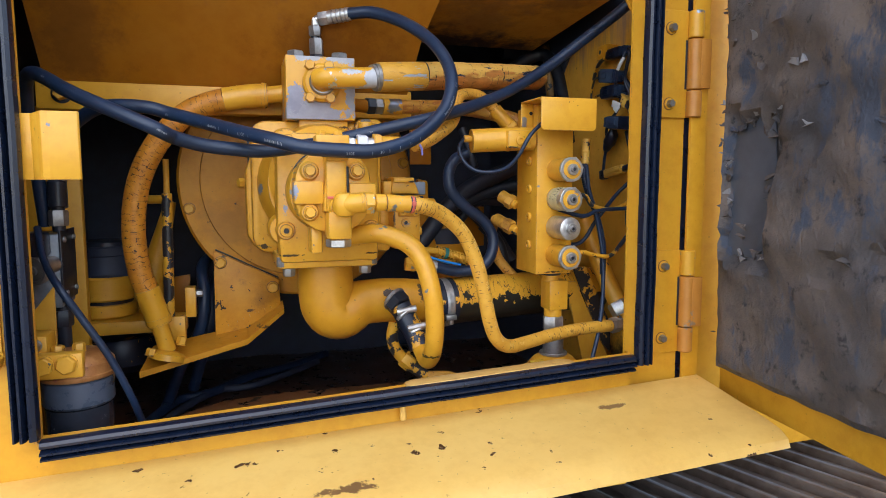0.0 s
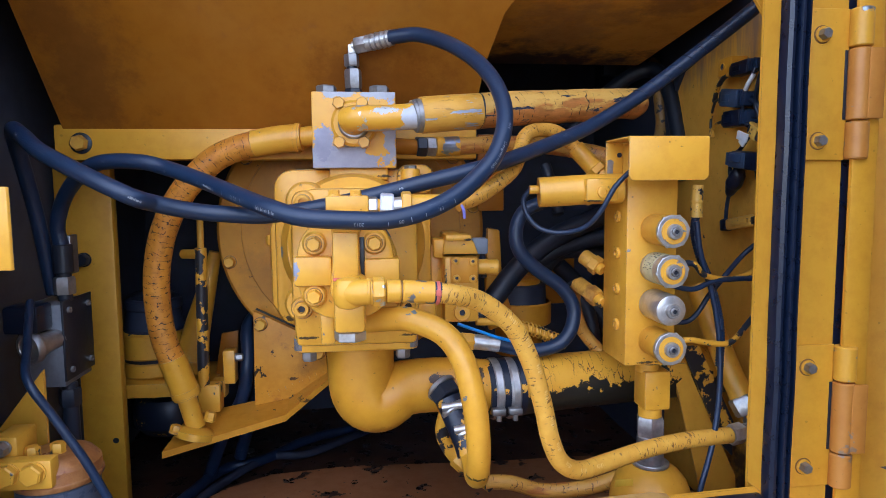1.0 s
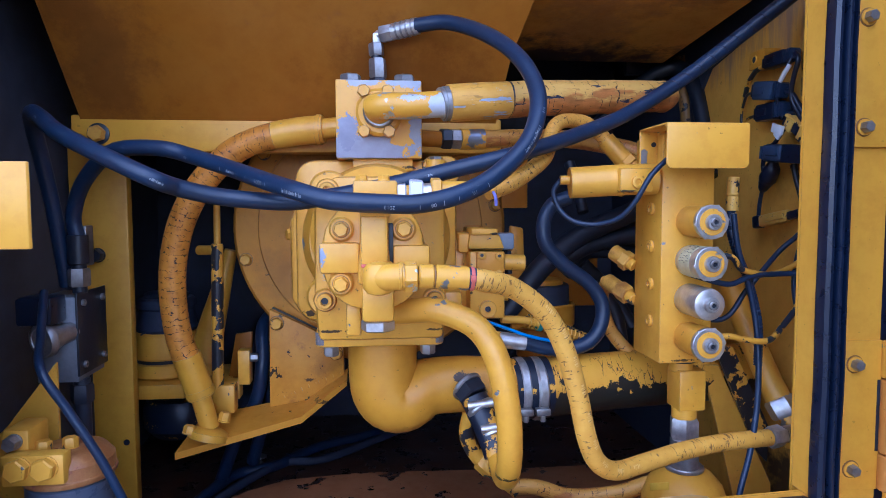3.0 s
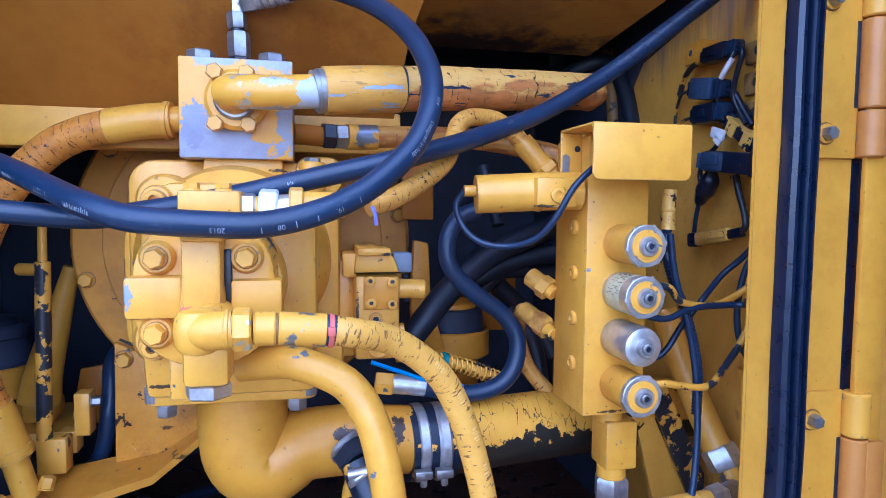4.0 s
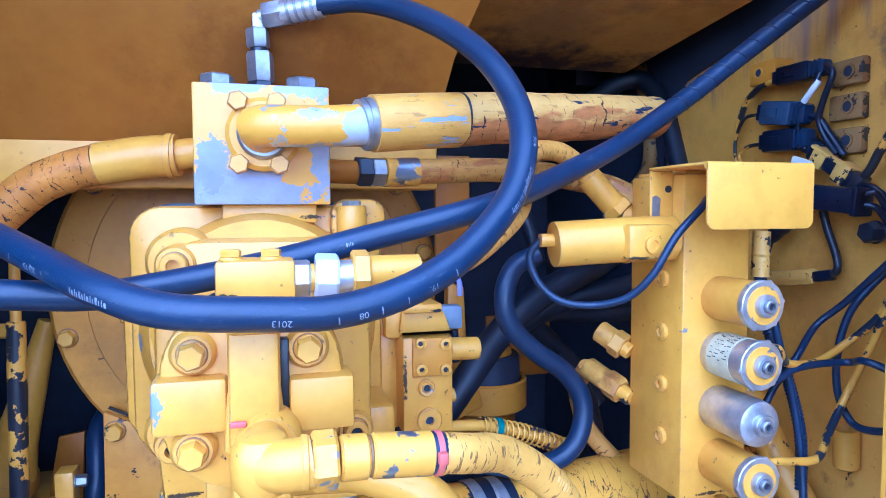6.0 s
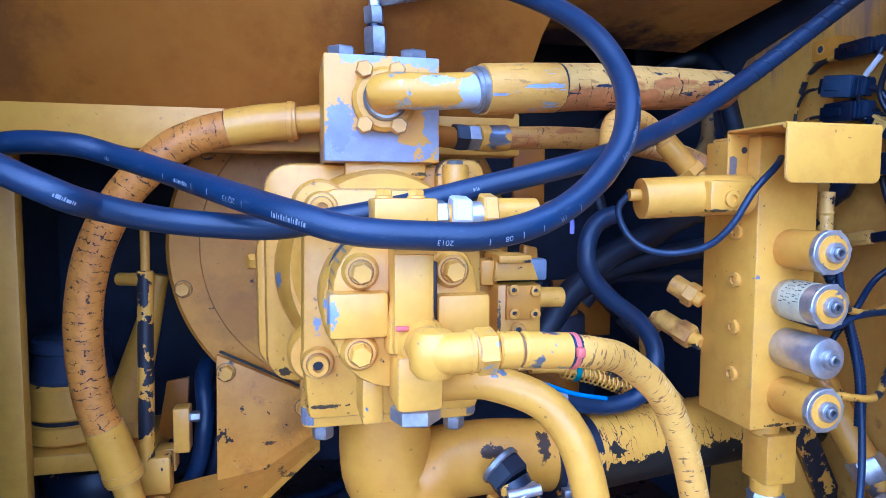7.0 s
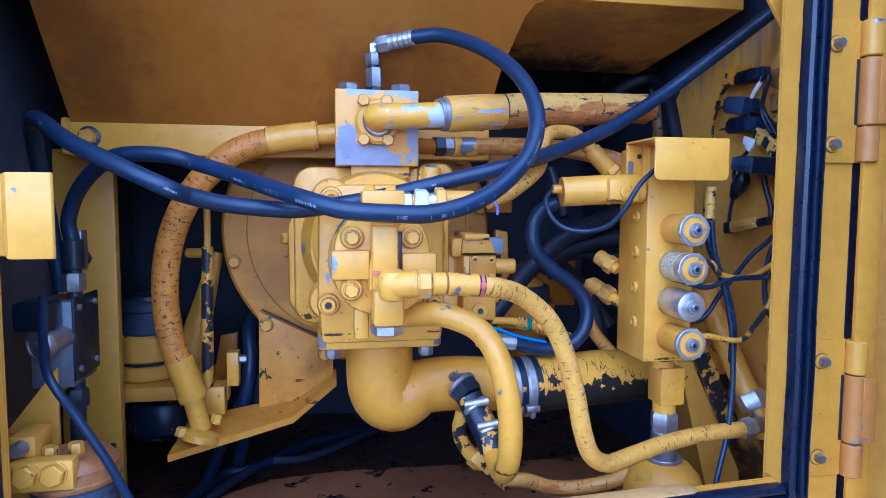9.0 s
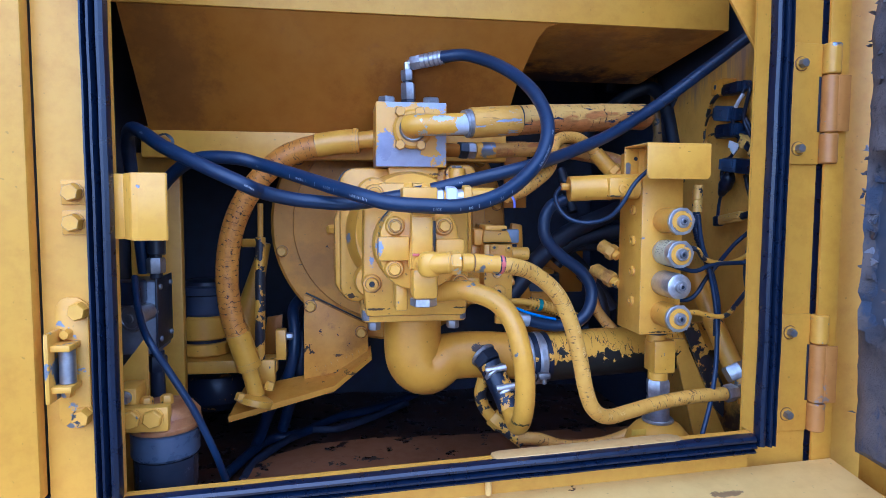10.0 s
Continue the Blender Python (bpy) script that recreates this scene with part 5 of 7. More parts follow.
# ---- left side: bracket, struts, filter, valve ----
gus = root("pump_bracket", (-0.2, 0.45, 1.18), "oily yellow steel support bracket under the pump", "bracket")
part("web", prism([(-0.225, 1.403), (-0.09, 1.335), (-0.088, 1.262), (-0.16, 1.205), (-0.228, 1.176)], (0, 0.500, 0), X, Z, 0.012, 0.002), PAINT_OILY, gus)
# Dark strip added for the shaded gap between bell and web.
part("dark_gap_strip", prism([(-0.223, 1.4025), (-0.221, 1.4050), (-0.19, 1.3895), (-0.15, 1.3685), (-0.09, 1.338), (-0.09, 1.3345)], (0, 0.5035, 0), X, Z, -0.004), GAP_BLACK, gus)
fa, fb, fc = Vector((-0.365, 0.372, 1.182)), Vector((-0.161, 0.420, 1.221)), Vector((-0.083, 0.455, 1.276))
bm = bmesh.new()
fr_ = [fa, fb, fc]
bk_ = [fa + Vector((0.01, 0.135, 0.018)), fb + Vector((0.0, 0.09, 0.012)), fc + Vector((0.0, 0.05, 0.008))]
dn = Vector((0, 0, -0.012))
tv = [bm.verts.new(p) for p in fr_ + bk_]
bv = [bm.verts.new(p + dn) for p in fr_ + bk_]
for i in range(2):
    bm.faces.new((tv[i], tv[i + 1], tv[i + 4], tv[i + 3]))
    bm.faces.new((bv[i + 1], bv[i], bv[i + 3], bv[i + 4]))
    bm.faces.new((tv[i + 1], tv[i], bv[i], bv[i + 1]))
    bm.faces.new((tv[i + 3], tv[i + 4], bv[i + 4], bv[i + 3]))
bm.faces.new((tv[0], tv[3], bv[3], bv[0]))
bm.faces.new((tv[5], tv[2], bv[2], bv[5]))
part("shelf", bm, PAINT_OILY, gus, smooth=False)
for p in ((-0.212, 0.488, 1.377), (-0.104, 0.488, 1.318)):
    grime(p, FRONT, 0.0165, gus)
    part("bolt", hexbolt(p, FRONT, 0.020, 0.010), PAINT_SCUFF, gus)
ft = root("flange_fitting", (-0.32, 0.41, 1.2), "yellow two-bolt hose flange on the bracket", "fitting")
part("plate", lathe((-0.318, 0.400, 1.194), (0.25, 0.2, 1), [(0, 0.034), (0.012, 0.034), (0.016, 0.028), (0.02, 0.018)], 28), PAINT_CLEAN, ft)
part("bolt", hexbolt((-0.346, 0.385, 1.210), (0.25, 0.1, 1), 0.017, 0.012), PAINT_CLEAN, ft)
part("bolt", hexbolt((-0.291, 0.400, 1.224), (0.25, 0.1, 1), 0.017, 0.014), PAINT_SCUFF, ft)

part("post_hole", lathe((-0.490, 0.4998, 1.158), FRONT, [(0, 0.0055), (0.0006, 0.0055)], 16), OILY, bpy.data.objects["post"])
bolt_p = part("post_bolt", hexbolt((-0.528, 0.50, 1.506), FRONT, 0.022, 0.014), OILY)
tagged(bolt_p, "dark greasy hexagon bolt in the square post", "bolt")
bolt_b = part("beam_bolt", hexbolt((-0.472, 0.385, 1.711), FRONT, 0.023, 0.014), PAINT_RUST)
part("washer", lathe((-0.472, 0.385, 1.711), FRONT, [(0, 0.0175), (0.002, 0.0175), (0.0026, 0.0165)], 24), OILY, bolt_b)
tagged(bolt_b, "large painted hexagon bolt through the cross beam", "bolt")
# thin strut with peeled paint
st = root("strut", (-0.317, 0.470, 1.253), "thin steel strut with peeling yellow paint", "strut")
part("upper_rod", rod((-0.310, 0.470, 1.597), (-0.311, 0.470, 1.521), 0.006), PAINT, st)
part("body", rod((-0.311, 0.470, 1.527), (-0.316, 0.470, 1.265), 0.0105), PAINT_PEEL, st)
part("foot", box(Vector((-0.305, 0.470, 1.240)) - Vector((0.02, 0.01, 0.022)), Vector((-0.305, 0.470, 1.240)) + Vector((0.02, 0.02, 0.03)), 0.003), PAINT_SCUFF, st)
part("side_port", rod((-0.349, 0.490, 1.514), (-0.314, 0.470, 1.515), 0.009), PAINT_SCUFF, st)
clip = root("hose_clip_block", (-0.278, 0.500, 1.256), "small yellow clamp block with a steel bolt", "clamp")
part("block", box(Vector((-0.287, 0.500, 1.259)), Vector((-0.265, 0.500, 1.324)) + Vector((0, 0.03, 0)), 0.002), PAINT_CLEAN, clip)
part("step", box(Vector((-0.312, 0.505, 1.231)), Vector((-0.285, 0.505, 1.265)) + Vector((0, 0.03, 0)), 0.002), PAINT, clip)
part("bolt", hexbolt((-0.265, 0.510, 1.309), X, 0.014, 0.012), STEEL_DULL, clip)
# yellow drum behind the hose
dr = root("drum", (-0.468, 0.660, 1.209), "yellow ribbed drum with a dark neck behind the post", "motor")
dc = Vector((-0.467, 0.660, 1.301))
part("lower", lathe((dc.x, 0.66, dc.z - 0.055), Z, [(0, 0.06), (0.004, 0.064), (0.028, 0.064), (0.03, 0.058)], 36), PAINT_SCUFF, dr)
part("groove", lathe((dc.x, 0.66, dc.z - 0.026), Z, [(0, 0.056), (0.01, 0.056)], 36), OILY, dr)
part("upper", lathe((dc.x, 0.66, dc.z - 0.017), Z, [(0, 0.06), (0.004, 0.064), (0.05, 0.064), (0.056, 0.058)], 36), PAINT_SCUFF, dr)
part("neck", lathe((dc.x + 0.005, 0.66, dc.z + 0.038), Z, [(0, 0.060), (0.006, 0.061), (0.012, 0.058), (0.045, 0.053), (0.048, 0.057), (0.064, 0.056), (0.068, 0.052)], 32), DARK, dr)
part("lid", lathe((dc.x + 0.005, 0.66, dc.z + 0.106), Z, [(0, 0.044), (0.008, 0.043), (0.011, 0.038)], 32), OILY, dr)
part("shelf", box((-0.54, 0.575, dc.z - 0.087), (-0.325, 0.74, dc.z - 0.058), 0.003), PAINT, dr)
pv = root("lower_drum", (-0.453, 0.660, 1.154), "round dark housing with last yellow paint under the shelf", "housing")
part("body", lathe((dc.x + 0.02, 0.70, dc.z - 0.194), Z, [(0, 0.06), (0.02, 0.078), (0.06, 0.08), (0.08, 0.07)], 36), PAINT_FLECK, pv)
arm = root("cast_lever", (-0.369, 0.600, 1.339), "tapering yellow cast arm behind the strut", "arm")
part("base", box((-0.392, 0.585, 1.255), (-0.345, 0.640, 1.288), 0.005), PAINT, arm)
part("side_plate", prism([(-0.335, 1.235), (-0.290, 1.235), (-0.284, 1.335), (-0.318, 1.330)], (0, 0.640, 0), X, Z, 0.008, 0.001), PAINT_BROWN, arm)
part("arm", tube([(-0.316, 0.600, 1.507), (-0.340, 0.600, 1.417), (-0.361, 0.600, 1.339), (-0.370, 0.600, 1.287)], 0.02, 18, radius=lambda s, L: 0.012 + 0.02 * s / L), PAINT, arm)
# black hoses low behind the bracket
for pts, r, lab in (
    ([(-0.223, 0.680, 1.384), (-0.255, 0.600, 1.356), (-0.250, 0.550, 1.294), (-0.263, 0.550, 1.217), (-0.305, 0.560, 1.138), (-0.347, 0.580, 1.028)], 0.013, "black printed hose dropping behind the bracket"),
    ([(-0.214, 0.700, 1.346), (-0.237, 0.620, 1.292), (-0.239, 0.600, 1.243), (-0.258, 0.600, 1.163), (-0.287, 0.620, 1.063)], 0.013, "second black hose behind the bracket"),
    ([(0.063, 0.917, 1.042), (-0.050, 0.810, 1.042), (-0.156, 0.751, 1.042), (-0.249, 0.642, 1.042), (-0.324, 0.602, 1.042), (-0.382, 0.429, 1.042)], 0.011, "black cable lying on the compartment floor"),
    ([(0.030, 0.841, 1.041), (-0.141, 0.676, 1.041), (-0.237, 0.658, 1.041), (-0.325, 0.505, 1.041), (-0.344, 0.399, 1.041)], 0.009, "thin black cable lying on the compartment floor"),
):
    h_ = part("black_hose", tube(pts, r, 14), RUBBER if r > 0.01 else DARK)
    tagged(h_, lab, "hose", "black hoses by the floor")
wsh = part("washer", lathe((-0.289, 0.717, 1.034), Z, [(0, 0.014), (0.003, 0.014)], 20), STEEL_DULL)
tagged(wsh, "lost steel washer lying on the oily floor", "washer")

# angled sheet bracket (tab) by the opening
tab = root("angle_bracket", (-0.40, -0.03, 1.55), "bent yellow sheet bracket with a worn corner", "bracket")
fpro = [(-0.445, -0.020), (-0.418, -0.020), (-0.405, -0.046), (-0.398, -0.0575), (-0.390, -0.060), (-0.357, -0.060), (-0.355, -0.057), (-0.389, -0.0565), (-0.395, -0.054), (-0.402, -0.043), (-0.415, -0.0165), (-0.445, -0.0165)]
part("face", prism(fpro, (0, 0, 1.552), X, Y, 0.084, 0.001), PAINT_CLEAN, tab)
part("side", box((-0.4455, -0.016, 1.553), (-0.4415, 0.09, 1.635), 0.001), PAINT, tab)
# valve with steel body
val = root("drain_valve", (-0.48, 0.30, 1.33), "dark grey block valve with a milled steel body", "valve")
part("body", box((-0.520, 0.262, 1.336), (-0.4622, 0.352, 1.462), 0.002), ALU, val)
part("end_plate", box((-0.462, 0.258, 1.345), (-0.4585, 0.356, 1.468), 0.001), OILY, val)
for y_, z_ in ((0.275, 1.36), (0.34, 1.36), (0.275, 1.452), (0.34, 1.452)):
    part("plate_screw", socket_screw((-0.4585, y_, z_), X, 0.005, 0.004), STEEL_DULL, val)
KNOB = Vector((-0.45, -0.89, -0.12))
part("knob_neck", lathe((-0.470, 0.268, 1.412), KNOB, [(0, 0.0135), (0.022, 0.0150), (0.036, 0.0195), (0.040, 0.0205)], 28), STEEL_DULL, val)
part("knob", lathe(Vector((-0.470, 0.268, 1.412)) + KNOB.normalized() * 0.040, KNOB, [(0, 0.0225), (0.002, 0.0245), (0.009, 0.0245), (0.012, 0.0225), (0.012, 0.0185), (0.0105, 0.0175), (0.0105, 0.008), (0.014, 0.0075), (0.015, 0.005)], 32), STEEL_DULL, val)
part("head", box((-0.522, 0.215, 1.428), (-0.474, 0.262, 1.468), 0.005), PLASTIC, val)
part("upper_pipe", rod((-0.466, 0.285, 1.465), (-0.466, 0.285, 1.552), 0.0105), OILY, val)
part("upper_nut", nut((-0.466, 0.285, 1.475), (-0.466, 0.285, 1.502), 0.027), STEEL_DULL, val)
part("hose_ferrule", rod((-0.466, 0.285, 1.508), (-0.466, 0.285, 1.552), 0.0145), OILY, val)
part("lower_pipe", rod((-0.468, 0.285, 1.20), (-0.468, 0.285, 1.337), 0.0115), OILY, val)
part("lower_nut", nut((-0.468, 0.285, 1.300), (-0.468, 0.285, 1.328), 0.028), OILY, val)
part("second_pipe", rod((-0.485, 0.335, 1.20), (-0.485, 0.335, 1.337), 0.0105), OILY, val)
part("lever", box((-0.462, 0.29, 1.505), (-0.456, 0.315, 1.565), 0.002), STEEL_DULL, val)
vw = part("valve_cable", tube([(-0.479, 0.210, 1.477), (-0.472, 0.190, 1.457), (-0.456, 0.150, 1.426), (-0.425, 0.085, 1.399), (-0.396, 0.085, 1.348), (-0.363, 0.090, 1.285), (-0.338, 0.100, 1.218), (-0.326, 0.120, 1.164)], 0.0055, 12), RUBBER)
tagged(vw, "black cable hanging from the valve to the floor", "cable")
# filter
fil = root("fuel_filter", (-0.42, 0.1, 1.1), "filter with yellow head and black canister", "filter")
BAND = plain("grey_blue_band", (0.085, 0.105, 0.15), 0.3, vary=0.4, scale=40.0, relief=0.15)
fcx, fcy = -0.415, 0.125
part("canister", lathe((fcx, fcy, 1.11), Z, [(0, 0.036), (0.006, 0.044), (0.02, 0.046), (0.10, 0.047)], 40), CANISTER, fil)
part("band", lathe((fcx, fcy, 1.212), Z, [(0, 0.047), (0.004, 0.050), (0.038, 0.050), (0.042, 0.046)], 40), BAND, fil)
part("head", lathe((fcx, fcy, 1.255), Z, [(0, 0.05), (0.004, 0.053), (0.022, 0.052), (0.034, 0.042), (0.038, 0.03)], 36), AGED_RED, fil, "grimy orange-brown filter head")
part("rim", lathe((fcx, fcy, 1.2545), Z, [(0, 0.0525), (0.003, 0.0545), (0.007, 0.0545), (0.009, 0.052)], 36), AGED_RED, fil)
part("front_bar", box((fcx - 0.05, 0.066, 1.265), (fcx + 0.020, 0.088, 1.302), 0.003), PAINT_SCUFF, fil)
for dx in (-0.03, 0.0):
    part("bar_bolt", hexbolt((fcx + dx, 0.066, 1.287), FRONT, 0.024, 0.01), PAINT_SCUFF, fil)
part("upper_lug", box((fcx - 0.06, 0.09, 1.29), (fcx - 0.03, 0.14, 1.325), 0.004), PAINT_SCUFF, fil)
for dx, dy in ((-0.02, 0.0), (0.006, 0.01)):
    part("head_bolt", hexbolt((fcx + dx, 0.105 + dy, 1.292), Z, 0.016, 0.012), PAINT_SCUFF, fil)
part("lug_bolt", hexbolt((fcx - 0.045, 0.088, 1.312), FRONT, 0.016, 0.012), STEEL_DULL, fil)
slab = root("slanted_plate", (-0.5, 0.15, 1.25), "yellow slanted steel plate behind the filter", "plate")
part("plate", prism([(-0.56, 1.1), (-0.455, 1.1), (-0.455, 1.385), (-0.52, 1.30), (-0.56, 1.26)], (0, 0.19, 0), X, Z, 0.006, 0.001), PAINT, slab)

# bolts and latch striker on the left surround
part_x = -0.484
for z in (1.612, 1.573):
    b_ = part("surround_bolt", hexbolt((part_x, -0.0033, z), FRONT, 0.021, 0.014), PAINT_CLEAN)
    tagged(b_, "yellow painted hexagon bolt in the surround", "bolt", "bolts of the surround")
    w_ = part("square_washer", box((part_x - 0.016, -0.003, z - 0.016), (part_x + 0.016, -0.0004, z + 0.016), 0.001), PAINT, b_)
lat = root("latch_striker", (-0.490, 0.0, 1.33), "worn yellow latch striker plate bolted on", "latch")
part("plate", prism(rounded(0.040, 0.175, 0.018), (-0.492, -0.0008, 1.388), X, Z, 0.004, 0.001), PAINT_CHIP, lat)
part("bridge", box((-0.511, -0.045, 1.345), (-0.505, -0.004, 1.435), 0.002), PAINT_CHIP, lat)
for z in (1.362, 1.415):
    part("rib", box((-0.506, -0.04, z - 0.004), (-0.482, -0.005, z + 0.004), 0.001), PAINT_CHIP, lat)
part("catch", rod((-0.493, -0.020, 1.366), (-0.493, -0.020, 1.411), 0.010), STEEL_DULL, lat)
for z in (1.458, 1.318):
    part("bolt", hexbolt((-0.481, -0.0045, z), FRONT, 0.021, 0.015), PAINT_SCUFF, lat)
for z in (1.428, 1.350):
    part("small_bolt", hexbolt((-0.498, -0.0045, z), FRONT, 0.012, 0.010), PAINT_CHIP, lat)

# weld bead on the shelf bracket, lumpy and glossy
WELD = [(-0.202, 0.494, 1.237), (-0.163, 0.494, 1.254), (-0.129, 0.494, 1.267), (-0.096, 0.494, 1.280)]
part("weld_bead", tube(WELD, 0.0055, 12, 0.002, radius=lambda s, L: 0.0052 + 0.0013 * math.sin(s * 900) + 0.0009 * math.sin(s * 391)), PAINT_CLEAN, gus)
# ---- fittings at the pump ----
ff = root("front_fitting", (0.0, -0.02, 1.5), "yellow elbow fitting with a bare hexagon nut", "fitting")
part("elbow", tube([(-0.022, 0.02, 1.512), (-0.0235, -0.014, 1.5145), (-0.0225, -0.034, 1.5165), (-0.011, -0.0445, 1.518), (0.003, -0.0452, 1.519)], 0.0143, 24, 0.003), PAINT_CLEAN, ff)
part("cast_corner", lathe((-0.0235, -0.0335, 1.4985), Z, [(0, 0.006), (0.002, 0.0125), (0.007, 0.0163), (0.018, 0.0175), (0.028, 0.0163), (0.033, 0.0125), (0.035, 0.006)], 32), PAINT_CLEAN, ff)
part("ring", rod((-0.003, -0.0452, 1.519), (0.001, -0.0452, 1.519), 0.0152), PAINT_CLEAN, ff)
part("groove", rod((0.001, -0.0452, 1.519), (0.0026, -0.0452, 1.519), 0.0136), PAINT_DARKLINE, ff)
part("nut", nut((0.0026, -0.0452, 1.519), (0.0165, -0.0448, 1.519), 0.0285), PAINT_HALF, ff, "hexagon nut half bare of its yellow paint")
part("collar", rod((0.0175, -0.0448, 1.519), (0.034, -0.0442, 1.5185), 0.0128), PAINT_CLEAN, ff)
part("collar_groove", rod((0.0335, -0.0442, 1.5185), (0.0355, -0.0441, 1.5185), 0.0118), PAINT_DARKLINE, ff)
part("ferrule", rod((0.0352, -0.0441, 1.5185), (0.0715, -0.0425, 1.5155), 0.0128, seg=30), PAINT_CHIP, ff)
part("tie", rod((0.0722, -0.0424, 1.5153), (0.0768, -0.0422, 1.515), 0.0131), RED_TIE, ff, "faded red cable tie")
part("tie_head", box((0.0718, -0.0585, 1.5135), (0.0775, -0.0535, 1.5205), 0.001), RED_TIE, ff)
part("dark_end", tube(FH[:3], 0.0122, 24, radius=lambda s, L: 0.0122 if s < 0.012 else 0.009), RUBBER, ff)
part("tie_on_elbow", box((-0.043, 0.0085, 1.5235), (-0.033, 0.0115, 1.5275), 0.001), RED_TIE, ff)

tee = root("tee_block", (-0.03, 0.075, 1.58), "yellow tee block with bare nuts and adapter", "fitting")
part("block", box(Vector((-0.053, 0.055, 1.596)), Vector((-0.000, 0.055, 1.623)) + Vector((0, 0.045, 0)), 0.003), PAINT_CLEAN, tee)
part("top_bolt", hexbolt(Vector((-0.043, 0.070, 1.6228)), Z, 0.0125, 0.005), PAINT_BARE, tee)
part("top_bolt", hexbolt(Vector((-0.016, 0.070, 1.6228)), Z, 0.0125, 0.005), PAINT_CHIP, tee)
part("nut", nut((-0.003, 0.075, 1.608), (0.011, 0.075, 1.608), 0.024), STEEL, tee)
part("nut_collar", rod((0.010, 0.075, 1.608), (0.0145, 0.075, 1.608), 0.0105), PAINT_CLEAN, tee)
part("wide_nut", nut((0.014, 0.075, 1.609), (0.031, 0.075, 1.608), 0.031), STEEL_WORN, tee)
part("adapter", tube([(0.030, 0.075, 1.608), (0.042, 0.075, 1.609)], 0.012, 20), STEEL, tee)
part("yellow_nut", nut((0.041, 0.075, 1.610), (0.054, 0.075, 1.610), 0.032), PAINT_CLEAN, tee)
part("stem", tube([(0.053, 0.075, 1.611), (0.092, 0.078, 1.611)], 0.0125, 20), PAINT_CLEAN, tee)

tf = root("top_fitting", (-0.022, 0.272, 1.776), "zinc-plated elbow fitting on the port block", "fitting")
TFX = Vector((-0.021, 0.285, 1.805))
part("base_nut", nut((TFX.x, 0.285, 1.770), (TFX.x, 0.285, 1.7875), 0.024), OILY, tf)
part("lower_nut", nut((TFX.x, 0.285, 1.787), (-0.022, 0.285, 1.817), 0.0235), STEEL_DULL, tf)
part("neck", rod((-0.023, 0.285, 1.817), (-0.023, 0.285, 1.822), 0.0085), OILY, tf)
part("upper_nut", nut((-0.023, 0.285, 1.821), (-0.024, 0.285, 1.840), 0.0205), STEEL_DULL, tf)
part("elbow_body", box(Vector((-0.029, 0.277, 1.836)), Vector((-0.017, 0.277, 1.855)) + Vector((0, 0.016, 0)), 0.003), STEEL, tf)
part("elbow_arm", rod((-0.022, 0.284, 1.851), (-0.010, 0.280, 1.854), 0.0078), STEEL, tf)
part("swivel_nut", nut((-0.017, 0.281, 1.852), (0.002, 0.275, 1.855), 0.0235), STEEL_DULL, tf)
part("ferrule", tube([(0.001, 0.275, 1.855), (0.039, 0.256, 1.860)], 0.0122, 22), STEEL, tf)
for k in range(4):
    t0 = 0.18 + 0.2 * k
    a_, b_ = Vector((0.001, 0.275, 1.855)), Vector((0.039, 0.256, 1.860))
    part("crimp_ring", rod(a_.lerp(b_, t0), a_.lerp(b_, t0 + 0.07), 0.0131), STEEL_DULL, tf)

# lower pressure pipe
lp = root("lower_pipe", (0.1, 0.3, 1.69), "thin rusty yellow pipe beside the port block", "pipe")
part("stub", tube([(0.04, 0.30, 1.70), (0.081, 0.315, 1.699)], 0.013, 20), PAINT_BROWN, lp)
part("black_nut", nut((0.077, 0.312, 1.700), (0.094, 0.315, 1.700), 0.03), OILY, lp)
part("nut", nut((0.094, 0.315, 1.700), (0.110, 0.317, 1.700), 0.029), STEEL_DULL, lp)
part("ferrule", tube([(0.109, 0.317, 1.700), (0.124, 0.320, 1.700), (0.149, 0.322, 1.701)], 0.0165, 22), PAINT_CHIP, lp)
part("hose", tube([(0.148, 0.322, 1.701), (0.231, 0.335, 1.705), (0.302, 0.340, 1.703), (0.359, 0.335, 1.694), (0.397, 0.320, 1.684), (0.427, 0.290, 1.662)], 0.0145, 22), CRACKED_THIN, lp)

# bent pipe from the tee to the manifold
bp = root("looped_pipe", (0.241, 0.240, 1.722), "bent yellow hose arching to the manifold", "pipe")
part("pipe", tube([(0.116, 0.100, 1.610), (0.150, 0.112, 1.622), (0.200, 0.145, 1.655), (0.222, 0.190, 1.685), (0.232, 0.205, 1.706), (0.246, 0.215, 1.716), (0.262, 0.225, 1.719), (0.286, 0.235, 1.718), (0.307, 0.240, 1.707), (0.328, 0.240, 1.687), (0.340, 0.237, 1.672)], 0.0108, 20), CRACKED_FINE, bp)
part("ferrule", tube([(0.322, 0.240, 1.693), (0.350, 0.234, 1.661)], 0.0140, 22), PAINT_CLEAN, bp)
part("nut", nut((0.349, 0.234, 1.662), (0.357, 0.231, 1.653), 0.031), PAINT_CHIP, bp)
part("elbow", tube([(0.359, 0.232, 1.652), (0.375, 0.225, 1.645), (0.394, 0.215, 1.646)], 0.014, 18), PAINT, bp)

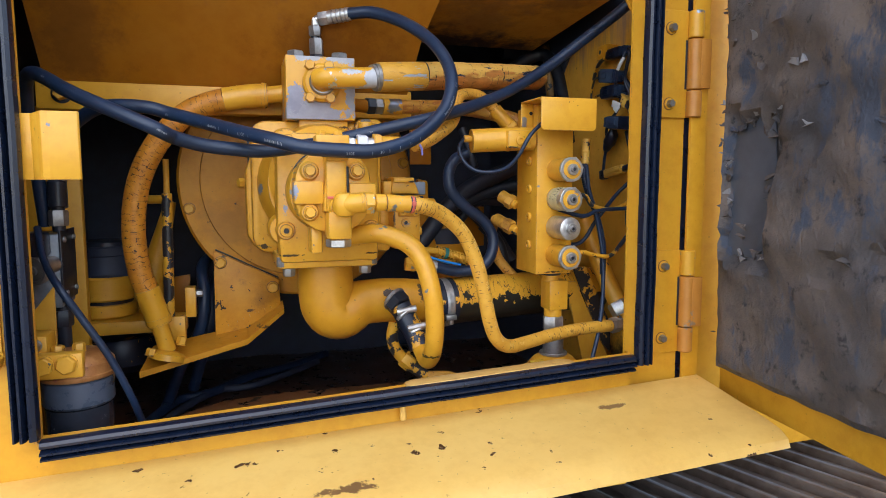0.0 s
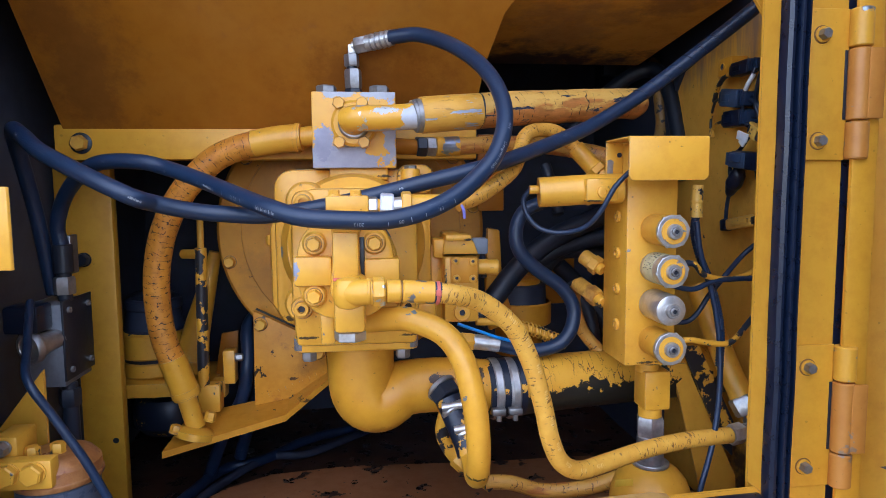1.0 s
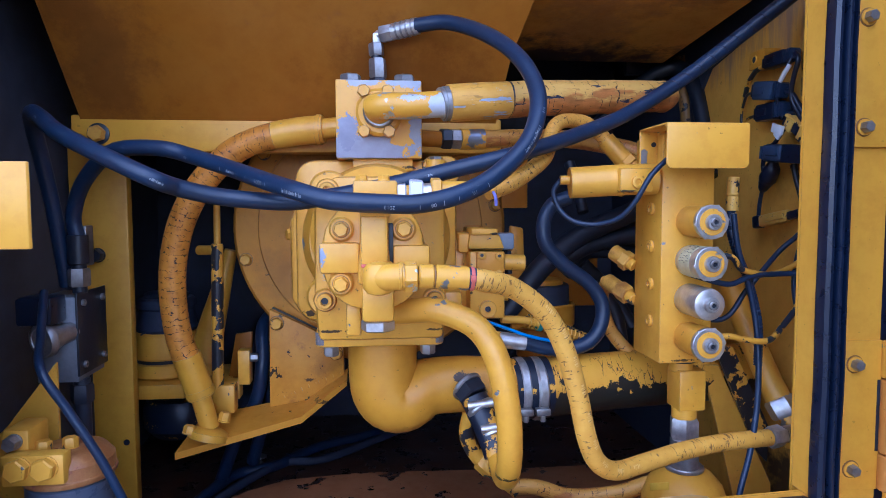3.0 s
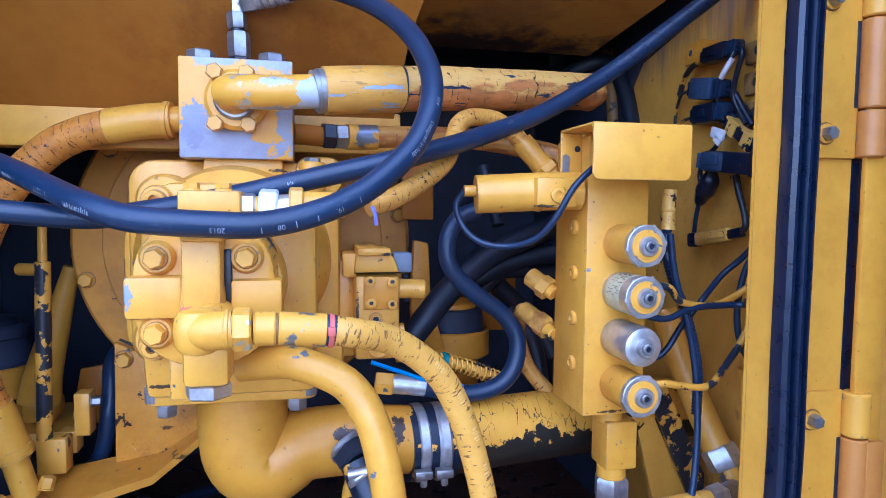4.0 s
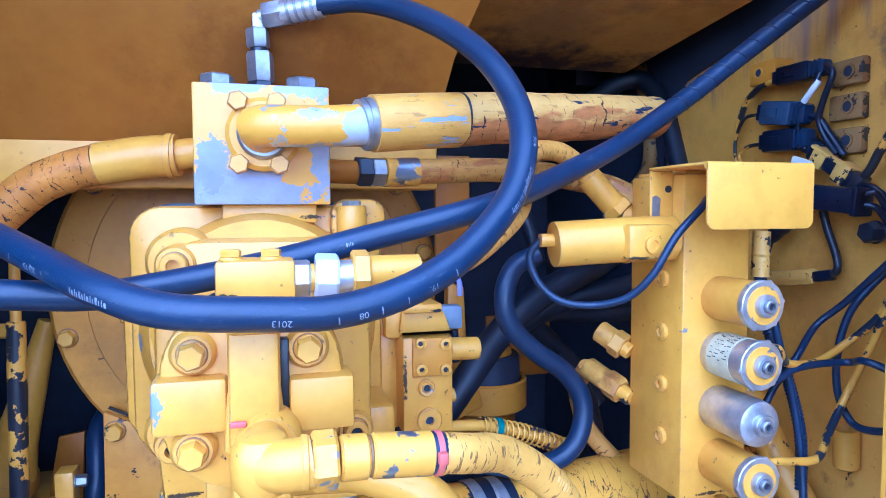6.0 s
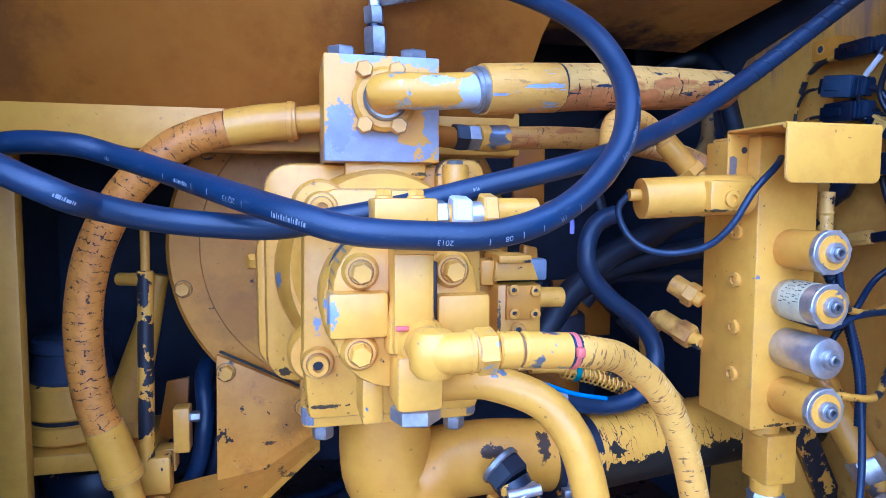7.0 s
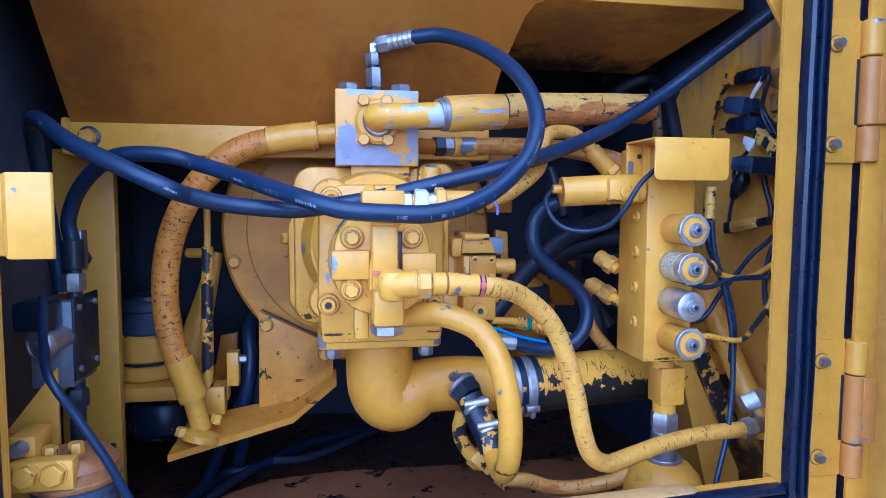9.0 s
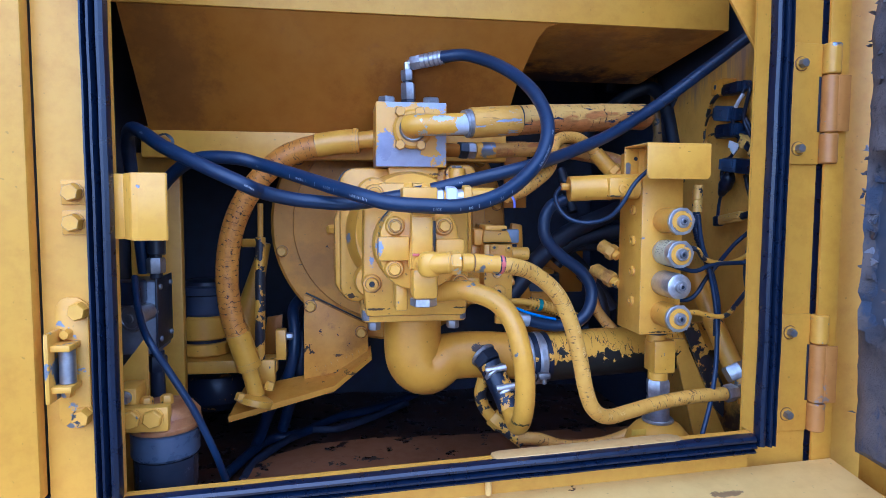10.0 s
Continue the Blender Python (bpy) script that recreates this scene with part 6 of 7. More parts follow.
# regulator on the pump side
rg_ = root("pump_regulator", (0.14, 0.25, 1.41), "yellow regulator block with four socket screws", "regulator")
part("body", box(Vector((0.115, 0.250, 1.419)), Vector((0.170, 0.250, 1.524)) + Vector((0, 0.12, 0)), 0.004), PAINT_CLEAN, rg_)
part("top", prism([(0, 0), (0.058, 0), (0.05, 0.022), (0.03, 0.034), (0.004, 0.034)], Vector((0.114, 0.262, 1.525)), X, Z, -0.08, 0.003), PAINT_SCUFF, rg_)
part("plate", box(Vector((0.125, 0.246, 1.482)), Vector((0.168, 0.246, 1.523)) + Vector((0, 0.01, 0)), 0.002), PAINT_OILY, rg_)
part("screw", socket_screw((0.133, 0.246, 1.518), FRONT, 0.0062, 0.004), PAINT_SCUFF, rg_)
part("socket", lathe((0.133, 0.245, 1.518), FRONT, [(0, 0.0028), (0.0008, 0.0028)], 6), OILY, rg_)
part("screw", socket_screw((0.160, 0.246, 1.516), FRONT, 0.0062, 0.004), PAINT_SCUFF, rg_)
part("socket", lathe((0.160, 0.245, 1.517), FRONT, [(0, 0.0028), (0.0008, 0.0028)], 6), OILY, rg_)
part("screw", socket_screw((0.134, 0.246, 1.490), FRONT, 0.0062, 0.004), PAINT_SCUFF, rg_)
part("socket", lathe((0.134, 0.245, 1.491), FRONT, [(0, 0.0028), (0.0008, 0.0028)], 6), OILY, rg_)
part("screw", socket_screw((0.160, 0.246, 1.489), FRONT, 0.0062, 0.004), PAINT_SCUFF, rg_)
part("socket", lathe((0.160, 0.245, 1.489), FRONT, [(0, 0.0028), (0.0008, 0.0028)], 6), OILY, rg_)
part("stub", rod((0.170, 0.270, 1.505), (0.205, 0.270, 1.504), 0.0125), PAINT_CLEAN, rg_)
for c_, R_, r_ in (((0.140, 0.250, 1.470), 0.009, 0.0038), ((0.143, 0.250, 1.435), 0.0135, 0.0046)):
    part("port", lathe(c_, FRONT, [(0, R_), (0.004, R_), (0.005, R_ * 0.9), (0.0042, R_ * 0.6), (0.005, r_ * 1.3), (0.005, r_), (0.0006, r_)], 26), PAINT_CLEAN, rg_)
    part("bore", lathe(c_, FRONT, [(0.0, r_ * 0.99), (0.0012, r_ * 0.99)], 18), DARK, rg_)
part("side_plug", rod((0.171, 0.280, 1.450), (0.180, 0.280, 1.451), 0.008), PAINT_CLEAN, rg_)
part("grey_plug", box(Vector((0.166, 0.285, 1.523)), Vector((0.192, 0.285, 1.550)) + Vector((0, 0.02, 0)), 0.004), plain("grey_plastic", (0.22, 0.26, 0.32), 0.5), rg_, "grey plastic connector")
part("stud", rod((0.061, 0.300, 1.656), (0.061, 0.300, 1.628), 0.016), PAINT_CLEAN, rg_)
part("side_block", box(Vector((0.089, 0.285, 1.415)), Vector((0.119, 0.285, 1.541)) + Vector((0, 0.08, 0)), 0.006), PAINT_CLEAN, rg_)
part("step", box(Vector((0.100, 0.268, 1.520)), Vector((0.123, 0.268, 1.551)) + Vector((0, 0.05, 0)), 0.004), PAINT_SCUFF, rg_)
part("cap_plate", box(Vector((0.118, 0.255, 1.548)), Vector((0.160, 0.255, 1.558)) + Vector((0, 0.05, 0)), 0.003), PAINT_SCUFF, rg_)
part("seam_line", box(Vector((0.116, 0.249, 1.527)), Vector((0.170, 0.249, 1.527)) + Vector((0, 0.05, 0)), 0.0005), OILY, rg_)
part("plug_stem", rod((0.184, 0.295, 1.521), (0.186, 0.295, 1.484), 0.005), PLASTIC, rg_)
sp = root("spring_pipe", (0.216, 0.300, 1.404), "thin yellow pipe wrapped in a coil spring", "pipe")
SPR = [Vector((0.172, 0.290, 1.411)), Vector((0.215, 0.295, 1.407)), Vector((0.271, 0.300, 1.391)), Vector((0.330, 0.305, 1.365))]
part("pipe", tube(SPR, 0.0065, 14), PAINT, sp)
path_ = spline(SPR[1:], 0.0012)
hel = []
for i, p in enumerate(path_):
    d_ = (path_[min(i + 1, len(path_) - 1)] - path_[max(i - 1, 0)]).normalized()
    _, u_, w_ = frame_of(d_)
    a_ = 2 * math.pi * i / 6
    hel.append(p + (u_ * math.cos(a_) + w_ * math.sin(a_)) * 0.0105)
part("teal_band", tube([path_[int(len(path_) * 0.16)], path_[int(len(path_) * 0.19)], path_[int(len(path_) * 0.22)]], 0.0122, 18, 0.003), plain("teal_band", (0.03, 0.20, 0.19), 0.5), sp)
part("spring", tube(hel[::1], 0.0014, 6, 0.004), PAINT_SCUFF, sp)
tie_b = part("blue_strap", tube([(0.132, 0.225, 1.422), (0.167, 0.225, 1.409), (0.203, 0.225, 1.396), (0.249, 0.235, 1.384)], 0.0026, 8), BLUE_TIE)
tagged(tie_b, "bright blue plastic strap by the black hose", "strap")
vt_ = part("violet_tie", tube([(0.116, 0.060, 1.610), (0.119, 0.058, 1.603), (0.120, 0.060, 1.593)], 0.002, 8), plain("violet_plastic", (0.28, 0.26, 0.75), 0.5))
tagged(vt_, "pale violet cable tie end on the pipe", "cable tie")

# Darker hose rubber: the shade on the rear bundle is in its colour.
SHADED_HOSE = plain("shaded_hose", (0.011, 0.017, 0.032), 0.5, vary=0.6, scale=60.0, relief=0.3)
# s-shaped black hose and the dark bundle
sh = root("curved_black_hose", (0.252, 0.255, 1.510), "black rubber hose in an s-bend with steel end", "hose")
part("hose", tube([(0.275, 0.270, 1.606), (0.248, 0.268, 1.594), (0.233, 0.262, 1.566), (0.237, 0.260, 1.532), (0.267, 0.262, 1.500), (0.309, 0.265, 1.469), (0.329, 0.262, 1.435), (0.322, 0.257, 1.397), (0.297, 0.255, 1.374), (0.253, 0.255, 1.368), (0.202, 0.255, 1.380)], 0.0114, 18), RUBBER, sh)
part("end", tube([(0.203, 0.255, 1.380), (0.161, 0.255, 1.386)], 0.0125, 18), STEEL, sh)
part("nut", nut((0.163, 0.255, 1.385), (0.140, 0.257, 1.388), 0.026), PAINT_CHIP, sh)
for pts, r in (
    ([(0.183, 0.360, 1.397), (0.219, 0.365, 1.440), (0.266, 0.380, 1.490), (0.333, 0.400, 1.538), (0.422, 0.420, 1.573), (0.506, 0.450, 1.603), (0.582, 0.470, 1.610)], 0.021),
    ([(0.301, 0.430, 1.487), (0.367, 0.430, 1.521), (0.453, 0.430, 1.539), (0.553, 0.450, 1.551)], 0.018),
    ([(0.326, 0.460, 1.463), (0.365, 0.450, 1.505), (0.444, 0.450, 1.503), (0.556, 0.470, 1.496)], 0.014),
    ([(0.346, 0.500, 1.676), (0.356, 0.480, 1.627), (0.362, 0.460, 1.580)], 0.012),
    ([(0.414, 0.600, 1.738), (0.520, 0.600, 1.841), (0.588, 0.580, 1.878), (0.612, 0.540, 1.843), (0.619, 0.500, 1.744), (0.609, 0.460, 1.648)], 0.018),
    ([(0.359, 0.400, 1.451), (0.394, 0.380, 1.407), (0.404, 0.360, 1.334)], 0.014),
    ([(0.372, 0.500, 1.479), (0.428, 0.500, 1.423), (0.468, 0.480, 1.355)], 0.018),
):
    h_ = part("bundled_hose", tube(pts, r * 0.9, 16), SHADED_HOSE)
    tagged(h_, "black rubber hose in the dark bundle behind", "hose", "hoses in the dark bundle")
d2 = root("rear_drum", (0.334, 0.520, 1.329), "yellow drum with a dark hollow behind the hoses", "motor")
q_ = Vector((0.297, 0.450, 1.357))
part("body", lathe((q_.x, 0.52, q_.z), Z, [(0, 0.060), (0.004, 0.066), (0.044, 0.066), (0.047, 0.063), (0.045, 0.059), (0.030, 0.057)], 40), PAINT_OILY, d2)
part("hollow", lathe((q_.x, 0.52, q_.z + 0.025), Z, [(0, 0.0565), (0.004, 0.0565), (0.055, 0.0545), (0.058, 0.052)], 30), DARK, d2)
part("cap", lathe((q_.x - 0.004, 0.52, q_.z + 0.083), Z, [(0, 0.047), (0.007, 0.046), (0.010, 0.042)], 30), PAINT_OILY, d2)
part("skirt", lathe((q_.x, 0.52, q_.z - 0.06), Z, [(0, 0.048), (0.058, 0.048)], 32), PAINT_BROWN, d2)
part("arm", prism([(-0.085, 0.0), (-0.035, 0.02), (-0.05, 0.07), (-0.060, 0.11), (-0.064, 0.195), (-0.088, 0.20), (-0.092, 0.09)], (q_.x + 0.012, 0.47, q_.z), X, Z, 0.02, 0.004), PAINT_OILY, d2)
part("side_plate", box((q_.x + 0.02, 0.56, q_.z + 0.03), (q_.x + 0.13, 0.57, q_.z + 0.13), 0.002), PAINT_BROWN, d2)
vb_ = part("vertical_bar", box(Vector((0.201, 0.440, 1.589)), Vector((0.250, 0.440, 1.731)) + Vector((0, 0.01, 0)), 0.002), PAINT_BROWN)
tagged(vb_, "dull yellow vertical steel bar behind the pipes", "bar")
ru = root("rear_pipes", (0.42, 0.6, 1.6), "oily yellow pipe stubs in the dark upper corner", "pipe")
part("stub", tube([(0.615, 0.600, 1.904), (0.615, 0.580, 1.834), (0.610, 0.560, 1.738), (0.535, 0.500, 1.674)], 0.013, 16), PAD_PAINT, ru)
part("bracket", box(Vector((0.522, 0.660, 1.881)), Vector((0.576, 0.660, 1.953)) + Vector((0, 0.02, 0)), 0.003), OILY, ru)

# suction-side drain hose with clamps
dh = root("drain_hose", (0.112, 0.170, 1.305), "short black hose with bright steel clamps", "hose")
part("hex_base", nut((0.105, 0.200, 1.328), (0.114, 0.186, 1.316), 0.042), OILY, dh)
part("steel_washer", rod((0.102, 0.204, 1.331), (0.106, 0.199, 1.327), 0.0245), STEEL_DULL, dh)
part("hose", tube([(0.112, 0.186, 1.317), (0.123, 0.172, 1.292), (0.134, 0.156, 1.266), (0.140, 0.145, 1.246)], 0.0200, 20), PAINT_FLECK, dh)
for a_, b_ in (((0.118, 0.178, 1.307), (0.123, 0.172, 1.300)), ((0.134, 0.161, 1.279), (0.137, 0.157, 1.271))):
    part("clamp", rod(a_, b_, 0.0215), STEEL, dh)
    part("clamp_screw", rod(Vector(a_) + Vector((-0.018, -0.014, 0.004)), Vector(a_) + Vector((0.018, -0.018, 0.010)), 0.006), STEEL, dh)
fp = root("floor_pipe", (0.157, 0.220, 1.184), "yellow pipe with chipped paint near the floor", "pipe")
part("elbow", tube([(0.114, 0.240, 1.278), (0.109, 0.245, 1.242), (0.122, 0.245, 1.211), (0.146, 0.240, 1.186), (0.187, 0.230, 1.154)], 0.0115, 18), PAINT_PEEL, fp)
part("nut", nut((0.131, 0.245, 1.202), (0.149, 0.240, 1.186), 0.030), PAINT_PEEL, fp)
part("hose", tube([(0.176, 0.230, 1.162), (0.219, 0.230, 1.158), (0.270, 0.230, 1.142), (0.342, 0.220, 1.148), (0.400, 0.200, 1.175)], 0.012, 18), CRACKED_THIN, fp)

# ---- manifold details ----
for z in (1.588, 1.535, 1.482, 1.429):
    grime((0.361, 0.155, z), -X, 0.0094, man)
    part("plug", socket_screw((0.361, 0.155, z), -X, 0.0085, 0.005), PAINT_CLEAN, man)
part("top_edge", box((0.366, 0.13, 1.69), (0.43, 0.21, 1.694), 0.001), PAINT_CLEAN, man)
part("foot_collar", rod((0.414, 0.167, 1.3735), (0.414, 0.167, 1.3665), 0.0205), OILY, man)
part("coil_label", lathe((0.4025, 0.116, 1.517), FRONT, [(0, 0.0217), (0.0, 0.0219), (0.03, 0.0219), (0.03, 0.0217)], 40), LABEL, man, "grubby paper label wrapped on a coil")
rng = random.Random(12)
ink = bmesh.new()
for deg in (104, 116, 128, 140, 152, 164, 176):
    y_ = 0.0885
    while y_ < 0.112:
        L_ = rng.uniform(0.002, 0.006)
        a_ = radians(deg + rng.uniform(-4, 4))
        c_ = Vector((0.4025 + 0.0218 * math.cos(a_), y_, 1.517 + 0.0218 * math.sin(a_)))
        b_ = Vector((0.4025 + 0.0218 * math.cos(a_ + rng.uniform(-0.1, 0.1)), min(y_ + L_, 0.114), 1.517 + 0.0218 * math.sin(a_)))
        rod(c_, b_, 0.0005, bm=ink, seg=6)
        y_ += L_ + rng.uniform(0.0012, 0.003)
part("handwriting", ink, INK, man, "unreadable dark handwriting on the label")
part("back_sheet", box((0.3355, 0.142, 1.640), (0.3605, 0.145, 1.6933), 0.0008), PAINT_CLEAN, cov)
part("bare_patch", prism([(0.002, 0.003), (0.017, 0.003), (0.015, 0.007), (0.010, 0.010), (0.011, 0.026), (0.006, 0.029), (0.002, 0.027)], (0.3355, 0.1418, 1.641), X, Z, 0.0004), STEEL_DULL, cov, "bare blue-grey steel patch")
part("cover_screw", lathe((0.355, 0.1418, 1.676), FRONT, [(0, 0.0035), (0.0006, 0.0035)], 14), OILY, cov)
part("lug", box(Vector((0.299, 0.118, 1.610)), Vector((0.346, 0.118, 1.643)) + Vector((0, 0.05, 0)), 0.004), PAINT_CLEAN, cy)
part("lug_screw", socket_screw((0.323, 0.118, 1.624), FRONT, 0.0085, 0.004), PAINT_SCUFF, cy)
part("top_screw", hexbolt((0.320, 0.150, 1.636), Z, 0.01, 0.006), PAINT_SCUFF, cy)
part("seam", tube([(0.310, 0.146, 1.627), (0.312, 0.146, 1.627)], 0.0222, 26), PAINT, cy)
tw = part("thin_wire", tube([(0.231, 0.160, 1.629), (0.221, 0.165, 1.613), (0.228, 0.160, 1.588), (0.246, 0.150, 1.571), (0.275, 0.140, 1.567), (0.299, 0.120, 1.576), (0.315, 0.105, 1.598), (0.333, 0.098, 1.632), (0.359, 0.100, 1.656), (0.383, 0.120, 1.667)], 0.0036, 12), RUBBER)
tagged(tw, "thin black cable hanging from solenoid to cover", "cable")
for i, (p, q) in enumerate((((0.337, 0.240, 1.522), (0.359, 0.210, 1.502)), ((0.340, 0.270, 1.473), (0.360, 0.210, 1.451)))):
    # Extra rust darkens these fittings for the shade beside the manifold.
    ri = root("side_fitting", p, "small rusty yellow fitting, shade in its dark rust", "fitting", "fittings in the manifold side")
    p, q = Vector(p), Vector(q)
    part("ferrule", rod(p, p.lerp(q, 0.5), 0.0125), PAINT_RUST, ri)
    part("nut", nut(p.lerp(q, 0.45), p.lerp(q, 0.8), 0.026), PAINT_RUST, ri)
    part("stem", rod(p.lerp(q, 0.75), q, 0.009), PAINT_SCUFF, ri)
rh = part("rusty_hose", tube([(0.340, 0.270, 1.473), (0.342, 0.300, 1.440), (0.361, 0.310, 1.386), (0.395, 0.300, 1.343)], 0.011, 16), CRACKED_THIN)
tagged(rh, "rust-stained hose curving behind the manifold", "hose")

# block, nut and dome below the manifold
dm = root("accumulator", (0.43, 0.18, 1.05), "yellow domed accumulator under a square adapter", "accumulator")
part("adapter", box((0.402, 0.145, 1.298), (0.442, 0.187, 1.357), 0.003), PAINT_CLEAN, dm)
part("neck", rod((0.414, 0.167, 1.352), (0.414, 0.167, 1.376), 0.017), PAINT, dm)
part("yellow_collar", rod((0.419, 0.165, 1.282), (0.419, 0.165, 1.300), 0.0175), PAINT_SCUFF, dm)
part("nut", nut((0.420, 0.165, 1.252), (0.420, 0.165, 1.284), 0.037), STEEL, dm)
part("lower_nut", rod((0.421, 0.165, 1.205), (0.421, 0.165, 1.254), 0.0205), STEEL_DULL, dm)
part("seat_ring", rod((0.424, 0.17, 1.204), (0.424, 0.17, 1.210), 0.028), STEEL, dm)
part("dome", lathe((0.426, 0.172, 1.06), Z, [(0, 0.062), (0.06, 0.064), (0.10, 0.061), (0.122, 0.053), (0.137, 0.040), (0.146, 0.024)], 44), PAINT, dm)
part("sticker", box(Vector((0.340, 0.098, 1.207)), Vector((0.366, 0.098, 1.217)) + Vector((0, 0.002, 0)), 0.0003), plain("warning_yellow", (0.75, 0.45, 0.03), 0.5), dm)
br = root("diagonal_brace", (0.5, 0.25, 1.1), "yellow diagonal steel brace beside the accumulator", "brace")
def sheet4(pts, thick):
    bm = bmesh.new()
    a = [bm.verts.new(p) for p in pts]
    b = [bm.verts.new(Vector(p) + Vector((0, thick, 0))) for p in pts]
    bm.faces.new(a)
    bm.faces.new(list(reversed(b)))
    for i in range(len(a)):
        bm.faces.new((a[i], b[i], b[(i + 1) % len(a)], a[(i + 1) % len(a)]))
    bmesh.ops.recalc_face_normals(bm, faces=list(bm.faces))
    return bm
part("plate", sheet4([(0.504, 0.270, 1.332), (0.530, 0.270, 1.331), (0.614, 0.250, 1.137), (0.617, 0.250, 1.067), (0.562, 0.250, 1.071)], 0.008), PAINT, br, smooth=False)
part("dark_strip", sheet4([(0.514, 0.255, 1.365), (0.545, 0.255, 1.365), (0.604, 0.245, 1.235), (0.604, 0.245, 1.175), (0.585, 0.245, 1.195)], 0.006), PAINT_PEEL, br, smooth=False)
dp_ = root("diagonal_pipe", (0.550, 0.200, 1.356), "yellow sleeved pipe with steel nut by the side wall", "pipe")
part("pipe", tube([(0.546, 0.270, 1.467), (0.557, 0.250, 1.413), (0.572, 0.215, 1.342), (0.582, 0.187, 1.296)], 0.0185, 22), PAINT_SCUFF, dp_)
part("nut", nut((0.581, 0.189, 1.299), (0.590, 0.176, 1.275), 0.040), STEEL, dp_)
part("elbow", tube([(0.588, 0.177, 1.279), (0.595, 0.165, 1.256), (0.595, 0.160, 1.231)], 0.0165, 18), PAINT_CHIP, dp_)
part("hose_nut", nut((0.520, 0.116, 1.266), (0.545, 0.125, 1.266), 0.027), STEEL, dp_)
part("hose_collar", tube([(0.545, 0.125, 1.266), (0.580, 0.150, 1.259)], 0.012, 16), STEEL_DULL, dp_)
vcb = part("hanging_cable", tube([(0.467, 0.130, 1.581), (0.475, 0.130, 1.532), (0.495, 0.130, 1.472), (0.505, 0.125, 1.403), (0.501, 0.115, 1.325), (0.487, 0.105, 1.258), (0.464, 0.090, 1.205), (0.457, 0.085, 1.177)], 0.0040, 12), RUBBER)
tagged(vcb, "black cable hanging past the coils", "cable")

# ---- connectors and wiring on the inner side wall ----
def pad(z, y):
    p_ = root("terminal_pad", (RW, y, z), "oily brown mounting block with a round hole", "mounting block", "mounting blocks on the side wall")
    part("block", box((RW - 0.012, y - 0.022, z - 0.0145), (RW - 0.0005, y + 0.022, z + 0.0145), 0.003), PAD_PAINT, p_)
    part("bush", lathe((RW - 0.0121, y - 0.004, z), -X, [(0, 0.0085), (0.002, 0.0085), (0.002, 0.0062), (0.0003, 0.006)], 22), PAD_PAINT, p_)
    part("bore", lathe((RW - 0.0121, y - 0.004, z), -X, [(0, 0.0059), (0.0008, 0.0059)], 18), DARK, p_)
for z in (1.810, 1.771, 1.733):
    pad(z, 0.186)
def obox(a, b, w, h, bevel=0.002):
    """A box along a line; h: its upright thickness, w: the other one."""
    a, b = Vector(a), Vector(b)
    d = (b - a).normalized()
    up_ = (Z - d * Z.dot(d)).normalized()
    return prism([(-w / 2, -h / 2), (w / 2, -h / 2), (w / 2, h / 2), (-w / 2, h / 2)], a, up_.cross(d), up_, (b - a).length, bevel)
bx = root("switch_box", (RW, 0.3, 1.83), "small yellow bracket block with a hole", "bracket")
part("block", box((RW - 0.03, 0.272, 1.816), (RW - 0.0005, 0.315, 1.845), 0.002), PAINT_OILY, bx)
part("bush", lathe((RW - 0.0301, 0.298, 1.831), -X, [(0, 0.0068), (0.0015, 0.0068), (0.0015, 0.005), (0.0003, 0.005)], 20), PAINT_SCUFF, bx)
part("bore", lathe((RW - 0.0301, 0.298, 1.831), -X, [(0, 0.0049), (0.0008, 0.0049)], 16), DARK, bx)
BLUE_BLACK = plain("blue_black_plastic", (0.045, 0.072, 0.125), 0.35, vary=0.25)
def plug(a, b, w, h, material, lab):
    """A plug with a narrower boot at either end, a latch and its ribs."""
    a, b = Vector(a), Vector(b)
    cn = root("plug_connector", a, lab, "connector", "plug connectors on the side wall")
    part("body", obox(a.lerp(b, 0.10), a.lerp(b, 0.72), w, h, 0.003), material, cn)
    part("boot", obox(a.lerp(b, 0.70), b, w * 0.8, h * 0.78, 0.004), RUBBER, cn)
    part("snout", obox(a, a.lerp(b, 0.12), w * 0.75, h * 0.7, 0.002), PLASTIC, cn)
    off = Vector((-w / 2 - 0.0008, 0, 0))
    part("latch", obox(a.lerp(b, 0.2) + off, a.lerp(b, 0.5) + off, 0.003, h * 0.4, 0.001), material, cn)
    for k in (0.74, 0.82, 0.9):
        part("ring_rib", obox(a.lerp(b, k), a.lerp(b, k + 0.035), w * 0.86, h * 0.84, 0.001), RUBBER, cn)
    return cn
plug((0.598, 0.272, 1.819), (0.598, 0.195, 1.818), 0.020, 0.022, PLASTIC, "black plastic plug beside the bracket block")
plug((0.592, 0.289, 1.779), (0.595, 0.216, 1.767), 0.022, 0.029, BLUE_BLACK, "bluish black plastic plug on thin wires")
plug((0.600, 0.294, 1.742), (0.600, 0.217, 1.740), 0.020, 0.027, PLASTIC, "greasy black plug with a torn boot")
plug((0.606, 0.254, 1.753), (0.606, 0.208, 1.721), 0.018, 0.020, PLASTIC, "small black plug half hidden among wires")
bc = root("main_connector", (0.590, 0.201, 1.669), "bluish black rectangular plug connector", "connector")
a_, b_ = Vector((0.585, 0.232, 1.674)), Vector((0.585, 0.132, 1.663))
part("body", obox(a_, b_, 0.022, 0.027, 0.003), PLASTIC, bc)
part("shroud", obox(a_.lerp(b_, -0.02), a_.lerp(b_, 0.42), 0.026, 0.024, 0.002), BLUE_BLACK, bc)
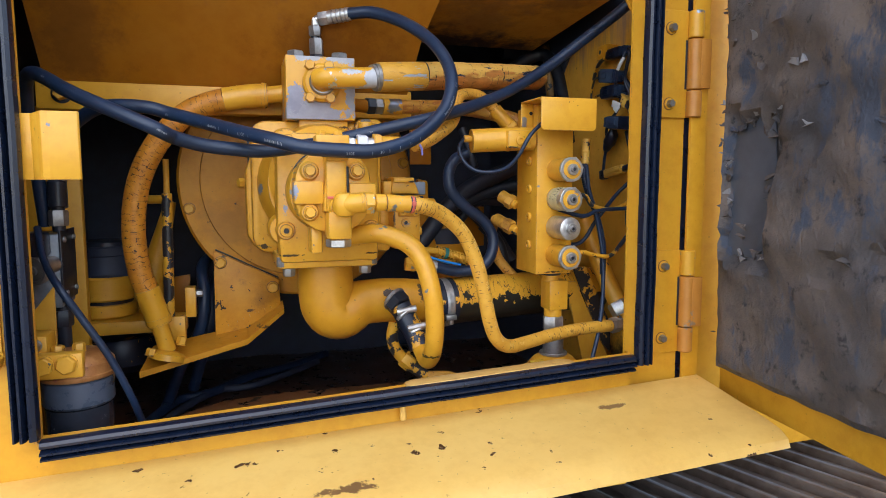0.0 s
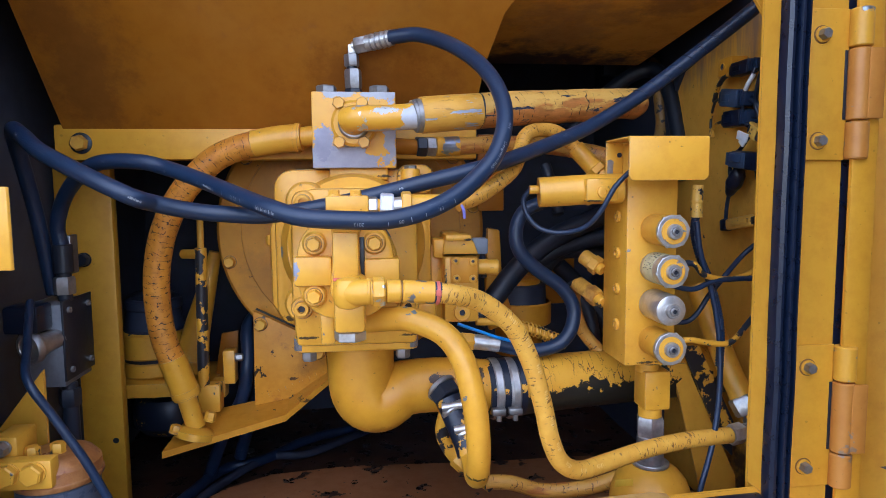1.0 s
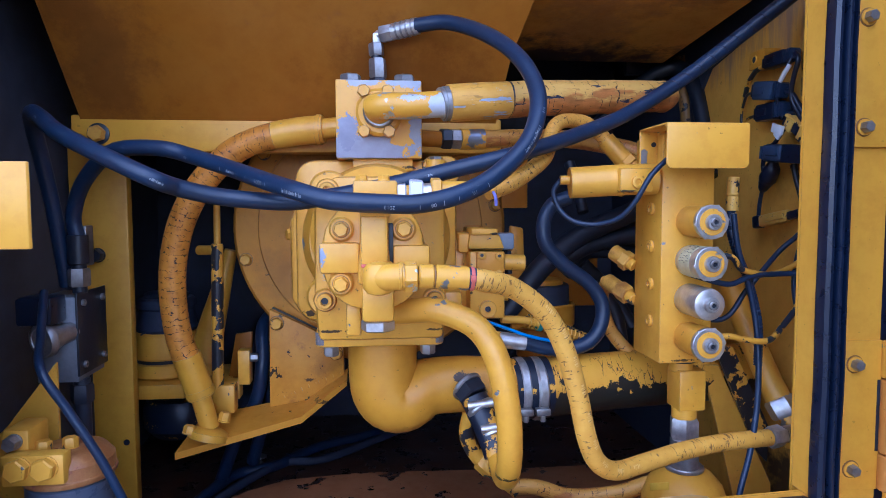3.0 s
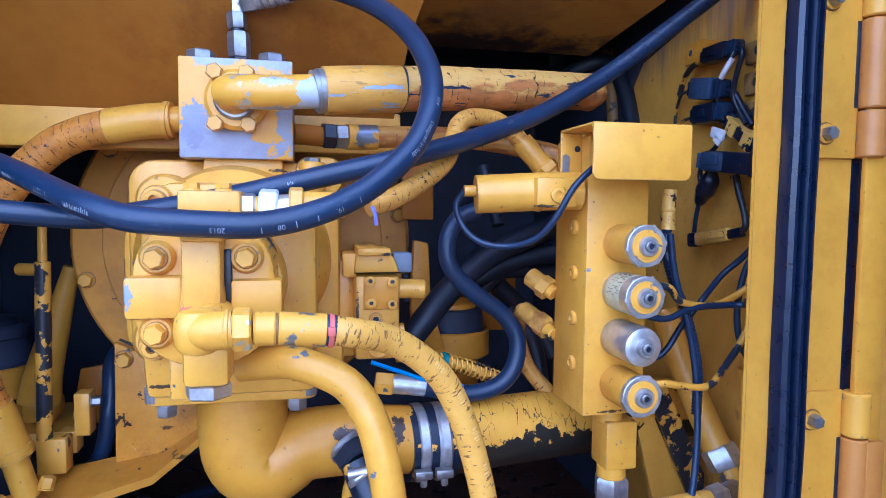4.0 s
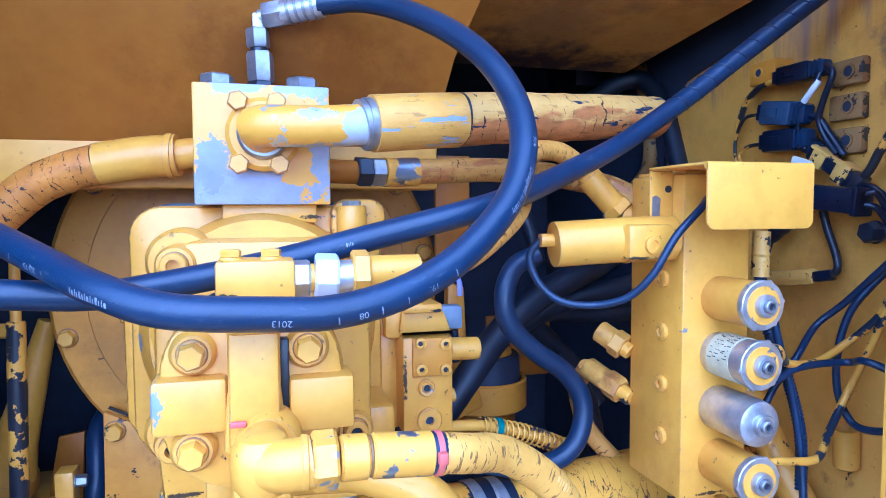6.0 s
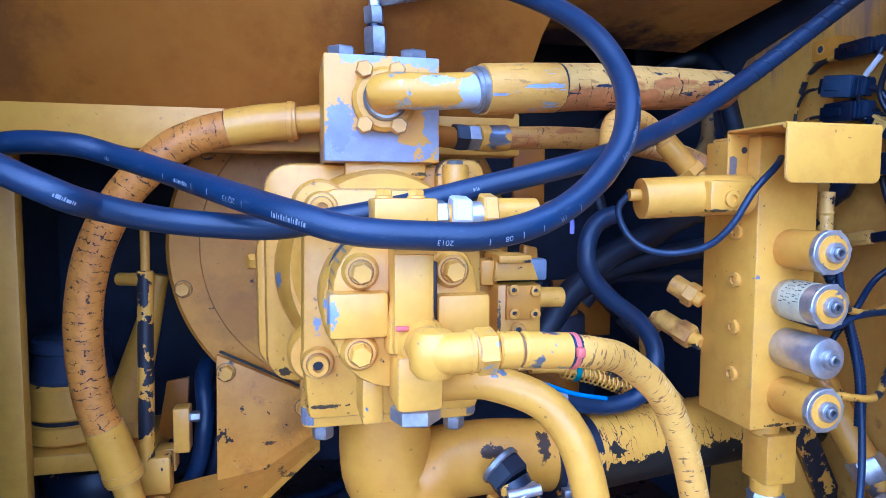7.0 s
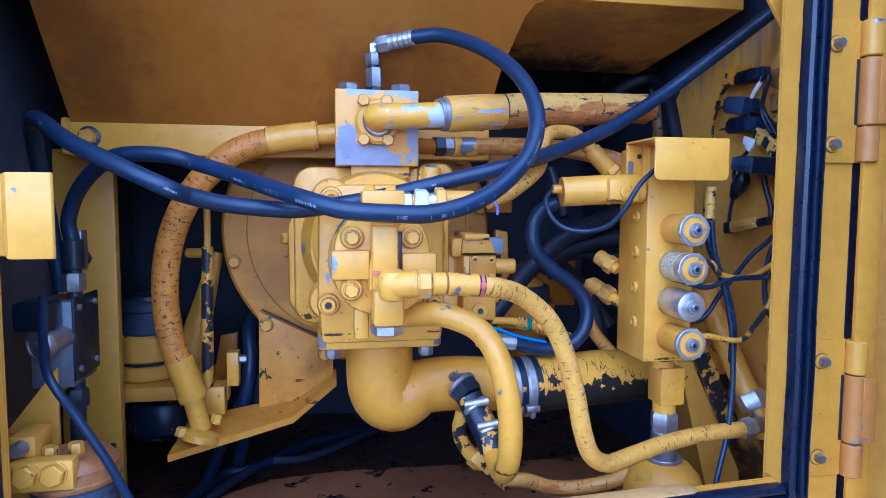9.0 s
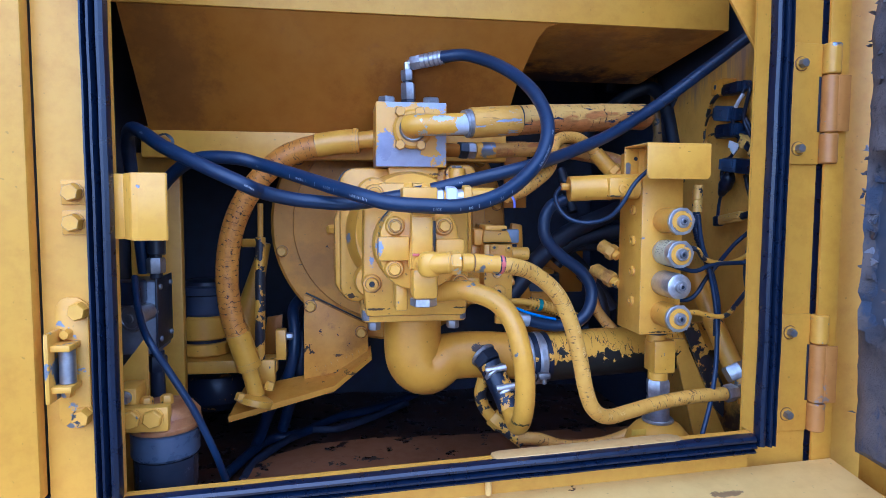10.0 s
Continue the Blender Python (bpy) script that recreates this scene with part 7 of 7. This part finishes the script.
part("latch", obox(a_.lerp(b_, 0.08) + Vector((-0.014, 0, 0.003)), a_.lerp(b_, 0.36) + Vector((-0.014, 0, 0.003)), 0.005, 0.013, 0.001), BLUE_BLACK, bc)
part("end_flange", obox(a_.lerp(b_, 0.93), a_.lerp(b_, 1.0), 0.025, 0.031, 0.002), PLASTIC, bc)
for k in (-0.16, -0.10, -0.04):
    part("tooth", obox(a_.lerp(b_, k), a_.lerp(b_, k + 0.035), 0.018, 0.020, 0.001), BLUE_BLACK, bc)
part("tongue", obox(a_.lerp(b_, -0.17), a_.lerp(b_, 0.0), 0.012, 0.012, 0.001), PLASTIC, bc)
yc = root("yellow_connector", (0.600, 0.183, 1.705), "paint-splashed yellow and black connector pair", "connector")
a_, b_ = Vector((0.600, 0.216, 1.724)), Vector((0.600, 0.150, 1.682))
part("core", obox(a_, b_, 0.015, 0.018, 0.003), PLASTIC, yc)
part("first_band", obox(a_.lerp(b_, 0.10), a_.lerp(b_, 0.36), 0.019, 0.022, 0.003), TAPE, yc)
part("second_band", obox(a_.lerp(b_, 0.56), a_.lerp(b_, 0.82), 0.019, 0.024, 0.003), TAPE, yc)
part("edge_strip", obox(a_.lerp(b_, 0.12) + Vector((-0.006, 0, 0.0105)), a_.lerp(b_, 0.8) + Vector((-0.006, 0, 0.0115)), 0.008, 0.004, 0.001), TAPE, yc)
part("end", obox(a_.lerp(b_, 0.86), a_.lerp(b_, 1.04), 0.016, 0.020, 0.003), PAINT_PEEL, yc)
wt = root("white_tag", (0.585, 0.218, 1.708), "small white plastic tag on the wiring", "tag")
part("flag", obox((0.585, 0.230, 1.713), (0.585, 0.203, 1.704), 0.004, 0.014, 0.0015), WHITE, wt)
part("loop", obox((0.585, 0.223, 1.705), (0.585, 0.211, 1.695), 0.004, 0.010, 0.0015), WHITE, wt)
wt2 = part("white_sleeve", tube([(0.588, 0.218, 1.781), (0.587, 0.207, 1.791), (0.590, 0.199, 1.802)], 0.0036, 10, 0.004), WHITE)
tagged(wt2, "white sleeve round a thin wire", "sleeve")
bt = root("taped_bundle", (0.600, 0.258, 1.639), "black taped bulge of wires below the plugs", "cable")
part("bulge", tube([(0.600, 0.247, 1.662), (0.600, 0.253, 1.646), (0.600, 0.267, 1.628), (0.600, 0.275, 1.616)], 0.012, 14, 0.003, radius=lambda s, L: 0.005 + 0.0085 * math.sin(math.pi * min(1, s / L * 0.9 + 0.1)) + 0.0006 * math.sin(s * 1500)), PLASTIC, bt)
part("lead", tube([(0.600, 0.273, 1.621), (0.602, 0.283, 1.599), (0.606, 0.293, 1.568)], 0.0032, 10), RUBBER, bt)
y2 = root("taped_connector", (0.563, 0.190, 1.580), "yellow painted inline connector with black ends", "connector")
part("body", obox((0.605, 0.282, 1.566), (0.605, 0.210, 1.577), 0.014, 0.019, 0.004), TAPE, y2)
part("ridge", obox((0.597, 0.261, 1.569), (0.597, 0.214, 1.576), 0.004, 0.007, 0.001), TAPE, y2)
part("end", obox((0.605, 0.298, 1.564), (0.605, 0.279, 1.566), 0.016, 0.021, 0.004), PLASTIC, y2)
part("other_end", obox((0.605, 0.212, 1.576), (0.605, 0.186, 1.581), 0.011, 0.013, 0.003), PLASTIC, y2)
wb = root("wall_bolt", (0.569, 0.100, 1.633), "blue-grey bolt with yellow bracket on the wall", "bolt")
part("head", hexbolt((0.610, 0.140, 1.631), -X, 0.021, 0.012), OILY, wb)
cp = root("clip_cup", (0.589, 0.150, 1.394), "yellow bent clip on the side wall", "clip")
part("cup", lathe((RW - 0.0155, 0.165, 1.362), (-0.08, 0, 1), [(0, 0.010), (0.003, 0.0135), (0.046, 0.014), (0.047, 0.0125), (0.044, 0.0115), (0.030, 0.011)], 22), PAINT_SCUFF, cp)
part("hollow", lathe((RW - 0.0155, 0.165, 1.393), (-0.08, 0, 1), [(0, 0.0108), (0.002, 0.0108)], 18), DARK, cp)
CABLES = (
    ("black_cable", RUBBER, 0.0038, "black cable looping on the side wall", [(0.405, 0.122, 1.497), (0.456, 0.120, 1.484), (0.492, 0.125, 1.494), (0.535, 0.130, 1.496), (0.561, 0.120, 1.498), (0.543, 0.090, 1.507), (0.555, 0.070, 1.499), (0.566, 0.050, 1.478)]),
    ("black_cable", RUBBER, 0.0038, "black cable looping on the side wall", [(0.43, 0.21, 1.43), (0.477, 0.170, 1.426), (0.510, 0.165, 1.468), (0.530, 0.160, 1.496), (0.565, 0.170, 1.527), (0.583, 0.150, 1.555), (0.591, 0.100, 1.609), (0.577, 0.060, 1.640)]),
    ("black_cable", RUBBER, 0.0040, "black cable looping on the side wall", [(0.578, 0.060, 1.635), (0.599, 0.110, 1.599), (0.582, 0.140, 1.550), (0.575, 0.150, 1.500), (0.577, 0.150, 1.456), (0.584, 0.140, 1.428), (0.584, 0.120, 1.424), (0.587, 0.090, 1.433), (0.586, 0.060, 1.448)]),
    ("yellow_cable", SPLASHED, 0.0042, "cable splashed with yellow paint", [(0.408, 0.105, 1.52), (0.446, 0.100, 1.524), (0.478, 0.120, 1.503), (0.536, 0.140, 1.495), (0.577, 0.140, 1.514), (0.583, 0.110, 1.546), (0.576, 0.080, 1.596), (0.566, 0.050, 1.632)]),
    ("yellow_cable", SPLASHED, 0.0042, "cable splashed with yellow paint", [(0.408, 0.095, 1.412), (0.439, 0.090, 1.418), (0.468, 0.100, 1.411), (0.510, 0.110, 1.406), (0.545, 0.130, 1.422), (0.579, 0.140, 1.459), (0.584, 0.110, 1.534), (0.572, 0.080, 1.596), (0.566, 0.050, 1.642)]),
    ("spliced_cable", PAINT_PEEL, 0.0046, "black cable with flakes of yellow paint", [(0.602, 0.200, 1.654), (0.603, 0.194, 1.632), (0.604, 0.183, 1.605), (0.604, 0.180, 1.588), (0.605, 0.190, 1.580)]),
    ("spliced_cable", PAINT_PEEL, 0.0042, "black cable with flakes of yellow paint", [(0.598, 0.270, 1.817), (0.600, 0.300, 1.814), (0.605, 0.328, 1.802), (0.608, 0.344, 1.782), (0.610, 0.354, 1.763)]),
    ("spliced_cable", PAINT_PEEL, 0.0024, "thin wire with flakes of yellow paint", [(0.592, 0.284, 1.776), (0.600, 0.322, 1.779), (0.605, 0.342, 1.769), (0.608, 0.354, 1.746), (0.606, 0.348, 1.717)]),
    ("spliced_cable", PAINT_PEEL, 0.0026, "thin wire with flakes of yellow paint", [(0.600, 0.289, 1.740), (0.604, 0.323, 1.740), (0.606, 0.344, 1.732), (0.606, 0.340, 1.717)]),
    ("spliced_cable", PAINT_PEEL, 0.0048, "black cable with flakes of yellow paint", [(0.600, 0.154, 1.685), (0.600, 0.141, 1.697), (0.600, 0.133, 1.711), (0.600, 0.125, 1.724), (0.600, 0.114, 1.740)]),
    ("black_cable", PLASTIC, 0.0036, "black cable among the connectors", [(0.596, 0.198, 1.820), (0.592, 0.183, 1.807), (0.594, 0.195, 1.784), (0.598, 0.206, 1.759), (0.602, 0.199, 1.736), (0.604, 0.186, 1.718)]),
    ("black_cable", PLASTIC, 0.0042, "black cable among the connectors", [(0.596, 0.221, 1.768), (0.600, 0.207, 1.760), (0.604, 0.196, 1.741), (0.608, 0.180, 1.716)]),
    ("black_cable", PLASTIC, 0.0030, "thin black wire among the connectors", [(0.592, 0.200, 1.811), (0.588, 0.205, 1.795), (0.588, 0.218, 1.781), (0.594, 0.232, 1.754), (0.598, 0.224, 1.727)]),
    ("black_cable", PLASTIC, 0.0036, "black wire leaving the plug", [(0.586, 0.137, 1.669), (0.590, 0.126, 1.674), (0.600, 0.124, 1.663), (0.610, 0.117, 1.641)]),
    ("black_cable", PLASTIC, 0.0036, "black wire leaving the plug", [(0.586, 0.136, 1.660), (0.592, 0.126, 1.658), (0.604, 0.124, 1.645), (0.614, 0.117, 1.618)]),
    ("black_cable", PLASTIC, 0.0030, "black wire leaving the plug", [(0.598, 0.165, 1.682), (0.594, 0.137, 1.681), (0.598, 0.124, 1.672), (0.608, 0.118, 1.658)]),
    ("black_cable", PLASTIC, 0.0034, "thin black wire among the connectors", [(0.600, 0.223, 1.710), (0.600, 0.245, 1.691), (0.602, 0.268, 1.681), (0.604, 0.281, 1.656), (0.604, 0.268, 1.635)]),
)
for nm, mt, r, lab, pts in CABLES:
    c_ = part(nm, tube(pts, r, 12, 0.005), mt)
    tagged(c_, lab, "cable", "cables on the side wall")
yt = root("taped_loom", (0.488, 0.170, 1.609), "yellow taped wiring loom below the cover", "cable")
part("tape", tube([(0.486, 0.165, 1.633), (0.485, 0.165, 1.612), (0.485, 0.165, 1.585)], 0.0088, 16, 0.003, radius=lambda s, L: 0.0088 + 0.0006 * math.sin(s * 1100)), TAPE, yt)
part("sheath", tube([(0.485, 0.165, 1.594), (0.480, 0.160, 1.562), (0.484, 0.150, 1.528), (0.499, 0.140, 1.482), (0.508, 0.130, 1.425), (0.506, 0.125, 1.368)], 0.0058, 14, 0.002, radius=lambda s, L: 0.0058 + 0.0005 * math.sin(s * 1400)), RUBBER, yt)

# lip strip and drip on the sill
ls = root("sill_strip", (0.21, -0.02, 1.24), "pale worn steel strip on the sill", "strip")
part("strip", prism([(0.072, 1.226), (0.355, 1.238), (0.372, 1.237), (0.370, 1.2415), (0.35, 1.2445), (0.085, 1.2335), (0.074, 1.231)], (0, 0.006, 0), X, Z, 0.030, 0.002), PAINT_WORN, ls)
dpp = part("drip_tab", rod((0.066, -0.012, 1.175), (0.066, -0.012, 1.205), 0.005), LEDGE_PAINT)
tagged(dpp, "short yellow drain nib below the seal", "nib")

# debris on the floor
rng = random.Random(9)
for k in range(26):
    x, y = rng.uniform(-0.3, 0.45), rng.uniform(0.12, 0.6)
    s_ = rng.uniform(0.004, 0.014)
    bm = bmesh.new()
    bmesh.ops.create_icosphere(bm, subdivisions=1, radius=s_)
    for v_ in bm.verts:
        v_.co = Vector((v_.co.x * rng.uniform(0.7, 1.5), v_.co.y * rng.uniform(0.7, 1.3), v_.co.z * 0.35)) + Vector((x, y, FLOOR_Z + s_ * 0.2))
    d_ = part("debris", bm, FOAM if k % 3 else STEEL_DULL, smooth=False)
    tagged(d_, "crumb of dirt and flaked paint on the floor", "debris", "debris on the floor")

# ---- white print on the hoses ----
def print_on(pts, frac, text, r, size, around, parent, bars=0, ink=None):
    """Lays letters, or plain bars, on a hose at a fraction of its length; around: the side, in degrees."""
    path = spline(pts, 0.004)
    lens = [0.0]
    for a, b in zip(path, path[1:]):
        lens.append(lens[-1] + (b - a).length)
    bm = bmesh.new()
    if bars:
        x = 0.0
        for k in range(bars):
            w = size * (0.12 if k % 3 else 0.26)
            lo_ = -size * (0.34 if k % 2 else 0.18)
            quad = [(x, lo_), (x + w, lo_), (x + w, size * 0.34), (x, size * 0.34)]
            bm.faces.new([bm.verts.new((a, b, 0)) for a, b in quad])
            x += w + size * 0.16
    else:
        cu = bpy.data.curves.new("letters", "FONT")
        cu.body, cu.size, cu.align_y = text, size, "CENTER"
        ob = bpy.data.objects.new("letters", cu)
        me = ob.to_mesh()
        bm.from_mesh(me)
        ob.to_mesh_clear()
        bpy.data.objects.remove(ob)
    bmesh.ops.subdivide_edges(bm, edges=list(bm.edges), cuts=1)
    for v in bm.verts:
        s = min(max(frac * lens[-1] + v.co.x, 0), lens[-1] - 1e-4)
        i = next(k for k in range(1, len(lens)) if lens[k] >= s)
        p = path[i - 1].lerp(path[i], (s - lens[i - 1]) / max(lens[i] - lens[i - 1], 1e-6))
        d = (path[i] - path[i - 1]).normalized()
        w = d.cross(Vector((0, 1, 0))).normalized()      # across the hose
        n = d.cross(w).normalized()
        if n.y > 0:
            n = -n
        a = v.co.y / r + radians(around)
        v.co = p + (n * math.cos(a) + w * math.sin(a)) * (r + 0.0003)
    return part("print", bm, ink or PRINT, parent, smooth=False)
MARKS = ((0.258, "914", 0.0058, 0), (0.281, "Designed in Italy", 0.0060, 0), (0.366, "I", 0.0075, 0), (0.380, "19.", 0.0060, 0), (0.398, "I", 0.0075, 0), (0.412, "I", 0.0085, 0), (0.420, "08", 0.0060, 0), (0.434, "I", 0.0075, 0), (0.456, "2013", 0.0062, 0), (0.540, "", 0.0066, 14), (0.594, "I", 0.0075, 0), (0.602, "2Q 73", 0.0062, 0), (0.632, "I", 0.0075, 0), (0.650, "I", 0.0075, 0), (0.656, "", 0.0055, 11), (0.684, "I", 0.0075, 0), (0.745, "", 0.0055, 3))
for fr_, tx_, sz_, nb_ in MARKS:
    print_on(LOOP, fr_, tx_, 0.0108, sz_, 22, loop, nb_)
for fr_, nb_ in ((0.66, 7), (0.45, 4), (0.78, 6)):
    print_on(CROSS, fr_, "", 0.0106, 0.0045, 0, cross, nb_)
# worn raised lettering under the paint of the front hose, unreadable
for k in range(9):
    print_on(FH, 0.16 + 0.055 * k, "", 0.0119, 0.008, 25, fh, 5, LEDGE_PAINT)
